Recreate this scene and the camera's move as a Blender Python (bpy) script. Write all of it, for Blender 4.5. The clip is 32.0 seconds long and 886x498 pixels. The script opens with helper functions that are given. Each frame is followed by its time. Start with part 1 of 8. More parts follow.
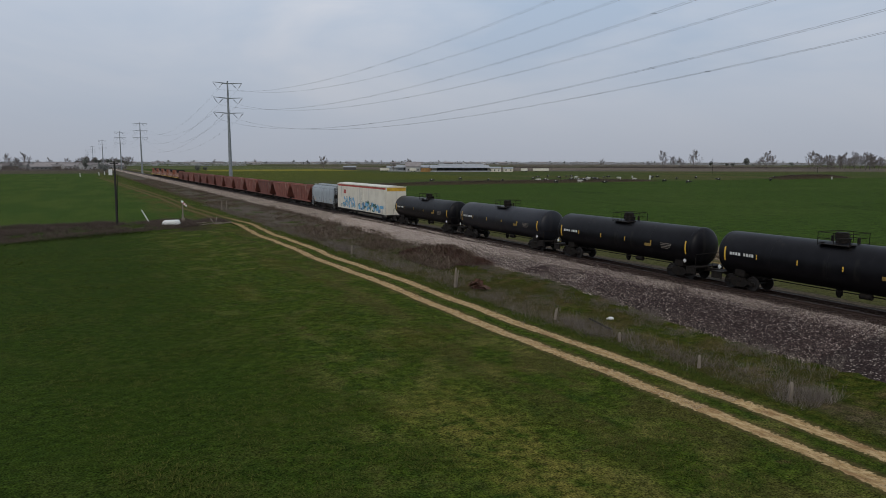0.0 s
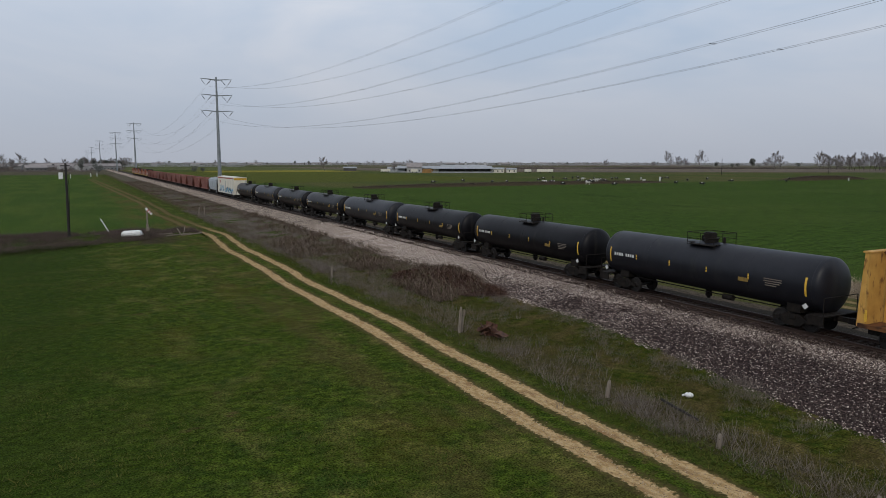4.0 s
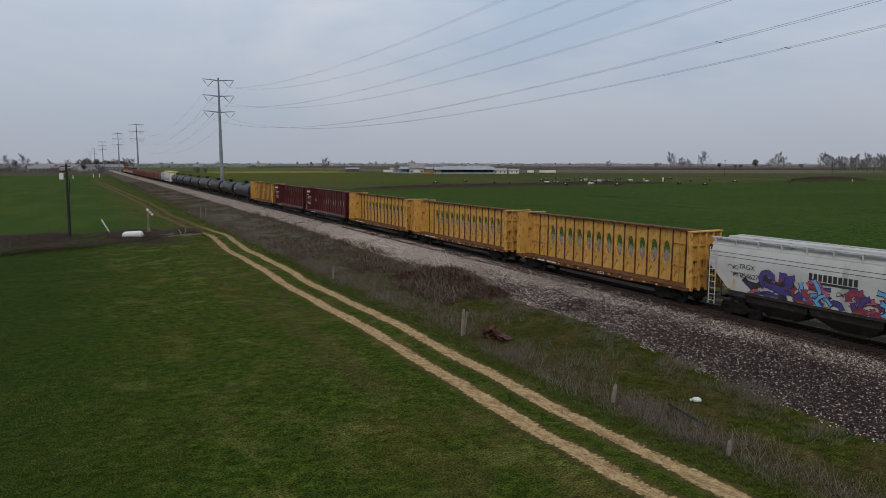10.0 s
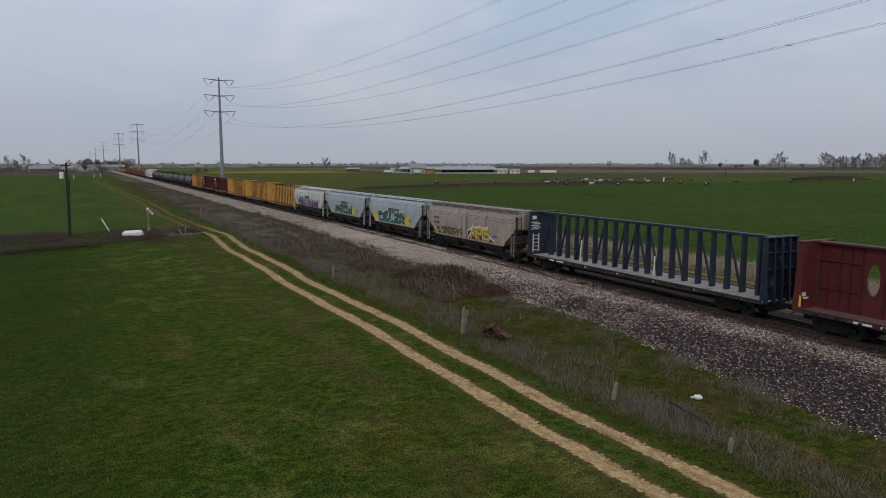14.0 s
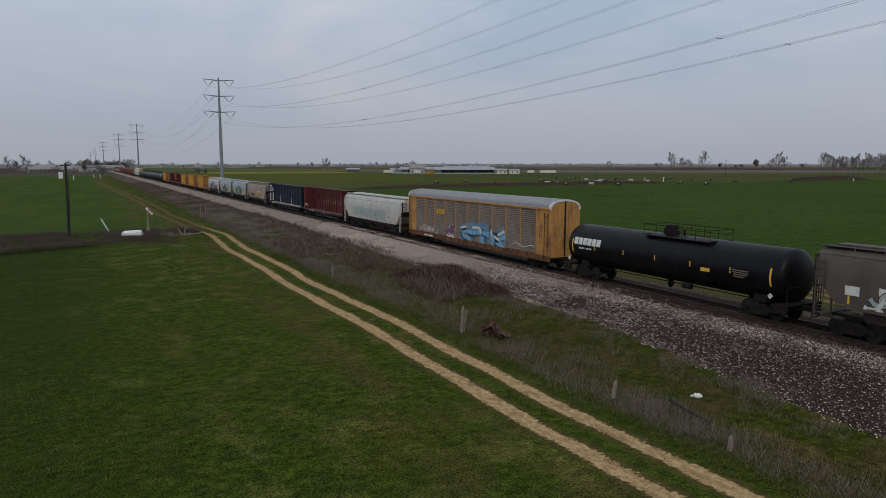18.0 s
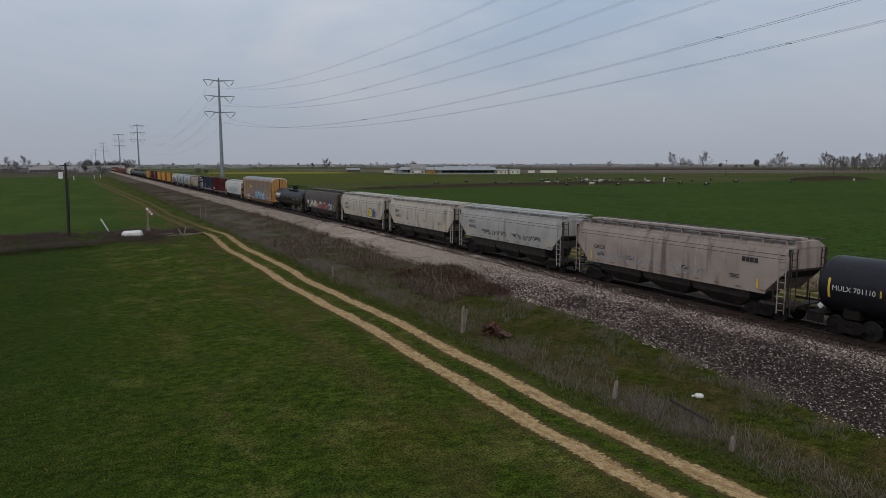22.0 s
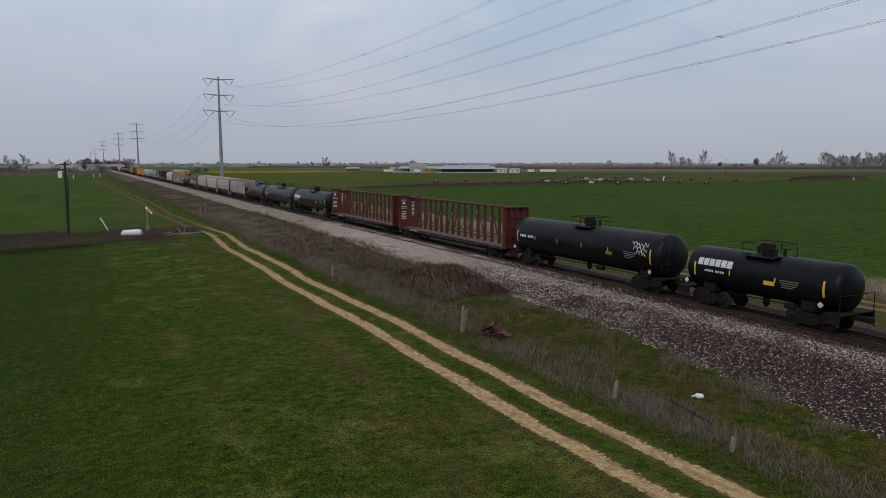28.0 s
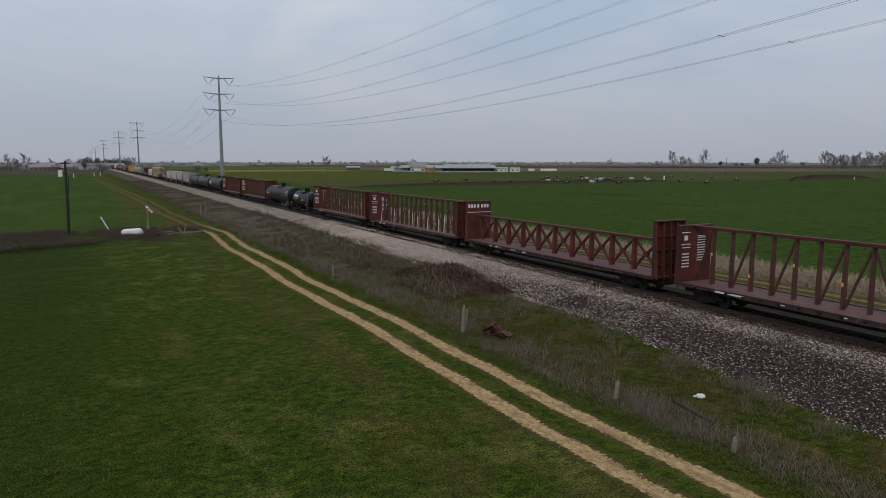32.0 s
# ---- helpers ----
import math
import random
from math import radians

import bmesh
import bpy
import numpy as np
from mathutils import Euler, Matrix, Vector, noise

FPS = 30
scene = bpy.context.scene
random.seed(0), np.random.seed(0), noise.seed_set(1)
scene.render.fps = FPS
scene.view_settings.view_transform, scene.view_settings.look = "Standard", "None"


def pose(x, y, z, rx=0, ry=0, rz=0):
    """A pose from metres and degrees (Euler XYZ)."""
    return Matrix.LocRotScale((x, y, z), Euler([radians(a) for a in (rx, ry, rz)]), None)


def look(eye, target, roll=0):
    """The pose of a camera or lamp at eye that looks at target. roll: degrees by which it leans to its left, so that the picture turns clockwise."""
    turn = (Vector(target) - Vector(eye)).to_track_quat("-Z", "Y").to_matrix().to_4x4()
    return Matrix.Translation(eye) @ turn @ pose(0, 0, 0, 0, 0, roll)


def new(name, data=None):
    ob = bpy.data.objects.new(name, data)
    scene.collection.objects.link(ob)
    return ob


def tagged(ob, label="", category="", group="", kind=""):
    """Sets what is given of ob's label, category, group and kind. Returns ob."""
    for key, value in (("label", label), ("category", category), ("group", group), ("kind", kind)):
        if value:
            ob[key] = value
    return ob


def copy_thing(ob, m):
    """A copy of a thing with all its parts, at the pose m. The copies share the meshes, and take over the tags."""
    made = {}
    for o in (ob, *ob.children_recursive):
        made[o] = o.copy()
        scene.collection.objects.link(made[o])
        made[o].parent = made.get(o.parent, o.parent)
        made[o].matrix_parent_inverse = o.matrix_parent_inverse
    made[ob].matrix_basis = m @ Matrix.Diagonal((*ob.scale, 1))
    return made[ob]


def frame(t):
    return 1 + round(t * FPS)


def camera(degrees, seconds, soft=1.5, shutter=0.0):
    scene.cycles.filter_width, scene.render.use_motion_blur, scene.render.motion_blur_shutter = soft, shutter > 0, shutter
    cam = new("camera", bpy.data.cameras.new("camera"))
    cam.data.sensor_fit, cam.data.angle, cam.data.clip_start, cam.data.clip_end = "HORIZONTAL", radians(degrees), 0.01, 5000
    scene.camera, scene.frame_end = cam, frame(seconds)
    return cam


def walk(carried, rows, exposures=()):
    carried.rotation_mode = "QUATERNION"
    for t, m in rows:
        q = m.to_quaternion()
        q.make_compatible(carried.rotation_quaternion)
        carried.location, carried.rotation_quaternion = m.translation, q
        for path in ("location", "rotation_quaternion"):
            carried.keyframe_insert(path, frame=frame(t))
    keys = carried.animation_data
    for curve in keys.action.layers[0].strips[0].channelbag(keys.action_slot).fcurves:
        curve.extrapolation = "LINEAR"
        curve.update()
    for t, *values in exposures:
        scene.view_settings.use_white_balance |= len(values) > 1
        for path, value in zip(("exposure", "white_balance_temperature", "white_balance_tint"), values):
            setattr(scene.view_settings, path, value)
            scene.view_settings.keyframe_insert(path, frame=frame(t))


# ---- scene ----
cam = camera(65.5, 32.0, soft=0.9)
PATH = [
    (0, (-41.354, -12.870, 10.017), (-13.350, 39.647, 2.415), 0.10),
    (0.5, (-40.310, -11.055, 10.027), (-12.337, 41.477, 2.417), 0.09),
    (1, (-39.497, -9.390, 10.005), (-11.521, 43.141, 2.397), 0.09),
    (1.5, (-38.568, -7.618, 10.031), (-10.608, 44.920, 2.419), 0.06),
    (2, (-37.610, -5.944, 10.040), (-9.708, 46.627, 2.434), 0.03),
    (2.5, (-36.781, -4.275, 10.088), (-8.893, 48.301, 2.469), 0.04),
    (3, (-35.871, -2.705, 10.088), (-8.014, 49.890, 2.487), 0.01),
    (3.5, (-35.081, -1.253, 10.107), (-7.222, 51.348, 2.558), 0.06),
    (5.5, (-34.380, -0.029, 10.200), (-6.574, 52.598, 2.634), 0.05),
    (6, (-34.378, -0.031, 10.201), (-6.578, 52.601, 2.643), 0.07),
    (7, (-34.396, -0.002, 10.166), (-6.637, 52.661, 2.678), 0.07),
    (8, (-34.432, -0.021, 10.159), (-6.701, 52.657, 2.673), 0.10),
    (9, (-34.385, 0.000, 10.107), (-6.692, 52.700, 2.636), 0.12),
    (11, (-34.416, -0.023, 10.055), (-6.768, 52.701, 2.580), 0.04),
    (13, (-34.347, 0.046, 9.958), (-6.732, 52.788, 2.492), 0.06),
    (14.5, (-34.275, 0.092, 9.902), (-6.669, 52.840, 2.445), 0.03),
    (16.5, (-34.252, 0.099, 9.860), (-6.645, 52.846, 2.408), 0.02),
    (19, (-34.250, 0.114, 9.813), (-6.627, 52.860, 2.408), -0.01),
    (21, (-34.202, 0.148, 9.788), (-6.611, 52.913, 2.397), -0.02),
    (23, (-34.184, 0.230, 9.785), (-6.593, 52.991, 2.368), -0.05),
    (25.5, (-34.197, 0.199, 9.812), (-6.601, 52.955, 2.384), -0.03),
    (27.5, (-34.187, 0.234, 9.820), (-6.569, 52.972, 2.340), 0.00),
    (30, (-34.131, 0.324, 9.822), (-6.549, 53.070, 2.267), 0.01),
    (32, (-34.165, 0.334, 9.834), (-6.579, 53.076, 2.257), 0.04),
]
# the clip's camera hunts a little in exposure
EXPOSURES = [(0, -0.05), (1, 0.10), (2, -0.05), (3, 0.08), (6, 0.05), (7, -0.03), (8, 0.02), (9, -0.12), (10, -0.03), (11, -0.10), (12, 0.0),
             (13, -0.10), (14, 0.0), (17, -0.03), (18, -0.14), (19, 0.02), (20, -0.18), (21, -0.05), (22, -0.16), (23, -0.04), (24, -0.03),
             (25, -0.08), (28, 0.0), (29, -0.11), (30, -0.06), (31, -0.05), (32, -0.05)]
walk(cam, [(t, look(eye, target, roll)) for t, eye, target, roll in PATH], EXPOSURES)

# ---- light ----
world = bpy.data.worlds.new("sky")
scene.world = world
world.use_nodes = True
wn, wl = world.node_tree.nodes, world.node_tree.links
wn.clear()


def wnode(kind, **values):
    n = wn.new(kind)
    for k, v in values.items():
        n.inputs[k].default_value = v
    return n


sky = wn.new("ShaderNodeTexSky")
sky.sky_type, sky.sun_disc = "NISHITA", False
sky.sun_elevation, sky.sun_rotation = radians(42), radians(215)
sky.air_density, sky.dust_density, sky.ozone_density = 1.0, 3.0, 1.0
coord = wn.new("ShaderNodeTexCoord")
squash = wnode("ShaderNodeMapping")
squash.inputs["Scale"].default_value = (1.0, 1.0, 3.2)
wl.new(coord.outputs["Generated"], squash.inputs["Vector"])
veil = wnode("ShaderNodeTexNoise", Scale=2.2, Detail=5.0, Roughness=0.5, Distortion=0.5)
wl.new(squash.outputs["Vector"], veil.inputs["Vector"])
veil_ramp = wn.new("ShaderNodeValToRGB")
veil_ramp.color_ramp.elements[0].position, veil_ramp.color_ramp.elements[0].color = 0.34, (0.485, 0.60, 0.765, 1)
veil_ramp.color_ramp.elements[1].position, veil_ramp.color_ramp.elements[1].color = 0.62, (0.735, 0.775, 0.86, 1)
wl.new(veil.outputs["Fac"], veil_ramp.inputs["Fac"])
# the veil grows thicker and greyer towards the horizon
split = wn.new("ShaderNodeSeparateXYZ")
wl.new(coord.outputs["Generated"], split.inputs["Vector"])
low = wn.new("ShaderNodeMapRange")
low.inputs["From Min"].default_value, low.inputs["From Max"].default_value = 0.0, 0.22
low.inputs["To Min"].default_value, low.inputs["To Max"].default_value = 1.0, 0.0
wl.new(split.outputs["Z"], low.inputs["Value"])
grey = wnode("ShaderNodeMixRGB", Color2=(0.46, 0.495, 0.575, 1))
wl.new(low.outputs["Result"], grey.inputs["Fac"])
wl.new(veil_ramp.outputs["Color"], grey.inputs["Color1"])
back_sky = wnode("ShaderNodeBackground", Strength=0.05)
wl.new(sky.outputs["Color"], back_sky.inputs["Color"])
back_veil = wnode("ShaderNodeBackground", Strength=0.92)
wl.new(grey.outputs["Color"], back_veil.inputs["Color"])
both = wnode("ShaderNodeMixShader", Fac=0.9)
wl.new(back_sky.outputs["Background"], both.inputs[1])
wl.new(back_veil.outputs["Background"], both.inputs[2])
world_out = wn.new("ShaderNodeOutputWorld")
wl.new(both.outputs["Shader"], world_out.inputs["Surface"])

sun = new("sun", bpy.data.lights.new("sun", "SUN"))
sun.data.energy, sun.data.angle, sun.data.color = 0.85, radians(16), (1.0, 0.93, 0.82)
sun.matrix_world = look((-60, -45, 70), (0, 20, 0))


# ---- materials ----
def surface(name, colour, second=None, scale=3.0, rough=0.6, metal=0.0, bump=0.15, fine=40.0, stretch=(1, 1, 1),
            spec=0.5, stain=None, stain_amount=0.5, stain_stretch=(1, 1, 1), stain_scale=1.2, vary=0.0, bump_distance=0.02):
    """A surface of two mixed tones, with stains and a fine bump, in object space."""
    m = bpy.data.materials.new(name)
    m.use_nodes = True
    n, l = m.node_tree.nodes, m.node_tree.links
    b = n["Principled BSDF"]
    b.inputs["Roughness"].default_value, b.inputs["Metallic"].default_value = rough, metal
    b.inputs["Specular IOR Level"].default_value = spec
    tc = n.new("ShaderNodeTexCoord")

    def noise_at(s, st, detail=5.0):
        mp = n.new("ShaderNodeMapping")
        mp.inputs["Scale"].default_value = st
        l.new(tc.outputs["Object"], mp.inputs["Vector"])
        t = n.new("ShaderNodeTexNoise")
        t.inputs["Scale"].default_value, t.inputs["Detail"].default_value = s, detail
        l.new(mp.outputs["Vector"], t.inputs["Vector"])
        return t.outputs["Fac"]

    def ramped(value, a, c):
        r = n.new("ShaderNodeMapRange")
        r.interpolation_type = "SMOOTHSTEP"
        r.inputs["From Min"].default_value, r.inputs["From Max"].default_value = a, c
        l.new(value, r.inputs["Value"])
        return r.outputs["Result"]

    second = second or tuple(c * 0.7 for c in colour)
    mix = n.new("ShaderNodeMixRGB")
    mix.inputs["Color1"].default_value, mix.inputs["Color2"].default_value = (*colour, 1), (*second, 1)
    l.new(ramped(noise_at(scale, stretch), 0.35, 0.7), mix.inputs["Fac"])
    out = mix.outputs["Color"]
    if stain:
        sm = n.new("ShaderNodeMixRGB")
        sm.inputs["Color2"].default_value = (*stain, 1)
        hi = 0.72 - 0.25 * stain_amount
        l.new(ramped(noise_at(stain_scale, stain_stretch, 7.0), hi - 0.08, hi + 0.12), sm.inputs["Fac"])
        l.new(out, sm.inputs["Color1"])
        out = sm.outputs["Color"]
    if vary:
        info = n.new("ShaderNodeObjectInfo")
        hsv = n.new("ShaderNodeHueSaturation")
        r = n.new("ShaderNodeMapRange")
        r.inputs["To Min"].default_value, r.inputs["To Max"].default_value = 1 - vary, 1 + vary
        l.new(info.outputs["Random"], r.inputs["Value"])
        l.new(r.outputs["Result"], hsv.inputs["Value"])
        l.new(out, hsv.inputs["Color"])
        out = hsv.outputs["Color"]
    l.new(out, b.inputs["Base Color"])
    if bump:
        bp = n.new("ShaderNodeBump")
        bp.inputs["Strength"].default_value, bp.inputs["Distance"].default_value = bump, bump_distance
        l.new(noise_at(fine, stretch), bp.inputs["Height"])
        l.new(bp.outputs["Normal"], b.inputs["Normal"])
    return m


DOWN = (1.4, 1.4, 0.16)
M_tank = surface("black tank paint", (0.0040, 0.0037, 0.0048), (0.0068, 0.0063, 0.0080), 1.3, 0.42, 0, 0.04, 30, spec=0.17, stain=(0.016, 0.0145, 0.013), stain_amount=0.35, stain_stretch=DOWN)
M_tank_grey = surface("dusty blue-grey tank paint", (0.0090, 0.0095, 0.0135), (0.0135, 0.014, 0.019), 1.0, 0.45, 0, 0.05, 30, spec=0.3, stain=(0.018, 0.018, 0.020), stain_amount=0.5, stain_stretch=DOWN)
M_iron = surface("dirty running gear iron", (0.0085, 0.0070, 0.0060), (0.018, 0.0135, 0.0105), 5, 0.8, 0.0, 0.3, 30, spec=0.2)
M_wheel = surface("wheel steel", (0.022, 0.019, 0.017), (0.014, 0.011, 0.010), 6, 0.6, 0.3, 0.2, 30)
M_yellow = surface("weathered yellow car paint", (0.59, 0.335, 0.082), (0.48, 0.255, 0.060), 1.6, 0.65, 0, 0.1, 25, spec=0.25, stain=(0.15, 0.062, 0.026), stain_amount=0.46, stain_stretch=(1.4, 1.4, 0.6), stain_scale=3.2, vary=0.08)
M_yellow_rust = surface("rusty yellow framing", (0.17, 0.075, 0.030), (0.085, 0.036, 0.018), 2.5, 0.8, 0, 0.2, 25, spec=0.2, stain=(0.060, 0.032, 0.020), stain_amount=0.7, stain_scale=2.5)
M_maroon = surface("maroon car paint", (0.100, 0.0155, 0.0155), (0.070, 0.0125, 0.0140), 1.5, 0.6, 0, 0.1, 25, spec=0.3, stain=(0.05, 0.018, 0.015), stain_amount=0.5, stain_stretch=DOWN, vary=0.1)
M_oxide = surface("oxide red car paint", (0.108, 0.023, 0.017), (0.070, 0.018, 0.014), 1.5, 0.65, 0, 0.1, 25, spec=0.3, stain=(0.042, 0.017, 0.014), stain_amount=0.55, stain_stretch=DOWN, vary=0.12)
M_deck_red = surface("worn red deck planking", (0.105, 0.040, 0.035), (0.150, 0.080, 0.070), 2.0, 0.8, 0, 0.25, 30, stretch=(4, 0.5, 1), stain=(0.10, 0.045, 0.04))
M_deck_grey = surface("worn grey deck", (0.31, 0.275, 0.255), (0.20, 0.175, 0.16), 2.0, 0.8, 0, 0.25, 30, stretch=(4, 0.5, 1), stain=(0.12, 0.11, 0.12))
M_grime = surface("black-brown road grime", (0.020, 0.0155, 0.013), (0.034, 0.026, 0.021), 1.6, 0.8, 0, 0.2, 30, stain=(0.075, 0.05, 0.035), stain_amount=0.4, stain_scale=2.5)
M_sill_red = surface("dirty red sill", (0.042, 0.018, 0.015), (0.026, 0.0145, 0.013), 2.0, 0.75, 0, 0.15, 30, stain=(0.09, 0.06, 0.05), stain_amount=0.4, stain_scale=3)
M_post_red = surface("rusted red post", (0.078, 0.026, 0.016), (0.052, 0.020, 0.014), 2.5, 0.7, 0, 0.15, 30, stain=(0.17, 0.12, 0.09), stain_amount=0.12, stain_scale=4)
M_offwhite = surface("off-white hopper paint", (0.38, 0.365, 0.345), (0.33, 0.315, 0.295), 0.8, 0.55, 0, 0.05, 25, spec=0.3, stain=(0.22, 0.195, 0.17), stain_amount=0.38, stain_stretch=DOWN)
M_navy = surface("navy blue car paint", (0.0065, 0.011, 0.026), (0.009, 0.014, 0.031), 1.5, 0.5, 0, 0.1, 25, stain=(0.10, 0.11, 0.13), stain_amount=0.2, stain_scale=3.5)
M_cream = surface("cream hopper paint", (0.46, 0.405, 0.345), (0.40, 0.35, 0.295), 0.8, 0.55, 0, 0.06, 25, spec=0.3, stain=(0.27, 0.22, 0.175), stain_amount=0.55, stain_stretch=(1.4, 1.4, 0.3), vary=0.04)
M_white = surface("white hopper paint", (0.52, 0.505, 0.475), (0.45, 0.435, 0.405), 0.8, 0.5, 0, 0.05, 25, stain=(0.33, 0.30, 0.27), stain_amount=0.38, stain_stretch=DOWN)
M_bluegrey = surface("light blue-grey hopper paint", (0.33, 0.365, 0.39), (0.28, 0.315, 0.34), 0.8, 0.55, 0, 0.05, 25, stain=(0.17, 0.165, 0.16), stain_amount=0.45, stain_stretch=DOWN, vary=0.05)
M_tan = surface("dusty pinkish tan hopper paint", (0.35, 0.285, 0.25), (0.29, 0.235, 0.205), 0.9, 0.65, 0, 0.08, 25, spec=0.3, stain=(0.17, 0.12, 0.095), stain_amount=0.55, stain_stretch=DOWN)
M_brown = surface("grimy brown hopper paint", (0.085, 0.068, 0.056), (0.060, 0.048, 0.040), 0.9, 0.65, 0, 0.1, 25, stain=(0.045, 0.034, 0.028), stain_amount=0.55, stain_stretch=DOWN)
M_green_grey = surface("pale sage panel paint", (0.34, 0.40, 0.38), (0.30, 0.36, 0.34), 0.8, 0.5, 0, 0.03, 25)
M_box_white = surface("white boxcar paint", (0.70, 0.66, 0.56), (0.62, 0.58, 0.48), 0.7, 0.5, 0, 0.05, 25, stain=(0.42, 0.40, 0.37), stain_amount=0.4, stain_stretch=DOWN)
M_red = surface("bright red paint", (0.42, 0.05, 0.03), None, 2, 0.5, 0, 0.05)
M_orange = surface("orange locomotive paint", (0.27, 0.075, 0.03), (0.21, 0.06, 0.025), 1, 0.5, 0, 0.05, stain=(0.08, 0.03, 0.02))
M_gold = surface("golden yellow paint", (0.62, 0.36, 0.03), None, 2, 0.5, 0, 0.05)
M_mark = surface("reflective yellow marking", (0.75, 0.47, 0.05), (0.65, 0.38, 0.04), 6, 0.5, 0, 0.03)
M_gold_faded = surface("grimy gold stencil paint", (0.25, 0.155, 0.03), (0.17, 0.11, 0.025), 6, 0.6, 0, 0.03)
M_letter = surface("white lettering paint", (0.66, 0.66, 0.64), (0.52, 0.52, 0.50), 5, 0.6, 0, 0.03)
M_black = surface("black lettering paint", (0.02, 0.02, 0.022), (0.035, 0.033, 0.033), 5, 0.6, 0, 0.03)
M_roof = surface("galvanised roof sheet", (0.28, 0.283, 0.295), (0.235, 0.24, 0.25), 1.2, 0.55, 0.2, 0.08, stain=(0.22, 0.20, 0.18), stain_amount=0.25, stain_stretch=(0.4, 2, 1))
M_grating = surface("dull galvanised grating", (0.48, 0.475, 0.47), (0.36, 0.355, 0.35), 2.0, 0.7, 0.2, 0.2, 60, stretch=(4, 1, 4))
M_screen = surface("grimy galvanised screen panel", (0.215, 0.180, 0.150), (0.165, 0.135, 0.110), 0.9, 0.65, 0.2, 0.1, stain=(0.13, 0.095, 0.07), stain_amount=0.2, stain_stretch=(1, 0.6, 1.2), stain_scale=0.9, vary=0.08)
M_rack_yellow = surface("weathered rack yellow", (0.46, 0.235, 0.062), (0.37, 0.175, 0.050), 1.5, 0.65, 0, 0.08, stain=(0.17, 0.085, 0.04), stain_amount=0.45, stain_stretch=(1.2, 1.2, 0.4), stain_scale=1.6)
M_ore = surface("faded ore car red", (0.18, 0.056, 0.038), (0.135, 0.046, 0.033), 1.2, 0.75, 0, 0.1, 25, stain=(0.30, 0.19, 0.15), stain_amount=0.35, stain_stretch=(1.4, 0.5, 0.5), stain_scale=0.9, vary=0.32)
M_spray_purple = surface("plum spray paint", (0.16, 0.05, 0.14), (0.12, 0.04, 0.11), 3, 0.5, 0, 0.02)
M_steel_blue = surface("dull blue spray paint", (0.13, 0.24, 0.36), (0.10, 0.19, 0.30), 3, 0.55, 0, 0.02, stain=(0.20, 0.26, 0.30), stain_amount=0.4, stain_scale=2.5)
M_sky_blue = surface("sky blue spray paint", (0.12, 0.34, 0.55), (0.17, 0.42, 0.62), 3, 0.5, 0, 0.02)
M_tag_blue = surface("strong blue spray paint", (0.03, 0.12, 0.42), (0.05, 0.16, 0.48), 3, 0.5, 0, 0.02)
M_spray_green = surface("dark green spray paint", (0.018, 0.14, 0.085), (0.02, 0.10, 0.07), 3, 0.5, 0, 0.02)
M_green_deep = surface("deep bottle green spray paint", (0.008, 0.060, 0.040), None, 3, 0.5, 0, 0.02)
M_spray_yellow = surface("yellow spray paint", (0.66, 0.52, 0.05), (0.58, 0.42, 0.04), 3, 0.5, 0, 0.02)
M_spray_red = surface("dark red spray paint", (0.22, 0.025, 0.03), (0.30, 0.05, 0.05), 3, 0.5, 0, 0.02)
M_spray_violet = surface("violet blue spray paint", (0.05, 0.045, 0.20), (0.09, 0.05, 0.18), 3, 0.5, 0, 0.02)
M_spray_pink = surface("salmon spray paint", (0.48, 0.13, 0.13), (0.40, 0.10, 0.12), 3, 0.5, 0, 0.02)
M_lid_blue = surface("bright blue lid paint", (0.02, 0.22, 0.62), None, 4, 0.5, 0, 0.03)
M_rail = surface("worn rail steel", (0.062, 0.038, 0.028), (0.040, 0.024, 0.018), 3, 0.5, 0.4, 0.1, stretch=(1, 0.1, 1))
M_tie = surface("weathered dark timber", (0.022, 0.0145, 0.0115), (0.040, 0.026, 0.020), 4, 0.85, 0, 0.4, 40, stretch=(0.4, 4, 4), vary=0.3)
M_steel = surface("weathered galvanised steel", (0.27, 0.29, 0.30), (0.21, 0.225, 0.235), 1.2, 0.55, 0.5, 0.05)
M_wire = surface("conductor aluminium", (0.16, 0.16, 0.17), (0.12, 0.12, 0.13), 2, 0.6, 0.4, 0.0)
M_glass_ins = surface("insulator glaze", (0.10, 0.10, 0.105), None, 3, 0.3, 0, 0.0)
M_pole = surface("dark creosoted pole wood", (0.018, 0.016, 0.015), (0.030, 0.026, 0.023), 3, 0.9, 0, 0.3, 30, stretch=(3, 3, 0.2))
M_post = surface("grey weathered post wood", (0.24, 0.20, 0.16), (0.15, 0.12, 0.095), 4, 0.9, 0, 0.5, 30, stretch=(4, 4, 0.4))
M_plastic = surface("white plastic", (0.78, 0.78, 0.76), (0.66, 0.66, 0.63), 6, 0.45, 0, 0.1)
M_rusty = surface("rusty scrap iron", (0.115, 0.048, 0.027), (0.05, 0.024, 0.016), 6, 0.85, 0.1, 0.4, 30)
M_bark = surface("bare branch bark", (0.15, 0.13, 0.12), (0.11, 0.097, 0.09), 2, 0.9, 0, 0.2)
M_hide_w = surface("white hide", (0.62, 0.60, 0.56), None, 2, 0.8, 0, 0.1)
M_hide_b = surface("black hide", (0.02, 0.02, 0.02), None, 2, 0.7, 0, 0.1)
M_barn = surface("pale barn sheeting", (0.36, 0.37, 0.38), (0.28, 0.29, 0.30), 0.3, 0.6, 0.2, 0.0)
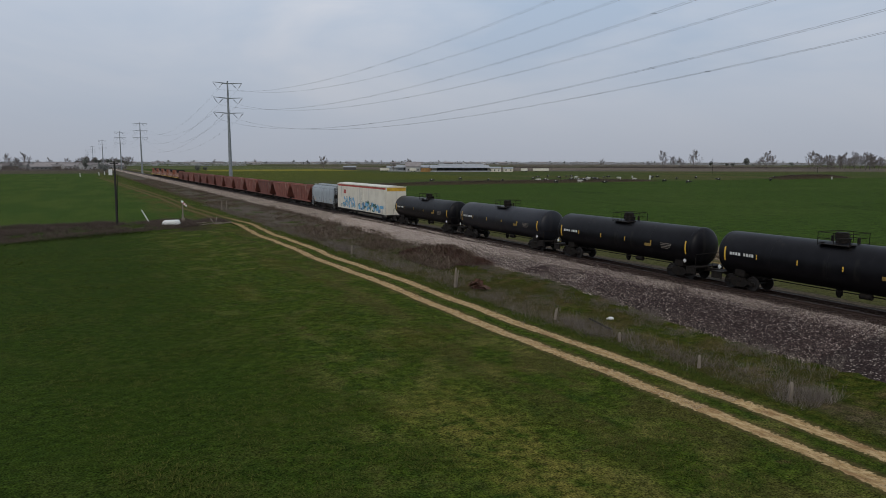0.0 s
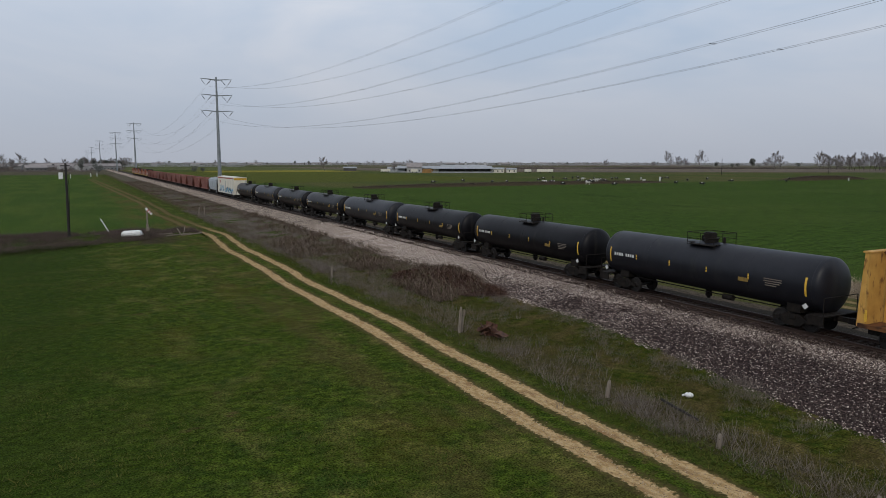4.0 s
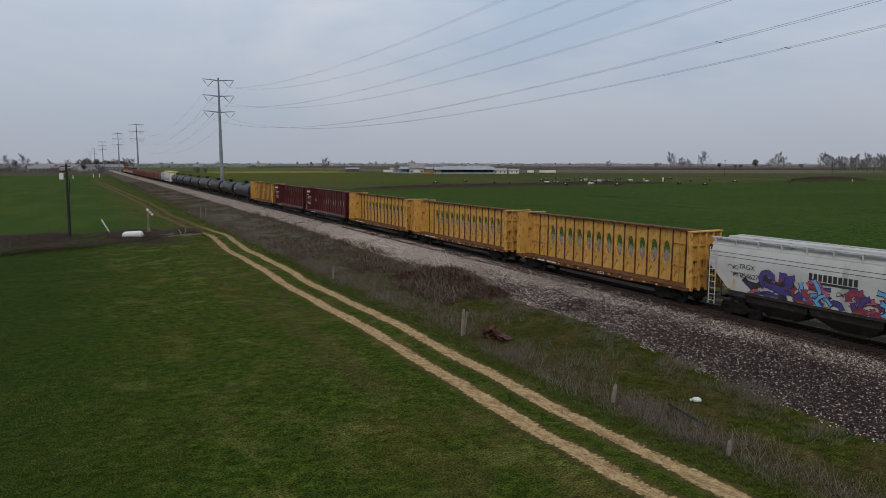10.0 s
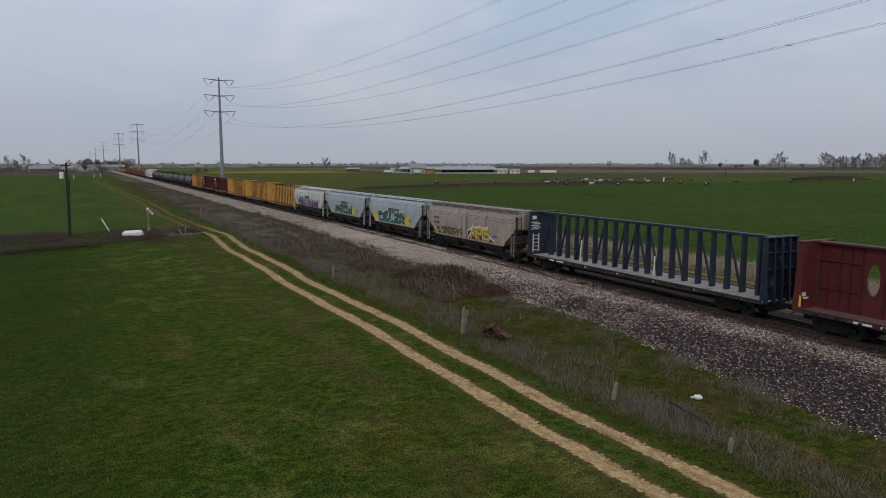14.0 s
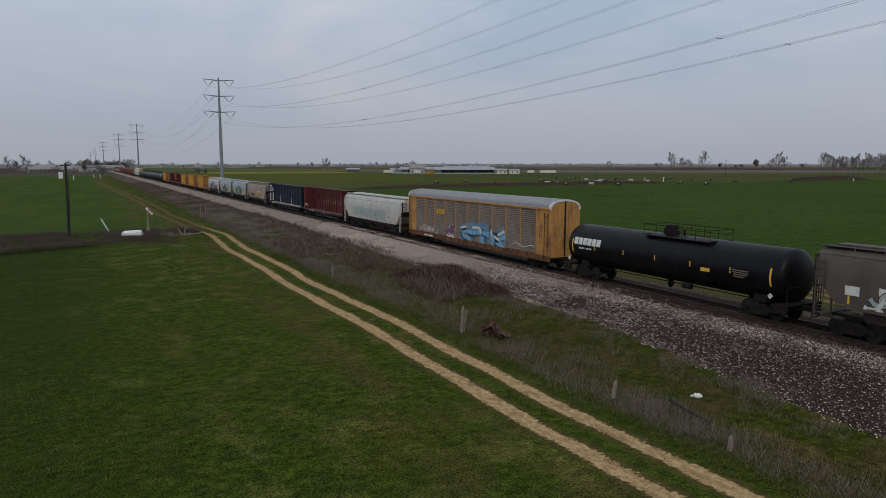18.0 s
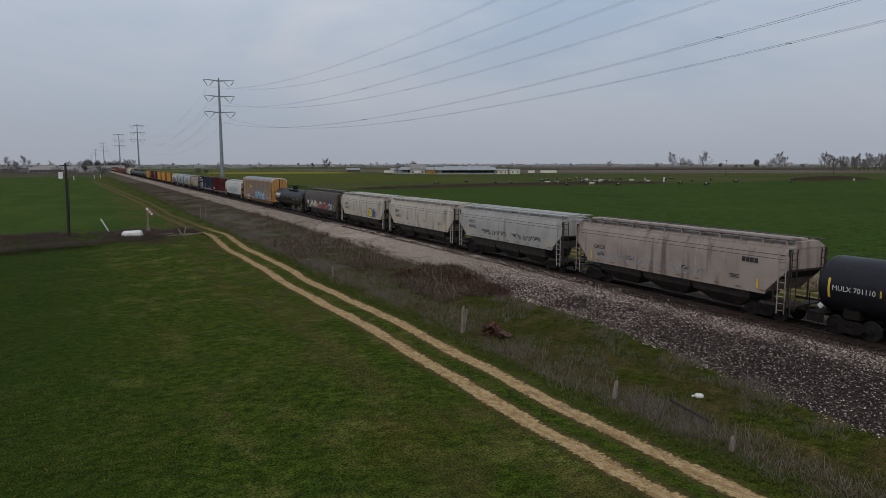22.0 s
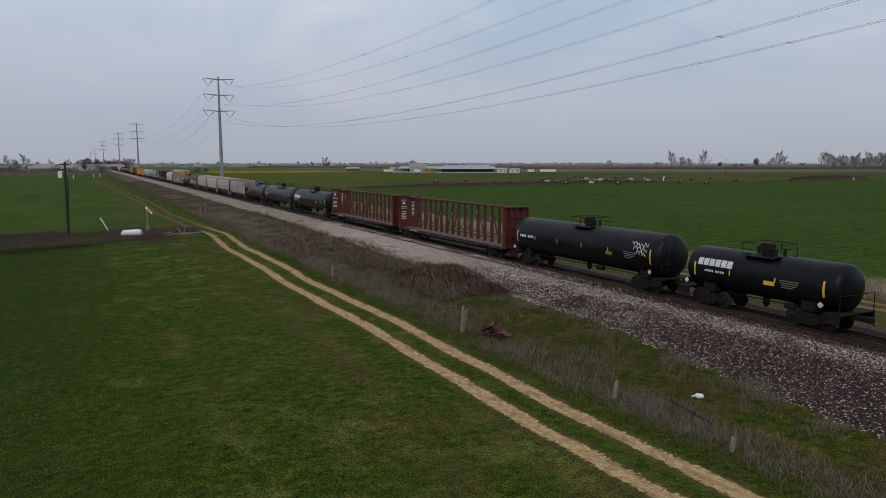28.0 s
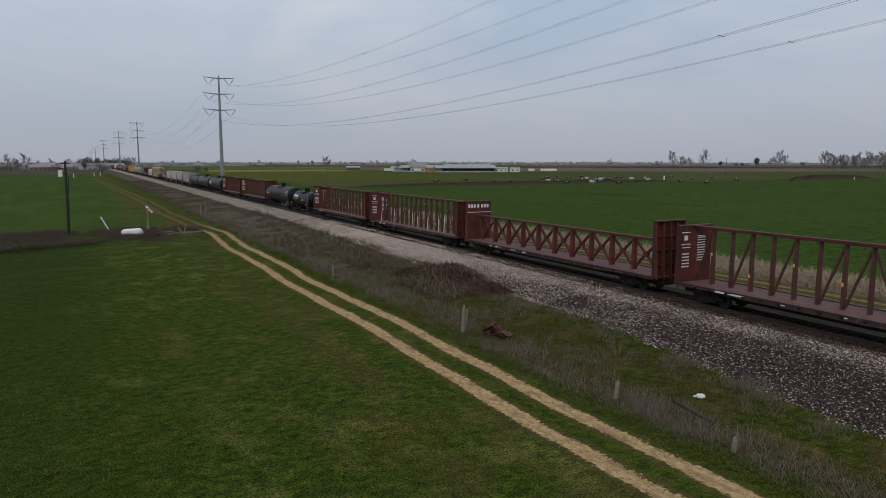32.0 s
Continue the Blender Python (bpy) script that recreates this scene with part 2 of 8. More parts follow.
# dark colour holds the shade inside the open barns; also on the hay shed
M_barn_dark = surface("barn interior shade boards", (0.09, 0.085, 0.08), None, 0.4, 0.9, 0, 0.0)
M_house = surface("house plaster", (0.36, 0.355, 0.35), (0.28, 0.275, 0.27), 0.15, 0.8, 0, 0.0, vary=0.55)
# roof tone lightened and greyed to carry the haze over the distant town
M_roof_hazed = surface("house roofing paled by haze", (0.24, 0.215, 0.205), (0.19, 0.17, 0.165), 0.3, 0.85, 0, 0.0, vary=0.3)
M_hay = surface("weathered hay", (0.36, 0.20, 0.07), (0.26, 0.14, 0.05), 1.5, 0.9, 0, 0.3, vary=0.2)
M_pane = surface("dark window pane", (0.03, 0.035, 0.04), None, 1, 0.15, 0, 0.0)


# ---- mesh tools ----
class Shape:
    """Collects faces; every call adds one solid."""

    def __init__(self):
        self.v, self.f = [], []

    def add(self, verts, faces):
        k = len(self.v)
        self.v += [tuple(p) for p in verts]
        self.f += [tuple(i + k for i in f) for f in faces]
        return self

    def box(self, x0, x1, y0, y1, z0, z1, b=0.0):
        if b <= 0:
            return self.add([(x, y, z) for x in (x0, x1) for y in (y0, y1) for z in (z0, z1)],
                            [(0, 1, 3, 2), (4, 6, 7, 5), (0, 4, 5, 1), (2, 3, 7, 6), (0, 2, 6, 4), (1, 5, 7, 3)])
        r = [(x0 + b, y0), (x1 - b, y0), (x1, y0 + b), (x1, y1 - b), (x1 - b, y1), (x0 + b, y1), (x0, y1 - b), (x0, y0 + b)]
        s = [(x0 + b, y0 + b), (x1 - b, y0 + b), (x1 - b, y0 + b), (x1 - b, y1 - b), (x1 - b, y1 - b), (x0 + b, y1 - b), (x0 + b, y1 - b), (x0 + b, y0 + b)]
        return self.loft([[(*p, z0) for p in s], [(*p, z0 + b) for p in r], [(*p, z1 - b) for p in r], [(*p, z1) for p in s]])

    def loft(self, rings, cap=True):
        n = len(rings[0])
        f = []
        for i in range(len(rings) - 1):
            f += [(i * n + j, i * n + (j + 1) % n, (i + 1) * n + (j + 1) % n, (i + 1) * n + j) for j in range(n)]
        if cap:
            f += [tuple(reversed(range(n))), tuple(range((len(rings) - 1) * n, len(rings) * n))]
        return self.add([p for r in rings for p in r], f)

    def rod(self, a, b, r, n=8, r2=None):
        a, b = Vector(a), Vector(b)
        d = (b - a).normalized()
        u = d.orthogonal().normalized()
        w = d.cross(u)
        ring = lambda c, q: [c + u * math.cos(k * math.tau / n) * q + w * math.sin(k * math.tau / n) * q for k in range(n)]
        return self.loft([ring(a, r), ring(b, r if r2 is None else r2)])

    def bar(self, a, b, wide, thick, up=(1, 0, 0)):
        """A square bar from a to b; thick along up, wide across."""
        a, b, up = Vector(a), Vector(b), Vector(up)
        d = (b - a).normalized()
        s = d.cross(up).normalized() * wide / 2
        t = s.cross(d).normalized() * thick / 2
        return self.loft([[c - s - t, c + s - t, c + s + t, c - s + t] for c in (a, b)])

    def prism(self, outline, axis, c0, c1):
        """A flat outline carried along an axis from c0 to c1."""
        put = {"x": lambda p, c: (c, p[0], p[1]), "y": lambda p, c: (p[0], c, p[1]), "z": lambda p, c: (p[0], p[1], c)}[axis]
        return self.loft([[put(p, c) for p in outline] for c in (c0, c1)])

    def mesh(self, name, material, smooth=0):
        m = bpy.data.meshes.new(name)
        m.from_pydata(self.v, [], self.f)
        m.materials.append(material)
        m.validate()
        b = bmesh.new()
        b.from_mesh(m)
        bmesh.ops.recalc_face_normals(b, faces=b.faces)
        b.to_mesh(m)
        b.free()
        if smooth:
            m.polygons.foreach_set("use_smooth", [True] * len(m.polygons))
            m.set_sharp_from_angle(angle=radians(smooth))
        return m


def part(name, shape, material, parent, label="", smooth=0, at=None):
    """One mesh under a thing or a part. shape: a Shape, or a mesh that alike pieces share."""
    ob = new(name, shape.mesh(name, material, smooth) if isinstance(shape, Shape) else shape)
    ob.parent = parent
    if at is not None:
        ob.matrix_basis = at
    return tagged(ob, label)


def thing(name, label, category, at=None, group="", kind=""):
    ob = new(name)
    ob.empty_display_size = 0.3
    if at is not None:
        ob.matrix_basis = at
    return tagged(ob, label, category, group, kind)


def single(name, shape, material, label="", category="", group="", kind="", smooth=0, at=None):
    ob = new(name, shape.mesh(name, material, smooth) if isinstance(shape, Shape) else shape)
    if at is not None:
        ob.matrix_basis = at
    return tagged(ob, label, category, group, kind)


def cloud(name, verts, faces, places, material, label="", kind="stuff", parent=None, category=""):
    """Many copies of one small form joined into one mesh. places: rows of x, y, z, turn, size, height."""
    v, f = np.array(verts, float), np.array(faces, int)
    p = np.array(places, float)
    c, s = np.cos(p[:, 3])[:, None], np.sin(p[:, 3])[:, None]
    x = (v[None, :, 0] * c - v[None, :, 1] * s) * p[:, 4][:, None] + p[:, 0][:, None]
    y = (v[None, :, 0] * s + v[None, :, 1] * c) * p[:, 4][:, None] + p[:, 1][:, None]
    z = v[None, :, 2] * p[:, 5][:, None] + p[:, 2][:, None]
    co = np.stack([x, y, z], 2).reshape(-1, 3)
    fa = (f[None] + (np.arange(len(p)) * len(v))[:, None, None]).reshape(-1, f.shape[1])
    m = bpy.data.meshes.new(name)
    m.vertices.add(len(co))
    m.vertices.foreach_set("co", co.ravel())
    k = f.shape[1]
    m.loops.add(len(fa) * k)
    m.loops.foreach_set("vertex_index", fa.ravel())
    m.polygons.add(len(fa))
    m.polygons.foreach_set("loop_start", np.arange(len(fa)) * k)
    m.polygons.foreach_set("loop_total", np.full(len(fa), k))
    m.materials.append(material)
    m.update(calc_edges=True)
    ob = new(name, m)
    if parent:
        ob.parent = parent
    return tagged(ob, label, category, "", kind)


# ---- ground ----
RAIL_TOP = 1.19


def ballast_edge(y):
    """The foot of the ballast on the road side."""
    return max(-9.9, -7.5 - 0.13 * max(0.0, 33.0 - y)) + min(1.6, 0.03 * max(0.0, y - 40.0))


def land(x, y):
    """Height of the soil."""
    h = 0.10 * noise.noise((x * 0.05, y * 0.05, 0.0)) + 0.04 * noise.noise((x * 0.25, y * 0.25, 3.0))
    h *= max(0.0, 1 - max(0.0, abs(x + 20) - 60) / 80) if y < 260 else 0.0
    bank = max(0.0, 1 - max(0.0, abs(x) - 4.5) / 7.0)
    h += 0.42 * bank * bank * (3 - 2 * bank)
    if -60 < x < -19.5:  # the ditch across the field
        q = (y - 101 + 0.28 * (x + 30)) / 5.0
        h += 0.25 * math.exp(-q * q)
    for mx, my, sx, sy, mh in ((140, 250, 75, 5, 1.1), (335, 242, 32, 6, 2.2)):
        a, b = (x - mx) / sx, (y - my - 0.03 * (x - mx)) / sy
        h += mh * math.exp(-a ** 4 - b * b)
    return h


def axis_steps(cuts):
    out = []
    for a, b, s in cuts:
        k = max(1, round((b - a) / s))
        out += [a + (b - a) * i / k for i in range(k)]
    return out + [cuts[-1][1]]


def mix_nodes(m):
    """Short tools for a ground material: nodes, links, noise by world place, masks and blends."""
    n, l = m.node_tree.nodes, m.node_tree.links
    geo = n.new("ShaderNodeNewGeometry")

    def wave(scale, detail=4.0, stretch=(1, 1, 1), kind="ShaderNodeTexNoise"):
        mp = n.new("ShaderNodeMapping")
        mp.inputs["Scale"].default_value = stretch
        l.new(geo.outputs["Position"], mp.inputs["Vector"])
        t = n.new(kind)
        t.inputs["Scale"].default_value = scale
        if kind == "ShaderNodeTexNoise":
            t.inputs["Detail"].default_value = detail
        l.new(mp.outputs["Vector"], t.inputs["Vector"])
        return t

    def step(value, a, b):
        r = n.new("ShaderNodeMapRange")
        r.interpolation_type = "SMOOTHSTEP"
        r.inputs["From Min"].default_value, r.inputs["From Max"].default_value = a, b
        l.new(value, r.inputs["Value"])
        return r.outputs["Result"]

    def maths(op, a, b):
        k = n.new("ShaderNodeMath")
        k.operation = op
        for i, q in enumerate((a, b)):
            if isinstance(q, (int, float)):
                k.inputs[i].default_value = q
            else:
                l.new(q, k.inputs[i])
        return k.outputs[0]

    def blend(a, b, fac):
        k = n.new("ShaderNodeMixRGB")
        for key, q in (("Color1", a), ("Color2", b), ("Fac", fac)):
            if isinstance(q, tuple):
                k.inputs[key].default_value = (*q, 1)
            elif isinstance(q, (int, float)):
                k.inputs[key].default_value = q
            else:
                l.new(q, k.inputs[key])
        return k.outputs["Color"]

    def grain(colour, value, a, c, low, high):
        """Blades and clods: the colour made lighter and darker by a fine texture."""
        r = n.new("ShaderNodeMapRange")
        for key, q in (("From Min", a), ("From Max", c), ("To Min", low), ("To Max", high)):
            r.inputs[key].default_value = q
        l.new(value, r.inputs["Value"])
        k = n.new("ShaderNodeVectorMath")
        k.operation = "SCALE"
        l.new(colour, k.inputs[0])
        l.new(r.outputs["Result"], k.inputs["Scale"])
        return k.outputs["Vector"]

    n["Principled BSDF"].inputs["Specular IOR Level"].default_value = 0.05
    mix_nodes.grain = grain
    sep = n.new("ShaderNodeSeparateXYZ")
    l.new(geo.outputs["Position"], sep.inputs["Vector"])
    return n, l, wave, step, maths, blend, sep.outputs["X"], sep.outputs["Y"]


def ground_material(road=False):
    """The land's colours by place; with road, two worn wheel tracks as well, by distance from the road's middle."""
    m = bpy.data.materials.new("farm road" if road else "grassland and fields")
    m.use_nodes = True
    n, l, wave, step, maths, blend, X, Y = mix_nodes(m)
    b = n["Principled BSDF"]
    b.inputs["Roughness"].default_value = 0.95
    b.inputs["Specular IOR Level"].default_value = 0.02
    wob = wave(0.35, 5.0).outputs["Fac"]
    wob2 = wave(0.035, 4.0).outputs["Fac"]
    x = maths("ADD", X, maths("MULTIPLY", maths("SUBTRACT", wob, 0.5), 2.4))
    y = maths("ADD", Y, maths("MULTIPLY", maths("SUBTRACT", wob2, 0.5), 30.0))

    def within(v, a, c, soft):
        return maths("MULTIPLY", step(v, a - soft, a + soft), maths("SUBTRACT", 1.0, step(v, c - soft, c + soft)))

    # mown field beside the road: dark green with yellow, brown and pale patches
    tuft = wave(2.2, 7.0).outputs["Fac"]
    fine = wave(9.0, 5.0).outputs["Fac"]
    green = blend((0.029, 0.048, 0.0060), (0.053, 0.077, 0.0090), step(tuft, 0.40, 0.62))
    green = blend(green, (0.074, 0.090, 0.0130), step(fine, 0.54, 0.74))
    green = blend(green, (0.024, 0.045, 0.0090), maths("MULTIPLY", step(wave(0.7, 6.0, (1, 0.7, 1)).outputs["Fac"], 0.52, 0.66), 0.5))
    olive = blend((0.080, 0.066, 0.0130), (0.052, 0.053, 0.0085), step(tuft, 0.4, 0.6))
    field = blend(green, olive, maths("MULTIPLY", step(wave(0.22, 6.0, (0.8, 0.7, 1)).outputs["Fac"], 0.52, 0.70), 0.55))
    straw = blend((0.255, 0.205, 0.0680), (0.135, 0.120, 0.0340), step(fine, 0.4, 0.6))
    pale = maths("MULTIPLY", step(wave(0.55, 9.0, (1, 0.8, 1)).outputs["Fac"], 0.46, 0.66), step(wave(0.10, 4.0).outputs["Fac"], 0.38, 0.56))
    field = blend(field, straw, maths("MULTIPLY", maths("MULTIPLY", pale, step(fine, 0.34, 0.56)), 0.58))
    soil = maths("MULTIPLY", step(wave(0.9, 7.0, (1, 1.2, 1)).outputs["Fac"], 0.60, 0.70), maths("MULTIPLY", step(wave(0.13, 3.0).outputs["Fac"], 0.44, 0.58), 0.75))
    field = blend(field, blend((0.090, 0.056, 0.0250), (0.062, 0.048, 0.0180), tuft), soil)
    side = maths("MULTIPLY", within(x, -25.0, -19.5, 1.5), step(wave(0.5, 6.0, (1, 0.5, 1)).outputs["Fac"], 0.42, 0.60))
    field = blend(field, blend((0.095, 0.066, 0.0270), (0.075, 0.062, 0.0180), fine), maths("MULTIPLY", side, 0.5))
    # the field runs to a darker green towards the left
    dense = maths("MULTIPLY", maths("SUBTRACT", 1.0, step(x, -38, -28)), 0.82)
    field = blend(field, blend((0.019, 0.036, 0.0052), (0.033, 0.054, 0.0072), tuft), dense)
    worn = maths("MULTIPLY", within(x, -30.2, -26.6, 1.5), within(Y, -3, 13, 4))
    field = blend(field, blend((0.150, 0.128, 0.0300), (0.088, 0.094, 0.0170), step(wave(1.1, 7.0, (1, 0.6, 1)).outputs["Fac"], 0.40, 0.60)), maths("MULTIPLY", worn, maths("MULTIPLY", step(tuft, 0.30, 0.58), 0.85)))
    ditch = maths("ADD", maths("SUBTRACT", Y, 101.0), maths("MULTIPLY", maths("ADD", X, 30.0), -0.25))
    bare = maths("MULTIPLY", within(ditch, -11.0, 9.0, 2.0), maths("SUBTRACT", 1.0, step(X, -27.0, -20.0)))
    field = blend(field, blend((0.052, 0.038, 0.0240), (0.036, 0.032, 0.0160), tuft), maths("MULTIPLY", bare, step(wave(0.14, 5.0).outputs["Fac"], 0.42, 0.6)))
    # verge by the road and the bank
    verge = blend((0.030, 0.043, 0.0062), (0.060, 0.064, 0.0105), step(tuft, 0.4, 0.62))
    verge = blend(verge, (0.090, 0.070, 0.0260), maths("MULTIPLY", step(wave(0.5, 6.0).outputs["Fac"], 0.48, 0.66), step(x, -16.4, -14.4)))
    c = blend(field, verge, step(x, -17.2, -15.8))
    c = blend(c, blend((0.098, 0.074, 0.0420), (0.055, 0.050, 0.0220), step(tuft, 0.4, 0.6)), maths("MULTIPLY", within(x, -15.4, -13.4, 0.6), 0.75))
    far_bank = blend((0.098, 0.080, 0.0640), (0.130, 0.108, 0.0860), tuft)
    far_bank = blend(far_bank, (0.050, 0.066, 0.0130), step(wave(0.35, 6.0).outputs["Fac"], 0.50, 0.64))
    c = blend(c, far_bank, maths("MULTIPLY", within(x, -13.4, -5, 1.2), step(y, 40, 62)))
    c = blend(c, (0.086, 0.068, 0.0508), within(x, -6.6, 6.5, 0.6))
    # strip behind the track: dry stalks, farm road and verge
    c = blend(c, blend((0.200, 0.152, 0.0950), (0.120, 0.092, 0.0520), tuft), within(x, 15.8, 22.5, 0.8))
    c = blend(c, blend((0.082, 0.076, 0.0310), (0.063, 0.068, 0.0150), tuft), within(x, 6.5, 15.8, 0.8))
    # crop field behind the track
    crop = blend((0.030, 0.058, 0.0085), (0.050, 0.083, 0.0125), step(wave(1.6, 8.0, (0.6, 1, 1)).outputs["Fac"], 0.34, 0.66))
    crop = blend(crop, (0.055, 0.082, 0.0150), maths("MULTIPLY", step(wave(0.03, 4.0, (0.5, 1, 1)).outputs["Fac"], 0.45, 0.7), 0.7))
    crop = blend(crop, (0.026, 0.048, 0.0080), maths("MULTIPLY", step(wave(0.05, 5.0, (1.6, 0.4, 1)).outputs["Fac"], 0.55, 0.7), 0.6))
    crop = mix_nodes.grain(crop, wave(0.8, 12.0, (0.3, 1, 1)).outputs["Fac"], 0.33, 0.67, 0.78, 1.22)
    c = blend(c, crop, step(x, 22.2, 23.2))
    # far left field beyond the ditch
    left = blend((0.041, 0.074, 0.0125), (0.058, 0.088, 0.0155), step(wave(0.12, 6.0, (1, 0.3, 1)).outputs["Fac"], 0.4, 0.62))
    left = blend(left, (0.080, 0.072, 0.0200), maths("MULTIPLY", step(x, -31, -23), step(wave(0.3, 6.0, (1, 0.25, 1)).outputs["Fac"], 0.40, 0.60)))
    c = blend(c, left, maths("MULTIPLY", step(y, 108, 116), maths("SUBTRACT", 1.0, step(x, -22.5, -20.0))))
    # pasture, stubble, mustard and plough far off
    pasture = blend((0.056, 0.074, 0.0190), (0.082, 0.080, 0.0270), step(wave(0.02, 5.0, (1, 0.4, 1)).outputs["Fac"], 0.4, 0.65))
    beyond = maths("MULTIPLY", step(Y, 246, 254), step(X, 40, 60))
    c = blend(c, pasture, beyond)
    depth = maths("ADD", maths("MULTIPLY", maths("ADD", X, 34.0), 0.464), maths("MULTIPLY", Y, 0.886))
    # haze painted in: the plough and the green past 800 m are paled
    brown = blend((0.150, 0.118, 0.0940), (0.118, 0.098, 0.0780), step(wave(0.006, 4.0, (0.4, 1.6, 1)).outputs["Fac"], 0.4, 0.6))
    for mx, my, sx in ((140, 250, 82), (335, 242, 36)):  # bare earth on the two mounds
        c = blend(c, blend((0.052, 0.036, 0.0230), (0.070, 0.058, 0.0300), tuft), maths("MULTIPLY", within(X, mx - sx, mx + sx, 6), within(maths("ADD", Y, maths("MULTIPLY", maths("SUBTRACT", X, mx), -0.03)), my - 8, my + 7, 1.5)))
    c = blend(c, (0.090, 0.102, 0.0400), step(depth, 800, 840))
    c = blend(c, brown, maths("MULTIPLY", step(depth, 655, 720), step(X, 235, 300)))
    c = blend(c, (0.074, 0.084, 0.0150), maths("MULTIPLY", within(Y, 330, 700, 15), within(X, 30, 190, 8)))
    c = blend(c, (0.215, 0.185, 0.0300), maths("MULTIPLY", within(Y, 665, 790, 10), within(X, 78, 222, 8)))
    c = blend(c, (0.058, 0.068, 0.0200), maths("MULTIPLY", step(depth, 1000, 1060), step(wave(0.004, 3.0, (0.3, 1.2, 1)).outputs["Fac"], 0.45, 0.55)))
    c = blend(c, (0.082, 0.072, 0.0465), maths("MULTIPLY", step(Y, 560, 620), maths("SUBTRACT", 1.0, step(X, -20, 10))))
    c = mix_nodes.grain(c, wave(15.0, 3.0).outputs["Fac"], 0.33, 0.67, 0.30, 1.58)
    c = mix_nodes.grain(c, wave(2.8, 4.0, (0.7, 1, 1)).outputs["Fac"], 0.33, 0.67, 0.76, 1.26)
    if road:
        uv = n.new("ShaderNodeUVMap")
        su = n.new("ShaderNodeSeparateXYZ")
        l.new(uv.outputs["UV"], su.inputs["Vector"])
        off = maths("ABSOLUTE", maths("SUBTRACT", maths("ABSOLUTE", su.outputs["X"], 0.0), 1.02), 0.0)
        rag = maths("ADD", maths("MULTIPLY", maths("SUBTRACT", wave(0.8, 4.0, (1, 0.5, 1)).outputs["Fac"], 0.5), 0.50), maths("MULTIPLY", maths("SUBTRACT", wave(6.0, 5.0).outputs["Fac"], 0.5), 0.62))
        edge = maths("ADD", off, rag)
        fade = maths("SUBTRACT", 1.0, maths("MAXIMUM", maths("ADD", maths("MULTIPLY", step(Y, 50, 95), 0.28), maths("MULTIPLY", step(Y, 92, 122), 0.62)), maths("MULTIPLY", step(X, 0, 5), 0.65)))
        c = blend(c, (0.090, 0.064, 0.0280), maths("MULTIPLY", maths("SUBTRACT", 1.0, step(edge, 0.45, 0.85)), 0.65))
        dirt = blend((0.36, 0.235, 0.105), (0.52, 0.370, 0.190), step(wave(3.0, 7.0, (1.6, 0.8, 1)).outputs["Fac"], 0.38, 0.62))
        dirt = blend(dirt, (0.24, 0.135, 0.065), maths("MULTIPLY", step(wave(1.3, 6.0, (1.5, 0.6, 1)).outputs["Fac"], 0.52, 0.68), 0.7))
        dirt = blend(dirt, (0.10, 0.075, 0.040), step(wave(16.0, 3.0).outputs["Fac"], 0.60, 0.70))
        c = blend(c, dirt, maths("MULTIPLY", maths("SUBTRACT", 1.0, step(edge, 0.30, 0.44)), fade))
    l.new(c, b.inputs["Base Color"])
    bp = n.new("ShaderNodeBump")
    bp.inputs["Strength"].default_value, bp.inputs["Distance"].default_value = 0.8, 0.14
    l.new(maths("ADD", wave(7.0, 6.0).outputs["Fac"], maths("MULTIPLY", wave(1.7, 5.0).outputs["Fac"], 1.3)), bp.inputs["Height"])
    l.new(bp.outputs["Normal"], b.inputs["Normal"])
    return m


def build_ground():
    xs = axis_steps([(-4800, -400, 400), (-400, -60, 20), (-60, -19.5, 1.0), (-19.5, -2, 0.5), (-2, 16, 1.5), (16, 60, 4), (60, 420, 7), (420, 4800, 400)])
    ys = axis_steps([(-4500, -200, 400), (-200, -20, 15), (-20, 130, 1.0), (130, 225, 5), (225, 275, 2.0), (275, 800, 30), (800, 4900, 400)])
    v = [(x, y, land(x, y)) for y in ys for x in xs]
    n = len(xs)
    f = [(j * n + i, j * n + i + 1, (j + 1) * n + i + 1, (j + 1) * n + i) for j in range(len(ys) - 1) for i in range(n - 1)]
    m = bpy.data.meshes.new("ground")
    m.from_pydata(v, [], f)
    m.materials.append(ground_material())
    m.polygons.foreach_set("use_smooth", [True] * len(f))
    return tagged(new("ground", m), "green mown grassland with dry straw patches and far fields", "ground", kind="structure")


ground = build_ground()


M_road = ground_material(True)


ROAD = -18.47  # middle of the farm road


def rut_line(x0, y):
    """The road swings a little where it meets the field corner."""
    q = min(1.0, max(0.0, (y - 98) / 45))
    return x0 + 0.5 * math.exp(-((y - 97) / 9.0) ** 2) - 0.22 * math.exp(-((y - 66) / 20.0) ** 2) - 1.85 * q * q * (3 - 2 * q) - 0.03 * max(0.0, y - 185) + 0.12 * math.sin(y * 0.21) + 0.05 * math.sin(y * 0.53)


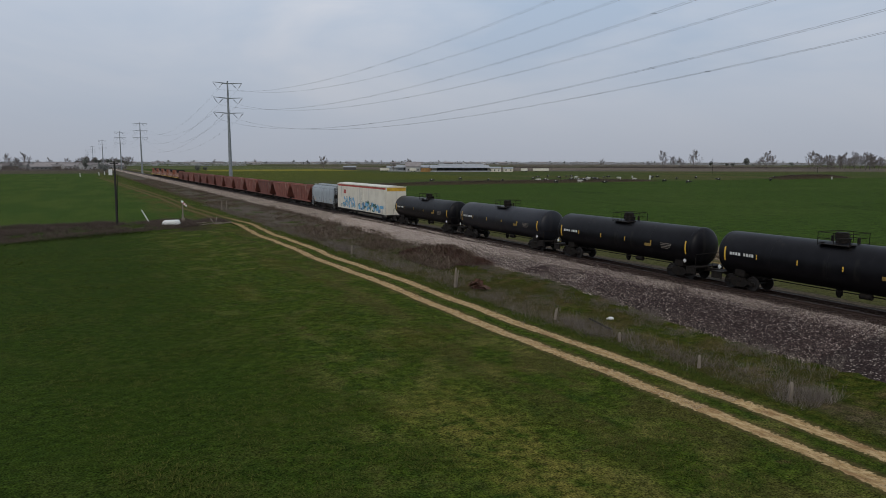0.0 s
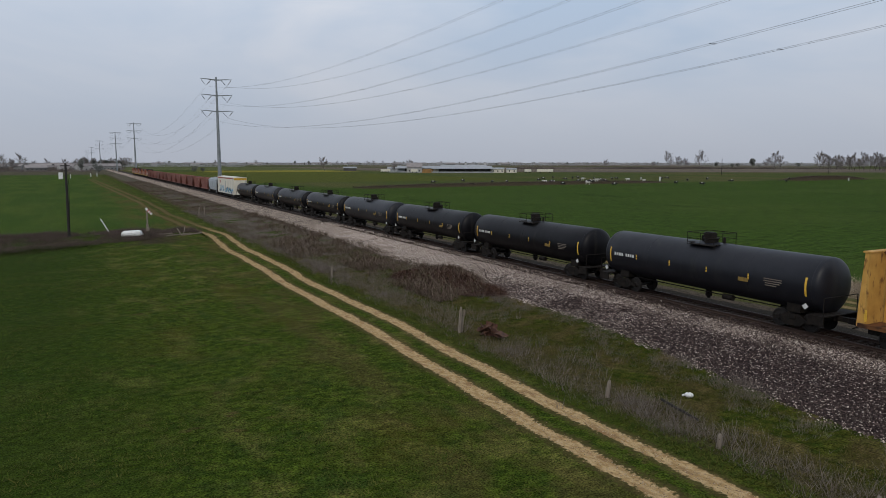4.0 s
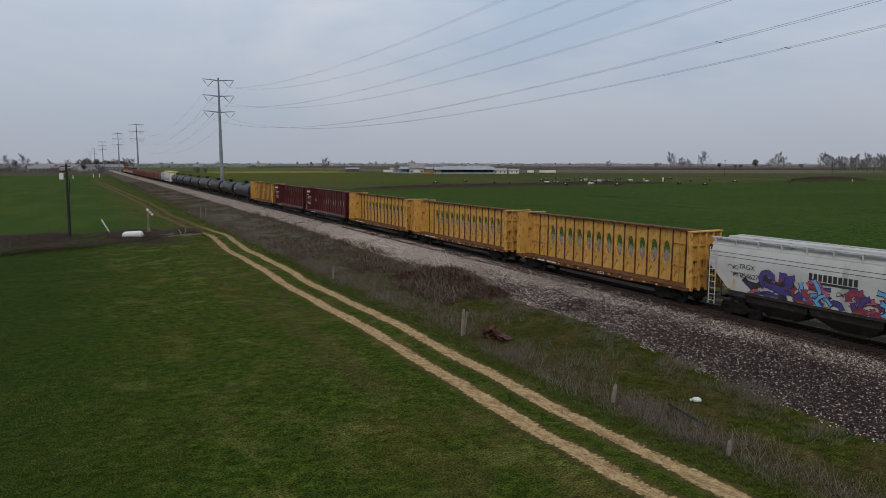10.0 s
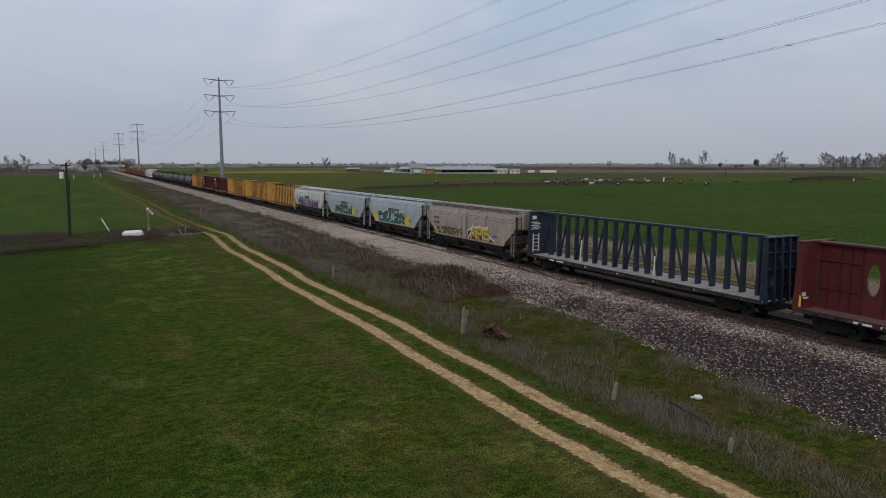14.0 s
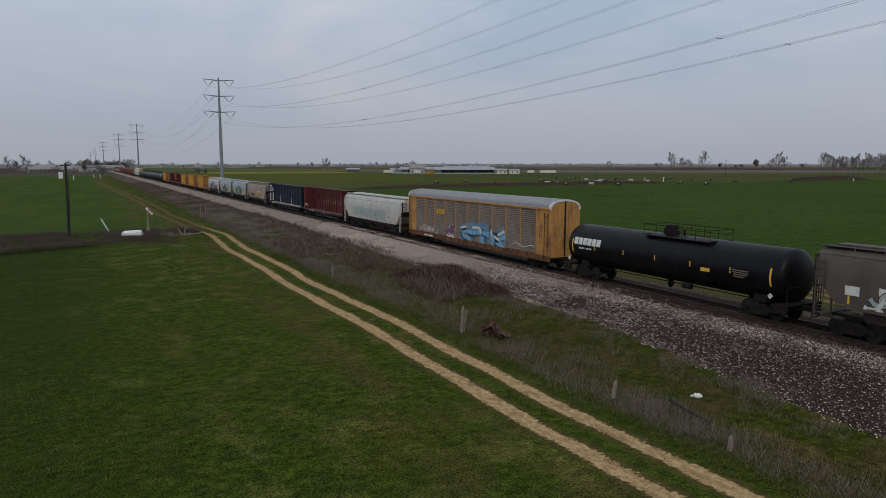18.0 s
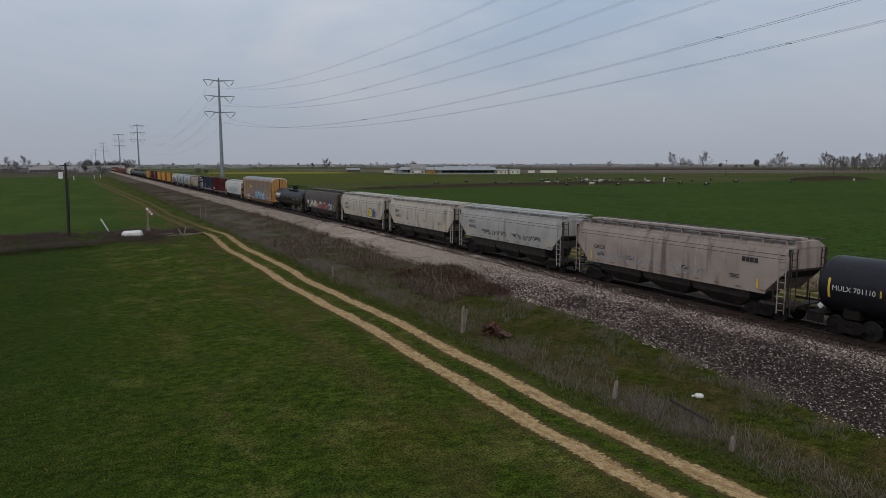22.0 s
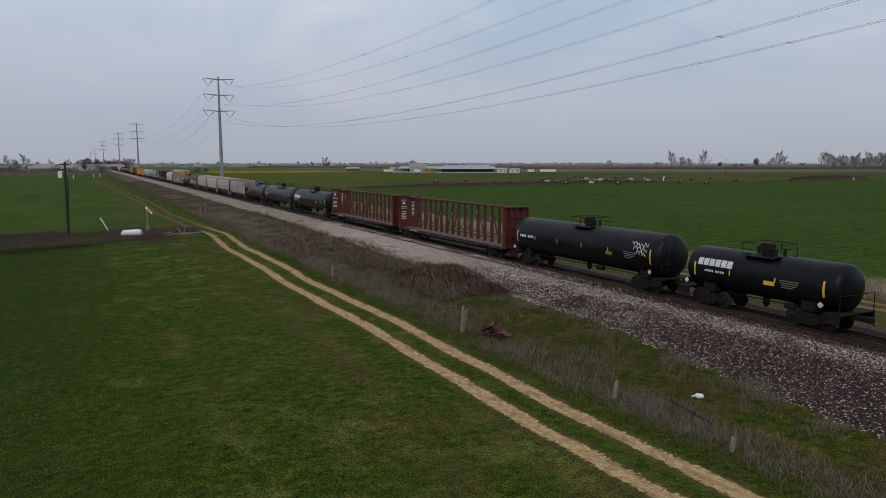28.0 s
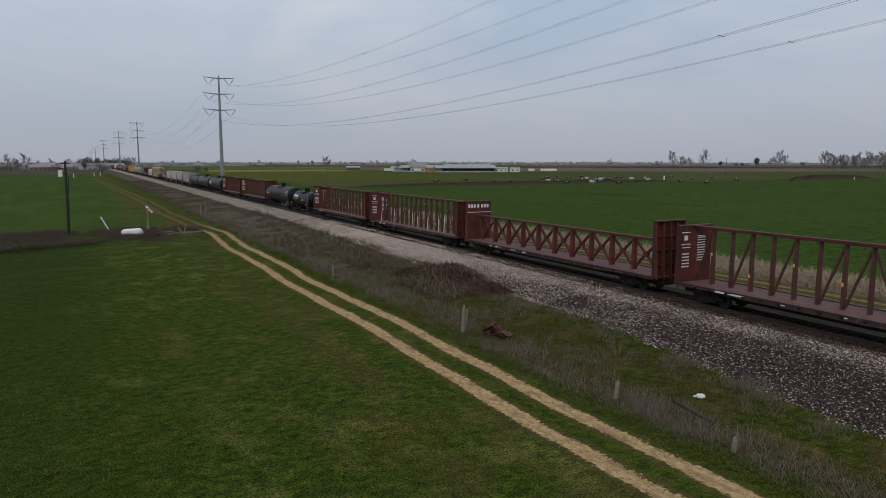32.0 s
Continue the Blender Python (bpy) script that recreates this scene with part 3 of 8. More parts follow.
def build_road(x0, y0, y1, bend=True):
    """A farm road of two wheel ruts pressed into the grass; its uv holds the distance from its middle."""
    v, f, off = [], [], []
    cols = (-1.95, -1.45, -1.25, -1.02, -0.79, -0.6, 0.0, 0.6, 0.79, 1.02, 1.25, 1.45, 1.95)
    w = len(cols)
    ys = axis_steps([(y0, 90, 0.5), (90, 135, 0.8), (135, y1, 4.0)])
    for j, y in enumerate(ys):
        c = rut_line(x0, y) if bend else x0 + 0.1 * math.sin(y * 0.2)
        for dx in cols:
            lift = 0.012 if abs(dx) > 1.9 else 0.035 if abs(abs(dx) - 1.02) > 0.3 else 0.018
            v.append((c + dx, y, land(c + dx, y) + lift))
            off.append(dx)
        if j:
            q = j * w
            f += [(q - w + i, q - w + i + 1, q + i + 1, q + i) for i in range(w - 1)]
    m = bpy.data.meshes.new("road")
    m.from_pydata(v, [], f)
    m.materials.append(M_road)
    m.polygons.foreach_set("use_smooth", [True] * len(f))
    uv = m.uv_layers.new(name="UVMap")
    for loop in m.loops:
        uv.data[loop.index].uv = (off[loop.vertex_index], 0.0)
    return tagged(new("road", m), "farm road of two worn tan dirt wheel ruts in grass", "road", kind="structure")


build_road(ROAD, -30, 450)
build_road(13.55, -20, 330, False)


# ---- track ----
def ballast_material():
    m = bpy.data.materials.new("ballast bed")
    m.use_nodes = True
    n, l, wave, step, maths, blend, X, Y = mix_nodes(m)
    b = n["Principled BSDF"]
    b.inputs["Roughness"].default_value = 0.9
    cell = wave(15.0, kind="ShaderNodeTexVoronoi")
    cell.inputs["Randomness"].default_value = 1.0
    tone = n.new("ShaderNodeSeparateXYZ")
    l.new(cell.outputs["Color"], tone.inputs["Vector"])
    dark = blend((0.021, 0.0145, 0.0138), (0.060, 0.042, 0.038), step(tone.outputs["X"], 0.2, 0.9))
    c = blend(dark, (0.42, 0.36, 0.31), step(tone.outputs["Y"], 0.90, 0.97))
    fresh = blend((0.13, 0.098, 0.080), (0.54, 0.44, 0.355), step(tone.outputs["Y"], 0.25, 0.9))
    worn = maths("ADD", step(Y, 38, 66), maths("MULTIPLY", step(X, -4.4, -3.0), 0.5))
    worn = maths("MULTIPLY", worn, maths("MULTIPLY", step(wave(0.5, 5.0).outputs["Fac"], 0.25, 0.5), maths("SUBTRACT", 1.0, step(X, -1.5, -1.1))))
    c = blend(c, fresh, maths("MINIMUM", worn, 1.0))
    # rust brown at the ties, darkened further for the shade below the cars
    rusty = maths("MULTIPLY", step(X, -1.75, -1.25), maths("SUBTRACT", 1.0, step(X, 1.3, 1.8)))
    c = blend(c, blend((0.030, 0.018, 0.013), (0.019, 0.0125, 0.010), tone.outputs["X"]), maths("MULTIPLY", rusty, 0.9))
    # far shoulder dark brown, with the shade seen beneath the cars painted in
    c = blend(c, blend((0.040, 0.033, 0.022), (0.022, 0.018, 0.014), tone.outputs["X"]), step(X, 1.5, 1.9))
    l.new(c, b.inputs["Base Color"])
    bp = n.new("ShaderNodeBump")
    bp.inputs["Strength"].default_value, bp.inputs["Distance"].default_value = 1.0, 0.05
    l.new(cell.outputs["Distance"], bp.inputs["Height"])
    bp.invert = True
    l.new(bp.outputs["Normal"], b.inputs["Normal"])
    return m


def bed_height(x, y):
    """Top of the ballast: a flat crown under the ties, then a long worn shoulder."""
    edge = -ballast_edge(y) if x < 0 else 5.2
    a = abs(x)
    crown = RAIL_TOP - 0.20
    if a < 1.7:
        return crown
    t = (a - 1.7) / (edge - 1.7)
    foot = land(x, y) - 0.05
    return crown + (foot - crown) * (t ** 0.75) + 0.035 * noise.noise((x * 1.3, y * 1.3, 1))


def build_ballast():
    v, f, n = [], [], 22
    ys = axis_steps([(-900, -20, 20), (-20, 110, 0.6), (110, 400, 4), (400, 1500, 50)])
    for j, y in enumerate(ys):
        e = ballast_edge(y) + 0.3 * noise.noise((0, y * 0.5, 2))
        xs = [e + (-1.7 - e) * i / 12 for i in range(13)] + [-0.6, 0.0, 0.6, 1.7, 2.6, 3.5, 4.4, 5.0, 5.3]
        v += [(x, y, bed_height(x, y)) for x in xs]
        if j:
            q = j * n
            f += [(q - n + i, q - n + i + 1, q + i + 1, q + i) for i in range(n - 1)]
    m = bpy.data.meshes.new("ballast")
    m.from_pydata(v, [], f)
    m.materials.append(ballast_material())
    return tagged(new("ballast", m), "grey and white crushed-stone ballast bank", "ballast", kind="structure")


build_ballast()

track = thing("railway_track", "single railway track with rusty rails on dark ties", "track", pose(0, 0, 0), kind="structure")
rail_outline = [(-0.07, -0.17), (0.07, -0.17), (0.07, -0.155), (0.012, -0.13), (0.012, -0.045), (0.036, -0.03), (0.036, -0.004), (0.028, 0), (-0.028, 0), (-0.036, -0.004), (-0.036, -0.03), (-0.012, -0.045), (-0.012, -0.13), (-0.07, -0.155)]
for side in (-0.753, 0.753):
    s = Shape()
    s.prism([(px + side, pz + RAIL_TOP) for px, pz in rail_outline], "y", -900, 1500)
    part("rail", s, M_rail, track)
tie_mesh = Shape().box(-1.3, 1.3, -0.115, 0.115, -0.18, 0.0, 0.015).mesh("tie", M_tie)


# ---- running gear shared by the cars ----
WHEEL = 0.485


def wheelset_mesh():
    s = Shape()
    s.rod((-0.9, 0, 0), (0.9, 0, 0), 0.085, 10)
    for d in (-1, 1):
        prof = [(0.70, 0.10), (0.70, 0.52), (0.735, 0.52), (0.75, WHEEL), (0.83, WHEEL - 0.01), (0.83, 0.42), (0.79, 0.40), (0.79, 0.2), (0.84, 0.17), (0.84, 0.10)]
        rings = [[(d * x, r * math.cos(k * math.tau / 20), r * math.sin(k * math.tau / 20)) for k in range(20)] for x, r in prof]
        s.loft(rings)
        for k in range(3):  # cap bolts that show the turning
            a = k * math.tau / 3
            s.rod((d * 0.95, 0.05 * math.cos(a), 0.05 * math.sin(a)), (d * 0.975, 0.05 * math.cos(a), 0.05 * math.sin(a)), 0.02, 5)
        s.rod((d * 0.84, 0, 0), (d * 0.955, 0, 0), 0.11, 10)
    return s.mesh("wheelset", M_wheel, 40)


def bogie_mesh():
    s = Shape()
    for d in (-1, 1):
        x0, x1 = d * 0.93, d * 1.07
        out = [(-1.13, 0.40), (-1.13, 0.62), (-0.72, 0.66), (-0.42, 0.86), (0.42, 0.86), (0.72, 0.66), (1.13, 0.62), (1.13, 0.40), (0.98, 0.40), (0.98, 0.50), (0.80, 0.52), (0.45, 0.24), (-0.45, 0.24), (-0.80, 0.52), (-0.98, 0.50), (-0.98, 0.40)]
        s.prism(out, "x", min(x0, x1), max(x0, x1))
        for k in (-0.2, 0.0, 0.2):
            s.rod((d * 1.0, k, 0.28), (d * 1.0, k, 0.62), 0.075, 8)
        for k in (-0.89, 0.89):
            s.box(d * 1.0 - 0.1, d * 1.0 + 0.1, k - 0.11, k + 0.11, 0.42, 0.63, 0.02)
    s.box(-1.12, 1.12, -0.2, 0.2, 0.58, 0.84, 0.03)
    s.rod((0, 0, 0.8), (0, 0, 0.95), 0.2, 12)
    for k in (-0.55, 0.55):
        s.box(-0.9, 0.9, k - 0.04, k + 0.04, 0.42, 0.52)
    return s.mesh("bogie", M_iron, 30)


def coupler_mesh():
    s = Shape()
    s.box(-0.12, 0.12, 0.0, 0.75, 0.74, 1.0, 0.02)
    s.box(-0.19, 0.17, 0.68, 0.98, 0.72, 1.02, 0.03)
    s.rod((-0.35, 0.55, 0.75), (-0.30, 0.95, 0.55), 0.03, 6)
    return s.mesh("coupler", M_iron, 30)


WHEELSET, BOGIE, COUPLER = wheelset_mesh(), bogie_mesh(), coupler_mesh()
CARS = []
BOTTOM = {}  # lower edge of the painted side, by car


def running_gear(car, length, centres):
    """Two bogies with their wheelsets, and a coupler at each end."""
    for d in (-1, 1):
        bogie = part("bogie", BOGIE, None, car, at=pose(0, d * centres, 0))
        for k in (-0.89, 0.89):
            part("wheelset", WHEELSET, None, bogie, at=pose(0, k, WHEEL))
        part("coupler", COUPLER, None, car, at=pose(0, d * (length / 2 - 0.96), 0, 0, 0, 0 if d > 0 else 180))


def words(text, size, material, parent, at, name="lettering", label="", stretch=1.0, swell=0.0):
    """Flat painted characters in the built-in font, made into a mesh."""
    cu = bpy.data.curves.new(name, "FONT")
    cu.body, cu.size, cu.extrude, cu.align_x, cu.resolution_u = text, size, 0.002, "CENTER", 3
    cu.offset = swell
    tmp = bpy.data.objects.new(name, cu)
    scene.collection.objects.link(tmp)
    m = bpy.data.meshes.new_from_object(tmp.evaluated_get(bpy.context.evaluated_depsgraph_get()))
    bpy.data.objects.remove(tmp)
    m.materials.clear()
    m.materials.append(material)
    if stretch != 1.0:
        m.transform(Matrix.Diagonal((stretch, 1, 1, 1)))
    return part(name, m, None, parent, label, at=at)


NEAR = Matrix(((0, 0, -1, 0), (-1, 0, 0, 0), (0, 1, 0, 0), (0, 0, 0, 1)))  # text that reads from the road side


def on_side(x, y, z, lean=0.0):
    """A pose on the road side of a car, for painted marks; lean tips the top inwards."""
    return Matrix.Translation((x, y, z)) @ pose(0, 0, 0, 0, lean, 0) @ NEAR


def bars(parent, y, z, x, rows, material=None, name="marking"):
    """Writing too small to read: short plain bars. rows: offset along, offset up, length, height."""
    for dy, dz, ln, ht in rows:
        s = Shape().box(x - 0.004, x + 0.004, y + dy - ln / 2, y + dy + ln / 2, z + dz - ht / 2, z + dz + ht / 2)
        part(name, s, material or M_letter, parent)


def bars_inner(parent, y, rows, material=None, name="marking"):
    """Plain bars on a face that looks back along the track. rows: across, height, width, tallness."""
    for x, z, w, h in rows:
        part(name, Shape().box(x - w / 2, x + w / 2, y - 0.006, y + 0.006, z - h / 2, z + h / 2), material or M_letter, parent)


def ladder(parent, x, y0, y1, z0, z1, steps, material, across="y"):
    s = Shape()
    put = (lambda a, z: (x, a, z)) if across == "y" else (lambda a, z: (a, x, z))
    for a in (y0, y1):
        s.rod(put(a, z0), put(a, z1), 0.03, 6)
    for i in range(steps):
        z = z0 + (z1 - z0) * (i + 0.5) / steps
        s.rod(put(y0, z), put(y1, z), 0.022, 6)
    return part("ladder", s, material, parent, smooth=40)


# ---- centre-beam flat cars ----
def flat_base(car, length, paint, deck_paint):
    half = length / 2 - 0.95
    s = Shape()
    s.box(-1.42, 1.42, -half, half, 1.06, 1.14)
    part("deck", s, deck_paint, car)
    for d in (-1, 1):
        s = Shape()
        x0, x1 = sorted((d * 1.42, d * 1.50))
        s.prism([(-half, 1.15), (half, 1.15), (half, 0.98), (half - 3.4, 0.98), (half - 5.0, 0.90), (-half + 5.0, 0.90), (-half + 3.4, 0.98), (-half, 0.98)], "x", x0, x1)
        s.box(min(x0, x1) - 0.03, max(x0, x1) + 0.03, -half, half, 1.15, 1.19)
        part("side_sill", s, {M_yellow: M_yellow_rust, M_navy: M_grime}.get(paint, M_sill_red), car)
    s = Shape()
    s.box(-0.55, 0.55, -half, half, 0.52, 1.06)
    k = -half + 1.5
    while k < half - 1:
        s.box(-1.40, 1.40, k - 0.06, k + 0.06, 0.86, 1.06)
        k += 1.6
    part("underframe", s, M_iron, car)
    s = Shape()  # tie-down winches along the sill
    k = -half + 1.4
    while k < half - 1:
        s.box(-1.55, -1.50, k - 0.09, k + 0.09, 0.99, 1.09)
        k += 1.15
    part("winch", s, M_yellow if paint is M_yellow else M_iron, car)
    return half


def bulkhead(car, y, out, top, paint, marks=()):
    """An end wall across the car, ribbed on its outer face; out: +1 at the leading end."""
    s = Shape()
    s.box(-1.33, 1.33, y - 0.05, y + 0.05, 1.14, top, 0.01)
    ob = part("bulkhead", s, paint, car)
    for x in (-1.26, -0.63, 0.0, 0.63, 1.26):
        r = Shape()
        a, b = sorted((y + out * 0.052, y + out * 0.30))
        c = y + out * 0.12
        r.loft([[(x - 0.06, y + out * 0.052, 1.0), (x + 0.06, y + out * 0.052, 1.0), (x + 0.06, y + out * 0.42, 1.0), (x - 0.06, y + out * 0.42, 1.0)],
                [(x - 0.06, y + out * 0.052, top), (x + 0.06, y + out * 0.052, top), (x + 0.06, y + out * 0.22, top), (x - 0.06, y + out * 0.22, top)]])
        part("rib", r, paint, ob)
    for z in (1.9, 2.9, 3.8):
        if z < top - 0.3:
            a, b = sorted((y + out * 0.052, y + out * 0.20))
            part("rib", Shape().box(-1.31, 1.31, a, b, z - 0.05, z + 0.05), paint, ob)
    a, b = sorted((y - out * 0.08, y + out * 0.32))
    part("cap", Shape().box(-1.36, 1.36, a, b, top, top + 0.08, 0.01), paint, ob)
    if marks:
        bars_inner(ob, y - out * 0.056, marks)
    return ob


def oval_panel(width, z0, z1, oval):
    """A wall panel with an oval opening right through it."""
    s = Shape()
    n = 28
    if oval:
        cz, a, b = oval
        inner = [(a * math.cos(k * math.tau / n), cz + b * math.sin(k * math.tau / n)) for k in range(n)]
        outer = []
        for py, pz in inner:
            dy, dz = py, pz - cz
            t = min((width / 2) / abs(dy) if abs(dy) > 1e-6 else 1e9, ((z1 - cz) if dz > 0 else (cz - z0)) / abs(dz) if abs(dz) > 1e-6 else 1e9)
            outer.append((dy * t, cz + dz * t))
        corners = [(width / 2, z1), (-width / 2, z1), (-width / 2, z0), (width / 2, z0)]
        for c in corners:  # pull the nearest outline point into each corner
            k = min(range(n), key=lambda i: (outer[i][0] - c[0]) ** 2 + (outer[i][1] - c[1]) ** 2)
            outer[k] = c
        v = [(x, *p) for x in (-0.05, 0.05) for p in inner + outer]
        f = []
        for k in range(n):
            j = (k + 1) % n
            f += [(k, j, n + j, n + k), (2 * n + k, 3 * n + k, 3 * n + j, 2 * n + j), (k, 2 * n + k, 2 * n + j, j), (n + k, n + j, 3 * n + j, 3 * n + k)]
        s.add(v, f)
    else:
        s.box(-0.05, 0.05, -width / 2, width / 2, z0, z1)
    return s


def opera_car(length, paint, deck_paint, label, marks=(), top=4.62):
    car = thing("flat_car", label, "rail car", group="train")
    half = flat_base(car, length, paint, deck_paint)
    running_gear(car, length, length / 2 - 3.0)
    bulkhead(car, half - 0.25, 1, top, paint, marks)
    bulkhead(car, -half + 0.25, -1, top, paint)
    wall = part("centre_beam", Shape().box(-0.30, 0.30, -half + 0.3, half - 0.3, top - 0.06, top + 0.06, 0.02), M_yellow_rust if paint is M_yellow else paint, car)
    n = 16
    pitch = (2 * half - 0.8) / n
    solid = oval_panel(pitch - 0.004, 1.14, top - 0.06, None).mesh("panel", paint)
    holed = oval_panel(pitch - 0.004, 1.14, top - 0.06, (2.98, 0.33, 0.80)).mesh("panel", paint, 30)
    rib = Shape()
    for d in (-1, 1):
        rib.loft([[(d * 0.05, -0.022, 1.14), (d * 0.05, 0.022, 1.14), (d * 0.17, 0.022, 1.14), (d * 0.17, -0.022, 1.14)],
                  [(d * 0.05, -0.022, top - 0.06), (d * 0.05, 0.022, top - 0.06), (d * 0.13, 0.022, top - 0.06), (d * 0.13, -0.022, top - 0.06)]])
    rib = rib.mesh("rib", M_yellow_rust if paint is M_yellow else paint)
    stay = Shape()
    for d in (-0.09, 0.09):
        for z in (2.25, 3.72):
            stay.box(d - 0.045, d + 0.045, -pitch / 2 + 0.03, pitch / 2 - 0.03, z - 0.035, z + 0.035)
        stay.box(d - 0.04, d + 0.04, -0.02, 0.02, 1.16, top - 0.08)
    stay = stay.mesh("stiffener", paint)
    for i in range(n):
        y = -half + 0.4 + pitch * (i + 0.5)
        part("panel", holed if 1 < i < n - 2 else solid, None, wall, at=pose(0, y, 0))
        if i:
            part("rib", rib, None, wall, at=pose(0, y - pitch / 2, 0))
        if not 1 < i < n - 2:
            part("stiffener", stay, None, wall, at=pose(0, y, 0))
    bars(car, half - 4.6, 1.05, -1.506, [(0.9, 0, 0.9, 0.11), (-0.5, 0, 1.1, 0.11)])
    bars(car, -1.5, 1.03, -1.506, [(0, 0.07, 0.6, 0.025), (0, -0.07, 0.6, 0.025), (0.29, 0, 0.03, 0.16), (-0.29, 0, 0.03, 0.16), (0, 0, 0.03, 0.16)])
    part("marking", Shape().box(-1.345, -1.335, half - 0.34, half - 0.22, 1.25, 1.85), M_mark, bulk_of(car))
    return car


def bulk_of(car):
    return next(c for c in car.children if c.name.startswith("bulkhead"))


def truss_car(length, paint, deck_paint, label, marks=(), top=4.62, posts=18, heavy=False, straps=()):
    """Open centre beam: posts and diagonals under a top chord."""
    car = thing("flat_car", label, "rail car", group="train")
    half = flat_base(car, length, paint, deck_paint)
    running_gear(car, length, length / 2 - 3.3)
    bulkhead(car, half - 0.2, 1, top, paint, marks)
    bulkhead(car, -half + 0.2, -1, top, paint)
    frame_ob = part("centre_beam", Shape().box(-0.22, 0.22, -half + 0.25, half - 0.25, top - 0.13, top + 0.05, 0.02), paint, car)
    w = 0.20 if heavy else 0.12
    bx, tx = (0.19, 0.13) if heavy else (0.17, 0.12)
    post = Shape()
    post.loft([[(-bx, -w / 2, 1.14), (bx, -w / 2, 1.14), (bx, w / 2, 1.14), (-bx, w / 2, 1.14)],
               [(-tx, -w / 2, top - 0.13), (tx, -w / 2, top - 0.13), (tx, w / 2, top - 0.13), (-tx, w / 2, top - 0.13)]])
    bare = paint if heavy else M_post_red
    post = post.mesh("post", bare)
    pitch = (2 * half - 0.5) / posts
    for i in range(1, posts):
        part("post", post, None, frame_ob, at=pose(0, -half + 0.25 + pitch * i, 0))
    up = Shape().bar((0, -pitch / 2 + 0.1, 1.2), (0, pitch / 2 - 0.1, top - 0.3), 0.11, 0.11).mesh("diagonal", bare)
    down = Shape().bar((0, pitch / 2 - 0.1, 1.2), (0, -pitch / 2 + 0.1, top - 0.3), 0.11, 0.11).mesh("diagonal", bare)
    for i in range(posts):
        k = i - posts / 2 + 0.5
        if i % 2 == (0 if k < 0 else 1) or abs(k) < 1:
            part("diagonal", up if k < 0 else down, None, frame_ob, at=pose(0, -half + 0.25 + pitch * (i + 0.5), 0))
    for i in straps:
        y = -half + 0.25 + pitch * i
        part("strap", Shape().bar((-0.52, y, 1.15), (-0.40, y + 0.04, 2.5 + 0.3 * (i % 2)), 0.09, 0.03), M_letter, car, "loose white webbing strap")
    if not heavy:
        rnd = random.Random(posts + len(straps))
        fleck = Shape().box(-0.006, 0.006, -0.05, 0.05, -0.10, 0.10).mesh("marking", M_mark)
        for i in range(1, posts, 2):
            z = rnd.uniform(1.4, 3.9)
            part("marking", fleck, None, frame_ob, at=pose(-0.178 + 0.016 * (z - 1.14), -half + 0.25 + pitch * i, z))
    rows = []
    k = -half + 1.4
    while k < half - 1:
        rows.append((k, 0.03, 0.26, 0.06))
        k += 3.4
    bars(car, 0, 1.02, -1.506, rows, M_letter)
    bars(car, half - 4.2, 1.06, -1.506, [(0.7, 0, 0.7, 0.10), (-0.5, 0, 0.9, 0.10)])
    return car


def lattice_car(length, paint, deck_paint, label):
    """Low centre truss of crossed members between tall end walls."""
    car = thing("flat_car", label, "rail car", group="train")
    half = flat_base(car, length, paint, deck_paint)
    running_gear(car, length, length / 2 - 3.4)
    bulkhead(car, half - 0.2, 1, 4.75, paint, [(x, 4.35, 0.22, 0.34) for x in (-1.1, -0.8, -0.5, -0.1, 0.35, 0.65, 0.95)] + [(0, 3.75, 2.6, 0.05)])
    bulkhead(car, -half + 0.2, -1, 4.75, paint)
    top = 3.45
    chord = part("centre_beam", Shape().box(-0.2, 0.2, -half + 0.25, half - 0.25, top - 0.12, top + 0.06, 0.02), paint, car)
    n = 10
    pitch = (2 * half - 2.0) / n
    for d in (-1, 1):
        part("diagonal", Shape().bar((0, d * (half - 0.3), top - 0.2), (0, d * (half - 1.05), 1.2), 0.16, 0.16), paint, chord)
    post = Shape().loft([[(-0.20, -0.11, 1.14), (0.20, -0.11, 1.14), (0.20, 0.11, 1.14), (-0.20, 0.11, 1.14)], [(-0.15, -0.11, top - 0.12), (0.15, -0.11, top - 0.12), (0.15, 0.11, top - 0.12), (-0.15, 0.11, top - 0.12)]]).mesh("post", paint)
    leg = []
    for sy in (-1, 1):
        leg.append(Shape().bar((0, sy * (pitch / 2 - 0.1), 1.3), (0, sy * 0.05, 2.3), 0.14, 0.16).mesh("diagonal", paint))
        leg.append(Shape().bar((0, sy * (pitch / 2 - 0.1), top - 0.2), (0, sy * 0.05, 2.35), 0.14, 0.16).mesh("diagonal", paint))
    for i in range(n):
        y = -half + 1.0 + pitch * (i + 0.5)
        if i:
            part("post", post, None, chord, at=pose(0, y - pitch / 2, 0))
        for m in leg:
            part("diagonal", m, None, chord, at=pose(0, y, 0))
        part("gusset", Shape().box(-0.13, 0.13, -0.22, 0.22, 2.12, 2.52, 0.03), paint, chord, at=pose(0, y, 0))
    bars(car, half - 8, 1.05, -1.506, [(3, 0, 0.5, 0.09), (1.9, 0, 0.9, 0.09), (-0.6, 0, 0.7, 0.09), (-2.2, 0, 0.5, 0.09)])
    return car


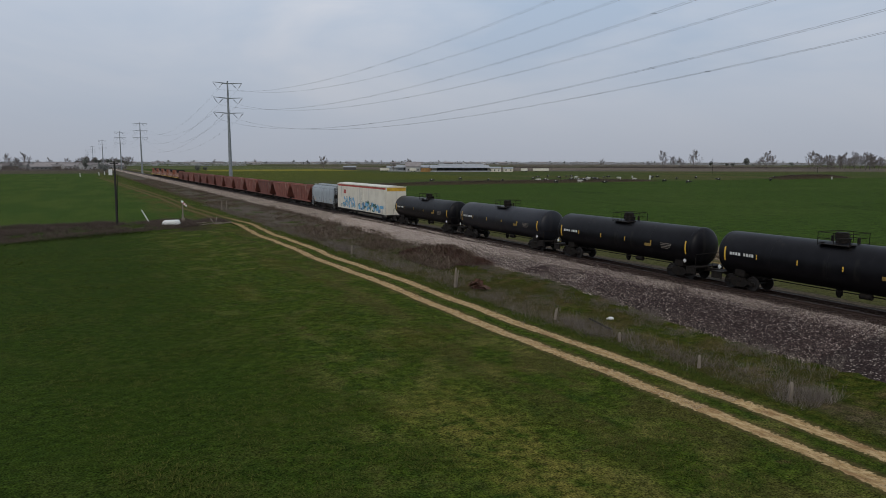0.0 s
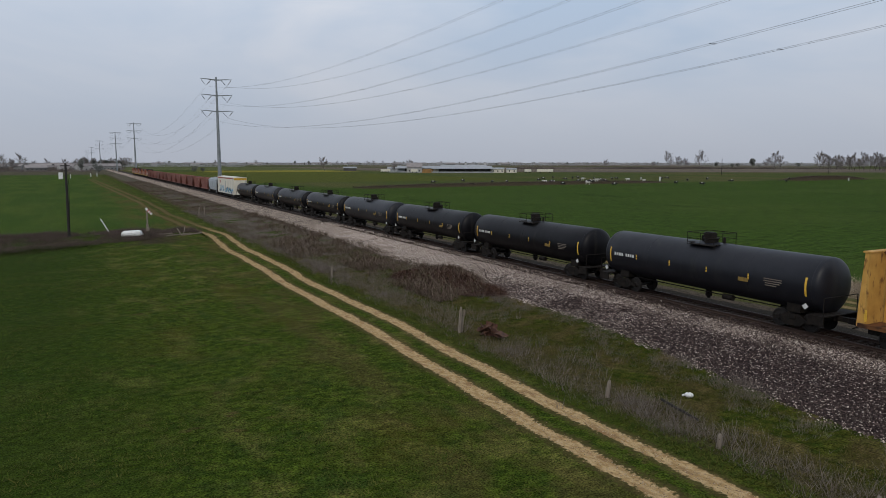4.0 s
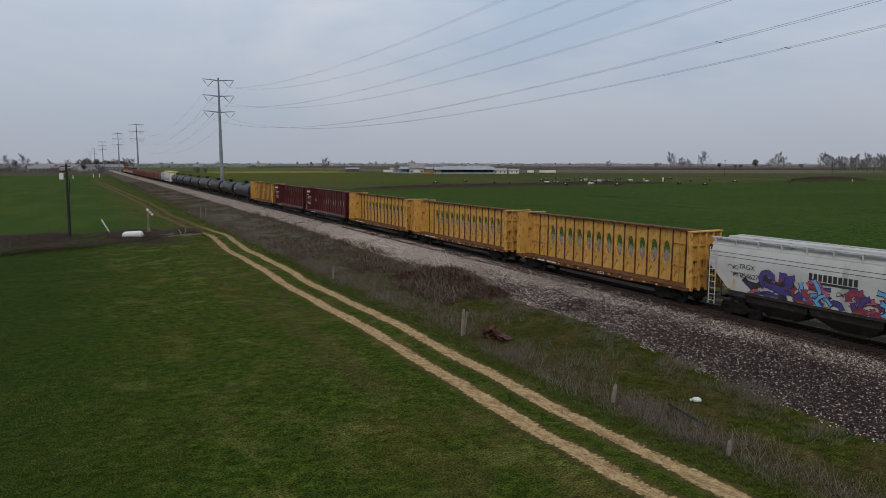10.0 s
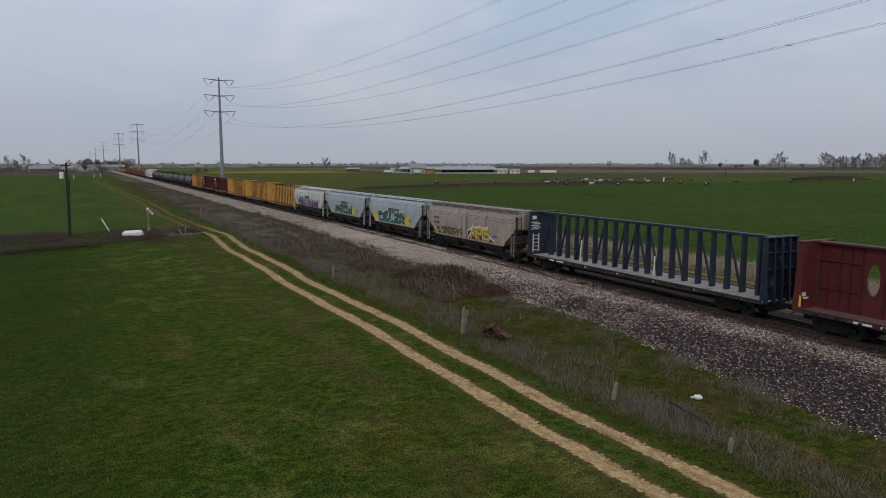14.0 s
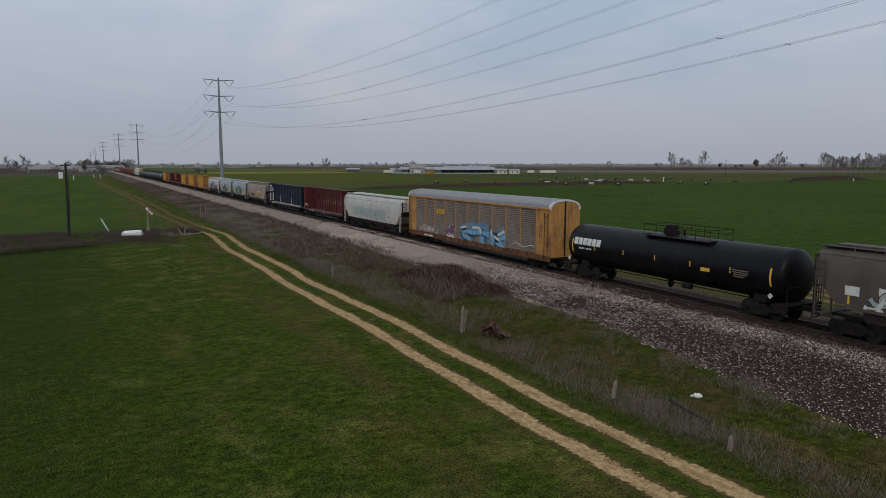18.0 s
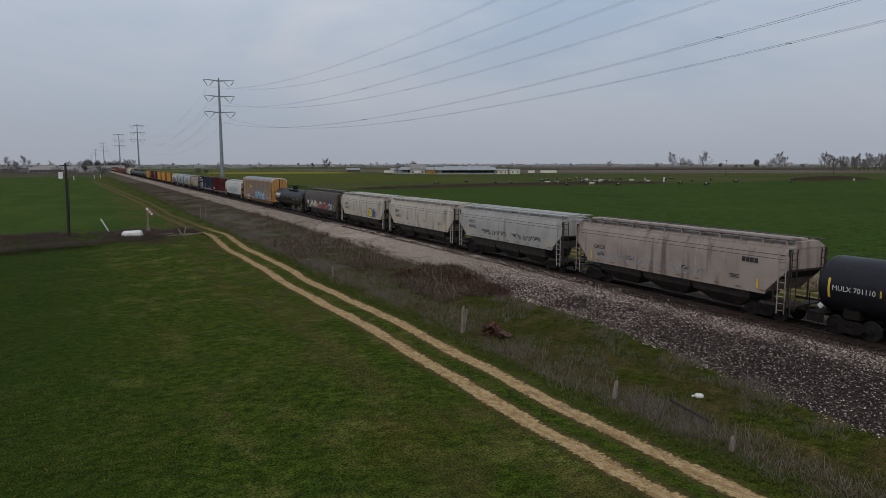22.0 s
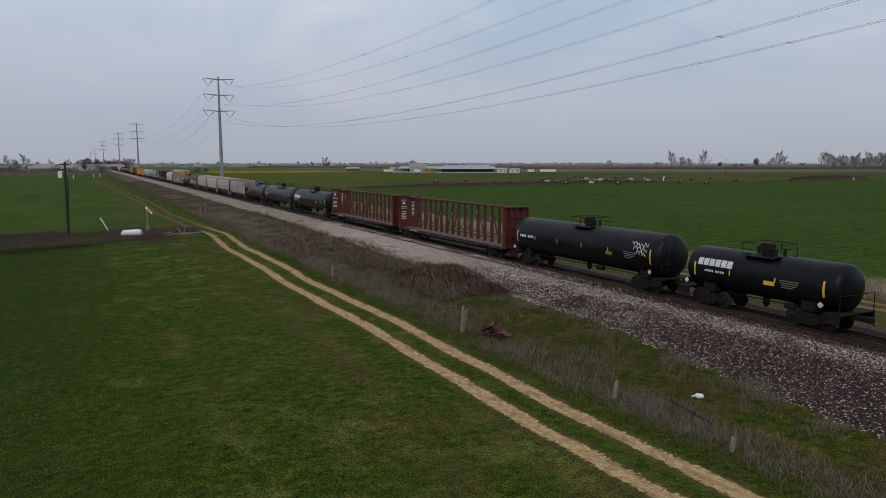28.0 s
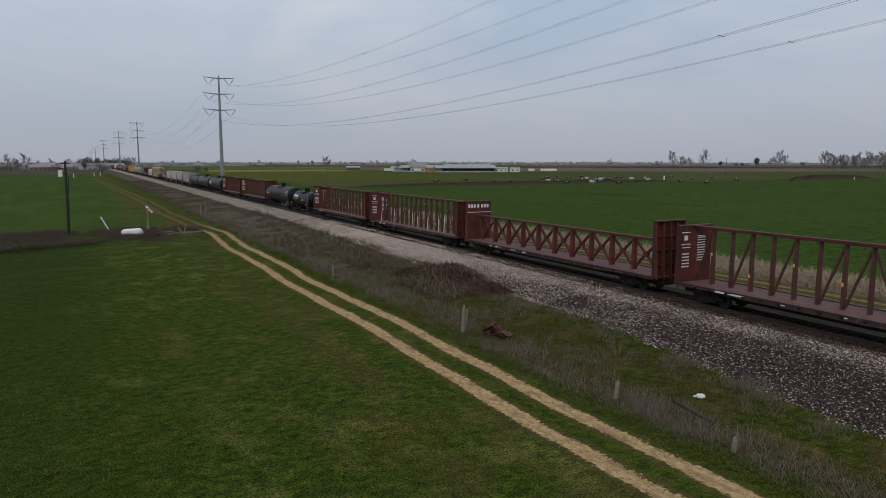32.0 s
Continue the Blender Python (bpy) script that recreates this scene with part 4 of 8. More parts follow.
# ---- tank cars ----
def tank_car(length, paint, label, radius=1.46, long_rail=False, lid=None, name_bars=None, number=None):
    car = thing("tank_car", label, "tank car", group="train")
    running_gear(car, length, length / 2 - 2.75)
    half = length / 2 - 0.85
    zc = 1.02 + radius
    n = 40
    depth = 0.55
    prof = [(-half + depth * (1 - math.cos(k / 8 * math.pi / 2)), max(0.02, radius * math.sin(k / 8 * math.pi / 2))) for k in range(9)]
    prof += [(y, radius) for y in np.linspace(-half + depth, half - depth, 8)[1:-1]]
    prof += [(-y, r) for y, r in reversed(prof[:9])]
    s = Shape()
    s.loft([[(r * math.cos(k * math.tau / n), y, zc + r * math.sin(k * math.tau / n)) for k in range(n)] for y, r in prof])
    tank = part("tank", s, paint, car, smooth=50)
    ring = Shape().loft([[((radius + q) * math.cos(k * math.tau / n), dy, zc + (radius + q) * math.sin(k * math.tau / n)) for k in range(n)] for dy, q in ((-0.03, -0.01), (-0.012, 0.007), (0.012, 0.007), (0.03, -0.01))], cap=False).mesh("seam", paint, 50)
    for y in np.linspace(-half + depth + 0.1, half - depth - 0.1, 5):  # weld seams
        part("seam", ring, None, tank, at=pose(0, y, 0))
    for d in (-1, 1):
        s = Shape()  # stub sill, saddle, end platform
        a, b = sorted((d * (half - 3.2), d * (length / 2 - 0.9)))
        s.box(-0.3, 0.3, a, b, 0.74, 1.12, 0.02)
        a, b = sorted((d * (half - 2.3), d * (half - 1.5)))
        s.box(-1.0, 1.0, a, b, 0.95, 1.45)
        a, b = sorted((d * (half - 0.75), d * (half + 0.10)))
        s.box(-1.5, 1.5, a, b, 1.04, 1.10)
        for x in (-1.42, 1.42):
            s.box(x - 0.05, x + 0.05, a, b, 0.6, 1.04)
            s.rod((x, d * (half + 0.05), 1.1), (x, d * (half + 0.05), 2.05), 0.025, 6)
        s.rod((-1.42, d * (half + 0.05), 2.05), (1.42, d * (half + 0.05), 2.05), 0.025, 6)
        part("end_platform", s, M_iron, car)
        a, b = sorted((d * (half - 1.02), d * (half - 0.90)))
        s2 = Shape()
        for i in range(9):  # tall yellow end mark follows the shell
            g0, g1 = math.pi - 0.36 + i * 0.075, math.pi - 0.36 + (i + 1) * 0.075
            s2.add([((radius + 0.008) * math.cos(g), y, zc - (radius + 0.008) * math.sin(g)) for g in (g0, g1) for y in (a, b)], [(0, 1, 3, 2)])
        part("marking", s2, M_mark, tank)
    dash = Shape().add([(-(radius + 0.008) * math.cos(g), dy, zc + (radius + 0.008) * math.sin(g)) for g in (-0.10, 0.12) for dy in (-0.042, 0.042)], [(0, 1, 3, 2)]).mesh("marking", M_mark)
    k = half - 3.5
    while k > -half + 2.6:
        part("marking", dash, None, tank, at=pose(0, k, 0))
        k -= 2.95
    # nozzle, lid, platform and rails on top
    zt = zc + radius
    s = Shape().rod((0, 0, zt - 0.15), (0, 0, zt + 0.22), 0.42, 20)
    s.rod((0, 0, zt + 0.2), (0, 0, zt + 0.26), 0.48, 20)
    nozzle = part("nozzle", s, M_iron, car, smooth=40)
    s = Shape()
    if lid:
        s.box(-0.45, 0.45, -0.45, 0.45, zt + 0.26, zt + 0.62, 0.05)
    else:
        s.rod((0, 0.1, zt + 0.26), (0, 0.1, zt + 0.55), 0.40, 16)
        s.rod((0, 0.1, zt + 0.55), (0, 0.1, zt + 0.60), 0.34, 16)
    part("lid", s, lid or M_iron, nozzle, smooth=40)
    for y in (-0.9, 0.75):
        part("valve", Shape().rod((0.1, y, zt - 0.1), (0.1, y, zt + 0.34), 0.09, 10), M_iron, nozzle, smooth=40)
    y0, y1 = (-3.9, 1.6) if long_rail else (-1.0, 1.0)
    s = Shape()
    for x in (-0.78, 0.78):
        s.box(x - 0.26, x + 0.26, y0, y1, zt - 0.14, zt - 0.11)
    for y in (y0, y1):
        s.box(-0.8, 0.8, y - 0.12, y + 0.12, zt - 0.08, zt - 0.05)
    part("platform", s, M_iron, car)
    s = Shape()
    posts = [y0 + (y1 - y0) * i / (5 if long_rail else 2) for i in range(6 if long_rail else 3)]
    for x in (-1.0, 1.0):
        for y in posts:
            s.rod((x, y, zt - 0.2), (x, y, zt + 0.60), 0.02, 6)
        s.rod((x, y0, zt + 0.60), (x, y1, zt + 0.60), 0.02, 6)
        s.rod((x, y0, zt + 0.24), (x, y1, zt + 0.24), 0.018, 6)
    for y in (y0, y1):
        s.rod((-1.0, y, zt + 0.60), (1.0, y, zt + 0.60), 0.02, 6)
    part("railing", s, M_iron, car)
    s = Shape().rod((0, 0, 0.62), (0, 0, 1.25), 0.2, 14).rod((0, 0, 0.5), (0, 0, 0.66), 0.12, 10)
    part("outlet", s, M_iron, car, smooth=40)
    s = Shape()  # brake rod and air pipe below the shell
    s.rod((-0.55, -half + 2.6, 0.98), (-0.55, half - 2.6, 0.98), 0.035, 6)
    s.rod((0.5, -half + 2.4, 0.92), (0.5, half - 2.4, 0.92), 0.03, 6)
    s.rod((-0.7, -2.4, 0.95), (-0.7, -1.7, 0.95), 0.17, 12)
    part("brake_gear", s, M_iron, car, smooth=40)
    x = -radius - 0.004
    if name_bars:
        z, h, w = name_bars
        rows = [(half - 1.35 - i * w * 1.16, z - zc, w, h) for i in range(6)]
        for dy, dz, ln, ht in rows:
            s = Shape()
            g0, g1 = (dz - ht / 2) / radius, (dz + ht / 2) / radius
            g0, g1 = math.asin(max(-0.95, min(0.95, g0))), math.asin(max(-0.95, min(0.95, g1)))
            s.add([(-(radius + 0.008) * math.cos(g0 + (g1 - g0) * i / 4), dy + d * ln / 2, zc + (radius + 0.008) * math.sin(g0 + (g1 - g0) * i / 4)) for i in range(5) for d in (-1, 1)], [(2 * i, 2 * i + 1, 2 * i + 3, 2 * i + 2) for i in range(4)])
            part("name_mark", s, M_letter, tank, "blocky white maker mark")
    if number:
        words(number, 0.36, M_letter, tank, on_side(x - 0.006, half - 2.2, zc - 0.12), label="white painted reporting number")
    elif name_bars:
        bars(tank, half - 2.2, name_bars[0] - 0.5, x, [(0.42 - 0.17 * i - 0.1 * (i > 3), 0, 0.11, 0.13) for i in range(8)])
    else:
        bars(tank, half - 2.0, zc + 0.05, x, [(0.55, 0, 0.16, 0.2), (0.32, 0, 0.16, 0.2), (0.09, 0, 0.16, 0.2), (-0.14, 0, 0.16, 0.2), (-0.55, 0, 0.15, 0.2), (-0.76, 0, 0.15, 0.2), (-0.97, 0, 0.15, 0.2), (-1.18, 0, 0.15, 0.2)])
    bars(tank, -half + 2.6, zc - 0.10, x, [(0.3, 0.18, 1.1, 0.05), (0.3, 0.06, 1.1, 0.05), (0.3, -0.06, 0.9, 0.05), (0.4, -0.18, 0.7, 0.05)], M_screen)
    s = Shape().box(x - 0.004, x + 0.02, (-half * 0.43 if half > 6 else -1.0) - 0.33, (-half * 0.43 if half > 6 else -1.0) + 0.33, zc - 0.30, zc - 0.08)
    part("stencil_panel", s, M_mark if name_bars else M_gold_faded, tank)
    for y in (half - 0.62, -half + 0.9):  # hazard diamonds low on the platform
        part("placard", Shape().add([(-1.52, y, 1.32), (-1.52, y + 0.17, 1.49), (-1.52, y, 1.66), (-1.52, y - 0.17, 1.49), (-1.50, y, 1.32), (-1.50, y + 0.17, 1.49), (-1.50, y, 1.66), (-1.50, y - 0.17, 1.49)],
                                    [(0, 1, 2, 3), (7, 6, 5, 4), (0, 4, 5, 1), (1, 5, 6, 2), (2, 6, 7, 3), (3, 7, 4, 0)]), M_letter, car, "white diamond placard")
    return car


# ---- covered hoppers ----
SIDE = ((1.15, 1.50), (1.9, 1.56), (2.6, 1.585), (3.3, 1.56), (3.85, 1.47), (4.12, 1.34))


def side_x(z):
    for (z0, x0), (z1, x1) in zip(SIDE, SIDE[1:]):
        if z <= z1:
            return x0 + (x1 - x0) * (z - z0) / (z1 - z0)
    return SIDE[-1][1]


def paint_patch(parent, outline, material, name="graffiti", label="", lift=0.006):
    """A painted outline (along, up) that follows the curved hopper side."""
    v, f = [], []
    n = len(outline)
    outline = [(y, max(z, BOTTOM.get(parent.name, 0))) for y, z in outline]
    cy, cz = sum(p[0] for p in outline) / n, sum(p[1] for p in outline) / n
    rings = [outline, [((p[0] + cy) / 2, (p[1] + cz) / 2) for p in outline]]
    for r in rings:
        v += [(-side_x(z) - lift, y, z) for y, z in r]
    v.append((-side_x(cz) - lift, cy, cz))
    for k in range(n):
        j = (k + 1) % n
        f += [(k, j, n + j, n + k), (n + k, n + j, 2 * n)]
    return part(name, Shape().add(v, f), material, parent, label)


def blob(cy, cz, ry, rz, seed, spikes=0.25, n=26):
    rnd = random.Random(seed)
    ph = [rnd.uniform(0, math.tau) for _ in range(4)]
    out = []
    for k in range(n):
        a = k * math.tau / n
        q = 1 + spikes * (0.5 * math.sin(3 * a + ph[0]) + 0.4 * math.sin(5 * a + ph[1]) + 0.35 * math.sin(8 * a + ph[2]))
        out.append((cy + ry * q * math.cos(a), cz + rz * q * math.sin(a)))
    return out


def stroke(parent, pts, width, material, lift=0.014, name="graffiti", skin=None):
    """A painted stroke on the hopper side, or on another skin."""
    skin = skin or side_x
    v, f = [], []
    for i, (y, z) in enumerate(pts):
        a, b = pts[max(0, i - 1)], pts[min(len(pts) - 1, i + 1)]
        dy, dz = b[0] - a[0], b[1] - a[1]
        q = math.hypot(dy, dz) or 1
        for d in (-1, 1):
            yy, zz = y - d * dz / q * width / 2, max(BOTTOM.get(parent.name, 0), z + d * dy / q * width / 2)
            v.append((-skin(zz) - lift, yy, zz))
        if i:
            k = 2 * i
            f.append((k - 2, k - 1, k + 1, k))
    return part(name, Shape().add(v, f), material, parent)


GLYPHS = {
    "A": (((-0.8, -1.0), (-0.35, 0.1), (0.0, 1.0), (0.4, 0.1), (0.85, -1.05)), ((-0.5, -0.35), (0.1, -0.2), (0.6, -0.35))),
    "D": (((-0.6, -1.0), (-0.7, 0.0), (-0.75, 1.05)), ((-0.95, 0.85), (0.1, 0.95), (0.75, 0.35), (0.65, -0.45), (0.0, -0.95), (-0.85, -0.85))),
    "E": (((0.8, 1.0), (0.1, 0.8), (-0.6, 0.9), (-0.55, 0.0), (-0.65, -0.9), (0.1, -0.8), (0.9, -1.05)), ((-0.5, 0.02), (0.1, 0.1), (0.6, -0.05))),
    "L": (((-0.45, 1.1), (-0.55, 0.2), (-0.5, -0.8), (0.2, -0.75), (0.9, -1.0)),),
    "M": (((-0.95, -1.05), (-0.75, 0.0), (-0.6, 1.0), (-0.25, 0.2), (0.0, -0.4), (0.3, 0.25), (0.65, 1.05), (0.75, 0.0), (0.95, -1.0)),),
    "O": (((0.0, 0.95), (-0.65, 0.6), (-0.8, -0.1), (-0.45, -0.85), (0.15, -0.95), (0.7, -0.5), (0.75, 0.3), (0.4, 0.85), (-0.1, 0.95)),),
    "P": (((-0.6, -1.1), (-0.5, 0.0), (-0.6, 0.9), (0.25, 0.95), (0.7, 0.5), (0.45, 0.0), (-0.45, -0.1)),),
    "R": (((-0.7, -1.1), (-0.6, 0.0), (-0.65, 0.95), (0.2, 0.9), (0.65, 0.45), (0.3, 0.0), (-0.4, -0.05)), ((-0.1, -0.05), (0.35, -0.5), (0.95, -1.1))),
    "S": (((0.75, 0.85), (0.1, 1.0), (-0.6, 0.65), (-0.4, 0.15), (0.3, -0.1), (0.6, -0.55), (0.0, -0.95), (-0.85, -0.8)),),
    "K": (((-0.6, 1.05), (-0.55, 0.0), (-0.65, -1.05)), ((0.8, 1.05), (0.1, 0.3), (-0.4, 0.05)), ((-0.3, 0.1), (0.3, -0.4), (0.85, -1.05))),
    "T": (((-0.9, 0.85), (0.0, 0.95), (0.9, 0.85)), ((0.0, 0.8), (0.05, 0.0), (-0.05, -1.05))),
    "W": (((-0.95, 1.05), (-0.75, 0.0), (-0.5, -0.95), (-0.2, -0.2), (0.0, 0.45), (0.3, -0.2), (0.55, -1.0), (0.75, 0.1), (1.0, 1.1)),),
}


def bold_stroke(parent, pts, width, material, lift, grow=0.0, skin=side_x):
    """A brush stroke that swells and thins along its way and flares at its ends."""
    fine = []
    for (y0, z0), (y1, z1) in zip(pts, pts[1:]):
        fine += [(y0 + (y1 - y0) * q / 3, z0 + (z1 - z0) * q / 3) for q in range(3)]
    fine.append(pts[-1])
    v, f, n = [], [], len(fine)
    for i, (y, z) in enumerate(fine):
        a, b = fine[max(0, i - 1)], fine[min(n - 1, i + 1)]
        dy, dz = b[0] - a[0], b[1] - a[1]
        q = math.hypot(dy, dz) or 1
        t = i / (n - 1)
        w = width * (1.0 + 0.35 * (2 * t - 1) ** 4 - 0.18 * math.sin(t * 9.0)) + grow
        for d in (-1, 1):
            zz = max(BOTTOM.get(parent.name, 1.16), z + d * dy / q * w / 2)
            v.append((-skin(zz) - lift, y - d * dz / q * w / 2, zz))
        if i:
            f.append((2 * i - 2, 2 * i - 1, 2 * i + 1, 2 * i))
    return part("graffiti", Shape().add(v, f), material, parent)


def spray_piece(car, text, y0, y1, z0, z1, fill, shade, edge, halo, seed, shine=None, thick=0.30, skin=side_x):
    """Interlocked spray-painted letters: pale halo, dark edge, fill with a second tone and bright flecks."""
    rnd = random.Random(seed)
    w = (y0 - y1) / len(text)
    zc, h = (z0 + z1) / 2, (z1 - z0) / 2
    for i, ch in enumerate(text):
        cy, up, tilt = y0 - w * (i + 0.5), rnd.uniform(-0.10, 0.12) * h, rnd.uniform(-0.18, 0.18)
        lines = [[(cy - (px + tilt * pz) * w * 0.56, zc + up + pz * h * 0.80) for px, pz in line] for line in GLYPHS[ch]]
        wide = w * thick
        for line in lines:
            bold_stroke(car, line, wide, halo, 0.010 + 0.0003 * i, 0.26, skin)
            bold_stroke(car, [(a - 0.05, b - 0.05) for a, b in line], wide, edge, 0.014 + 0.0003 * i, 0.13, skin)
        for line in lines:
            bold_stroke(car, line, wide, fill, 0.018 + 0.0003 * i, 0.0, skin)
            bold_stroke(car, [(a, b - 0.22 * wide) for a, b in line], wide * 0.35, shade, 0.021 + 0.0003 * i, 0.0, skin)
            if shine:
                k = rnd.randrange(max(1, len(line) - 2))
                stroke(car, [(a + 0.18 * wide, b + 0.2 * wide) for a, b in line[k:k + 2]], wide * 0.22, shine, 0.025, skin=skin)
                c = line[rnd.randrange(len(line))]
                stroke(car, [(c[0] - 0.1, c[1] - 0.1), (c[0] + 0.02, c[1] + 0.12)], 0.07, shine, 0.026, skin=skin)


def spray_clump(car, y0, y1, z0, z1, colours, count, seed, wide=0.22, skin=side_x):
    """Dense interlocked hooks and shards of spray paint in several colours."""
    rnd = random.Random(seed)
    for i in range(count):
        t = (i + 0.5) / count
        cy = y0 + (y1 - y0) * ((t * 7.0) % 1.0 * 0.92 + 0.04)
        env = 0.55 + 0.45 * math.sin(math.pi * (cy - y0) / (y1 - y0))
        cz = z0 + (z1 - z0) * env * rnd.uniform(0.12, 0.92)
        a, turn = rnd.uniform(0, math.tau), rnd.uniform(-1.1, 1.1)
        pts, p = [], (cy, cz)
        for k in range(rnd.choice((3, 4, 5))):
            pts.append((p[0], min(z1, max(z0, p[1]))))
            p = (p[0] + 0.34 * math.cos(a), p[1] + 0.28 * math.sin(a))
            a += turn
        w = wide * rnd.uniform(0.5, 1.2)
        bold_stroke(car, pts, w, M_black if i % 2 else colours[0], 0.008 + 0.0004 * i, 0.09, skin)
        bold_stroke(car, pts, w, colours[i % len(colours)], 0.0082 + 0.0004 * i, 0.0, skin)


def scrawl(parent, y, z, length, tall, width, material, skin, seed, lift=0.014):
    """A looping handwritten tag that spells nothing."""
    rnd = random.Random(seed)
    n = max(36, int(length * 48))
    a, b = rnd.uniform(0, 6), rnd.uniform(0.30, 0.45)
    pts = [(y - length * (i / n) + 0.22 * tall * math.cos(b * i + a), z + tall / 2 * (math.sin(b * 1.07 * i + a) * 0.7 + 0.3 * math.sin(0.12 * i))) for i in range(n)]
    return stroke(parent, pts, width, material, lift, skin=skin)


def hopper_car(length, paint, label, bays=3, roof_paint=None, sill_paint=None, hatch_posts=False, sill=1.40, cut=1.5):
    car = thing("hopper_car", label, "hopper car", group="train")
    running_gear(car, length, length / 2 - 2.55)
    half = length / 2 - 0.68
    BOTTOM[car.name] = sill + 0.05
    roof_paint, sill_paint = roof_paint or paint, sill_paint or paint
    rings = []
    for z, x in ((sill, side_x(sill)), (3.0, side_x(3.0))) + SIDE[3:]:
        hl = half - 0.1 - max(0.0, (3.0 - z) / (3.0 - sill)) * cut
        rings.append([(-x, -hl, z), (x, -hl, z), (x, hl, z), (-x, hl, z)])
    body = part("body", Shape().loft(rings), paint, car, smooth=35)
    hl = half - 0.1
    s = Shape()
    s.loft([[(-1.36, -hl - 0.03, 4.10), (1.36, -hl - 0.03, 4.10), (1.36, hl + 0.03, 4.10), (-1.36, hl + 0.03, 4.10)],
            [(-1.36, -hl - 0.03, 4.16), (1.36, -hl - 0.03, 4.16), (1.36, hl + 0.03, 4.16), (-1.36, hl + 0.03, 4.16)],
            [(-0.85, -hl, 4.46), (0.85, -hl, 4.46), (0.85, hl, 4.46), (-0.85, hl, 4.46)]])
    part("roof", s, roof_paint, car)
    s = Shape().box(-0.36, 0.36, -hl + 0.3, hl - 0.3, 4.465, 4.60, 0.02)
    part("hatch", s, roof_paint, car)
    for d in (-1, 1):
        top, out = (4.56, 1.36) if hatch_posts else (4.53, 1.10)
        s = Shape().box(*sorted((d * (out - 0.42), d * out)), -hl - 0.15, hl + 0.15, top - 0.03, top)
        part("running_board", s, M_grime if paint in (M_tan, M_brown) else M_grating, car)
        m = Shape().box(d * (out - 0.03) - 0.025, d * (out - 0.03) + 0.025, -0.035, 0.035, 4.14, top - 0.03)
        m = m.box(*sorted((d * 0.6, d * (out - 0.06))), -0.02, 0.02, top - 0.08, top - 0.03).mesh("board_support", roof_paint)
        k = -hl + 0.3
        while k <= hl:
            part("board_support", m, None, car, at=pose(0, k, 0))
            k += 1.45
        a, b = sorted((d * 1.47, d * 1.545))
        rim = half - cut - 0.05
        s = Shape().prism([(-rim - 0.1, sill + 0.04), (rim + 0.1, sill + 0.04), (rim, sill - 0.10), (-rim, sill - 0.10)], "x", a, b)
        part("side_sill", s, sill_paint, car)
        for e in (-1, 1):
            s = Shape().box(a, b, *sorted((e * (half - 1.7), e * half)), 1.0, 1.14)
            part("end_sill", s, M_grime, car)
        # black-brown sheet laid just outside the body's sloping end
        q = Shape().add([(-1.44, d * (half - 0.11 - cut), sill + 0.01), (1.44, d * (half - 0.11 - cut), sill + 0.01), (1.5, d * (half - 0.085), 3.0), (-1.5, d * (half - 0.085), 3.0), (-1.44, d * (half - 0.30 - cut), sill + 0.01), (1.44, d * (half - 0.30 - cut), sill + 0.01)], [(0, 1, 2, 3), (0, 1, 5, 4)])
        part("slope_sheet", q, M_grime, car)
        s = Shape()  # end: centre sill, platform, corner posts
        s.box(-0.32, 0.32, *sorted((d * (half - 2.8), d * half)), 0.78, 1.05)
        s.box(-1.5, 1.5, *sorted((d * (half - 0.5), d * half)), 1.0, 1.08)
        for x in (-1.45, 1.45):
            s.box(x - 0.045, x + 0.045, *sorted((d * (half - 0.16), d * (half - 0.06))), 1.05, 4.1)
            s.box(x - 0.04, x + 0.04, *sorted((d * (half - 1.0), d * (half - 0.93))), 1.1, 2.2)
        s.box(-1.45, 1.45, *sorted((d * (half - 0.14), d * (half - 0.08))), 2.9, 3.0)
        part("end_frame", s, M_grime, car)
        for xs in (-1.0, 1.0):
            a, b = (-1.42, -1.0) if xs < 0 else (1.0, 1.42)
            ladder(car, d * (half + 0.02), a, b, 0.75, 4.1, 9, M_grime, across="x")
        ladder(car, -1.6, d * (half - 0.62), d * (half - 0.18), 0.62, 4.0, 9, paint)
    s = Shape()
    n = bays
    bl = (2 * half - 5.0) / n
    for i in range(n):
        y = -half + 2.5 + bl * (i + 0.5)
        s.loft([[(-1.42, y - bl / 2, sill), (1.42, y - bl / 2, sill), (1.42, y + bl / 2, sill), (-1.42, y + bl / 2, sill)],
                [(-1.25, y - bl * 0.47, 1.05), (1.25, y - bl * 0.47, 1.05), (1.25, y + bl * 0.47, 1.05), (-1.25, y + bl * 0.47, 1.05)],
                [(-0.6, y - bl * 0.24, 0.42), (0.6, y - bl * 0.24, 0.42), (0.6, y + bl * 0.24, 0.42), (-0.6, y + bl * 0.24, 0.42)]])
        s.box(-0.75, 0.75, y - bl * 0.18, y + bl * 0.18, 0.33, 0.42)
    part("discharge_bay", s, M_grime, car)
    dashes = Shape()
    k = -half + 1.6
    while k < half - 1.5:  # reflective dashes low on the side
        z = sill + 0.09
        dashes.add([(-side_x(z + dz) - 0.05, k + dy, z + dz) for dz in (-0.03, 0.03) for dy in (-0.2, 0.2)], [(0, 1, 3, 2)])
        k += 1.5
    part("marking", dashes, M_gold_faded, body)
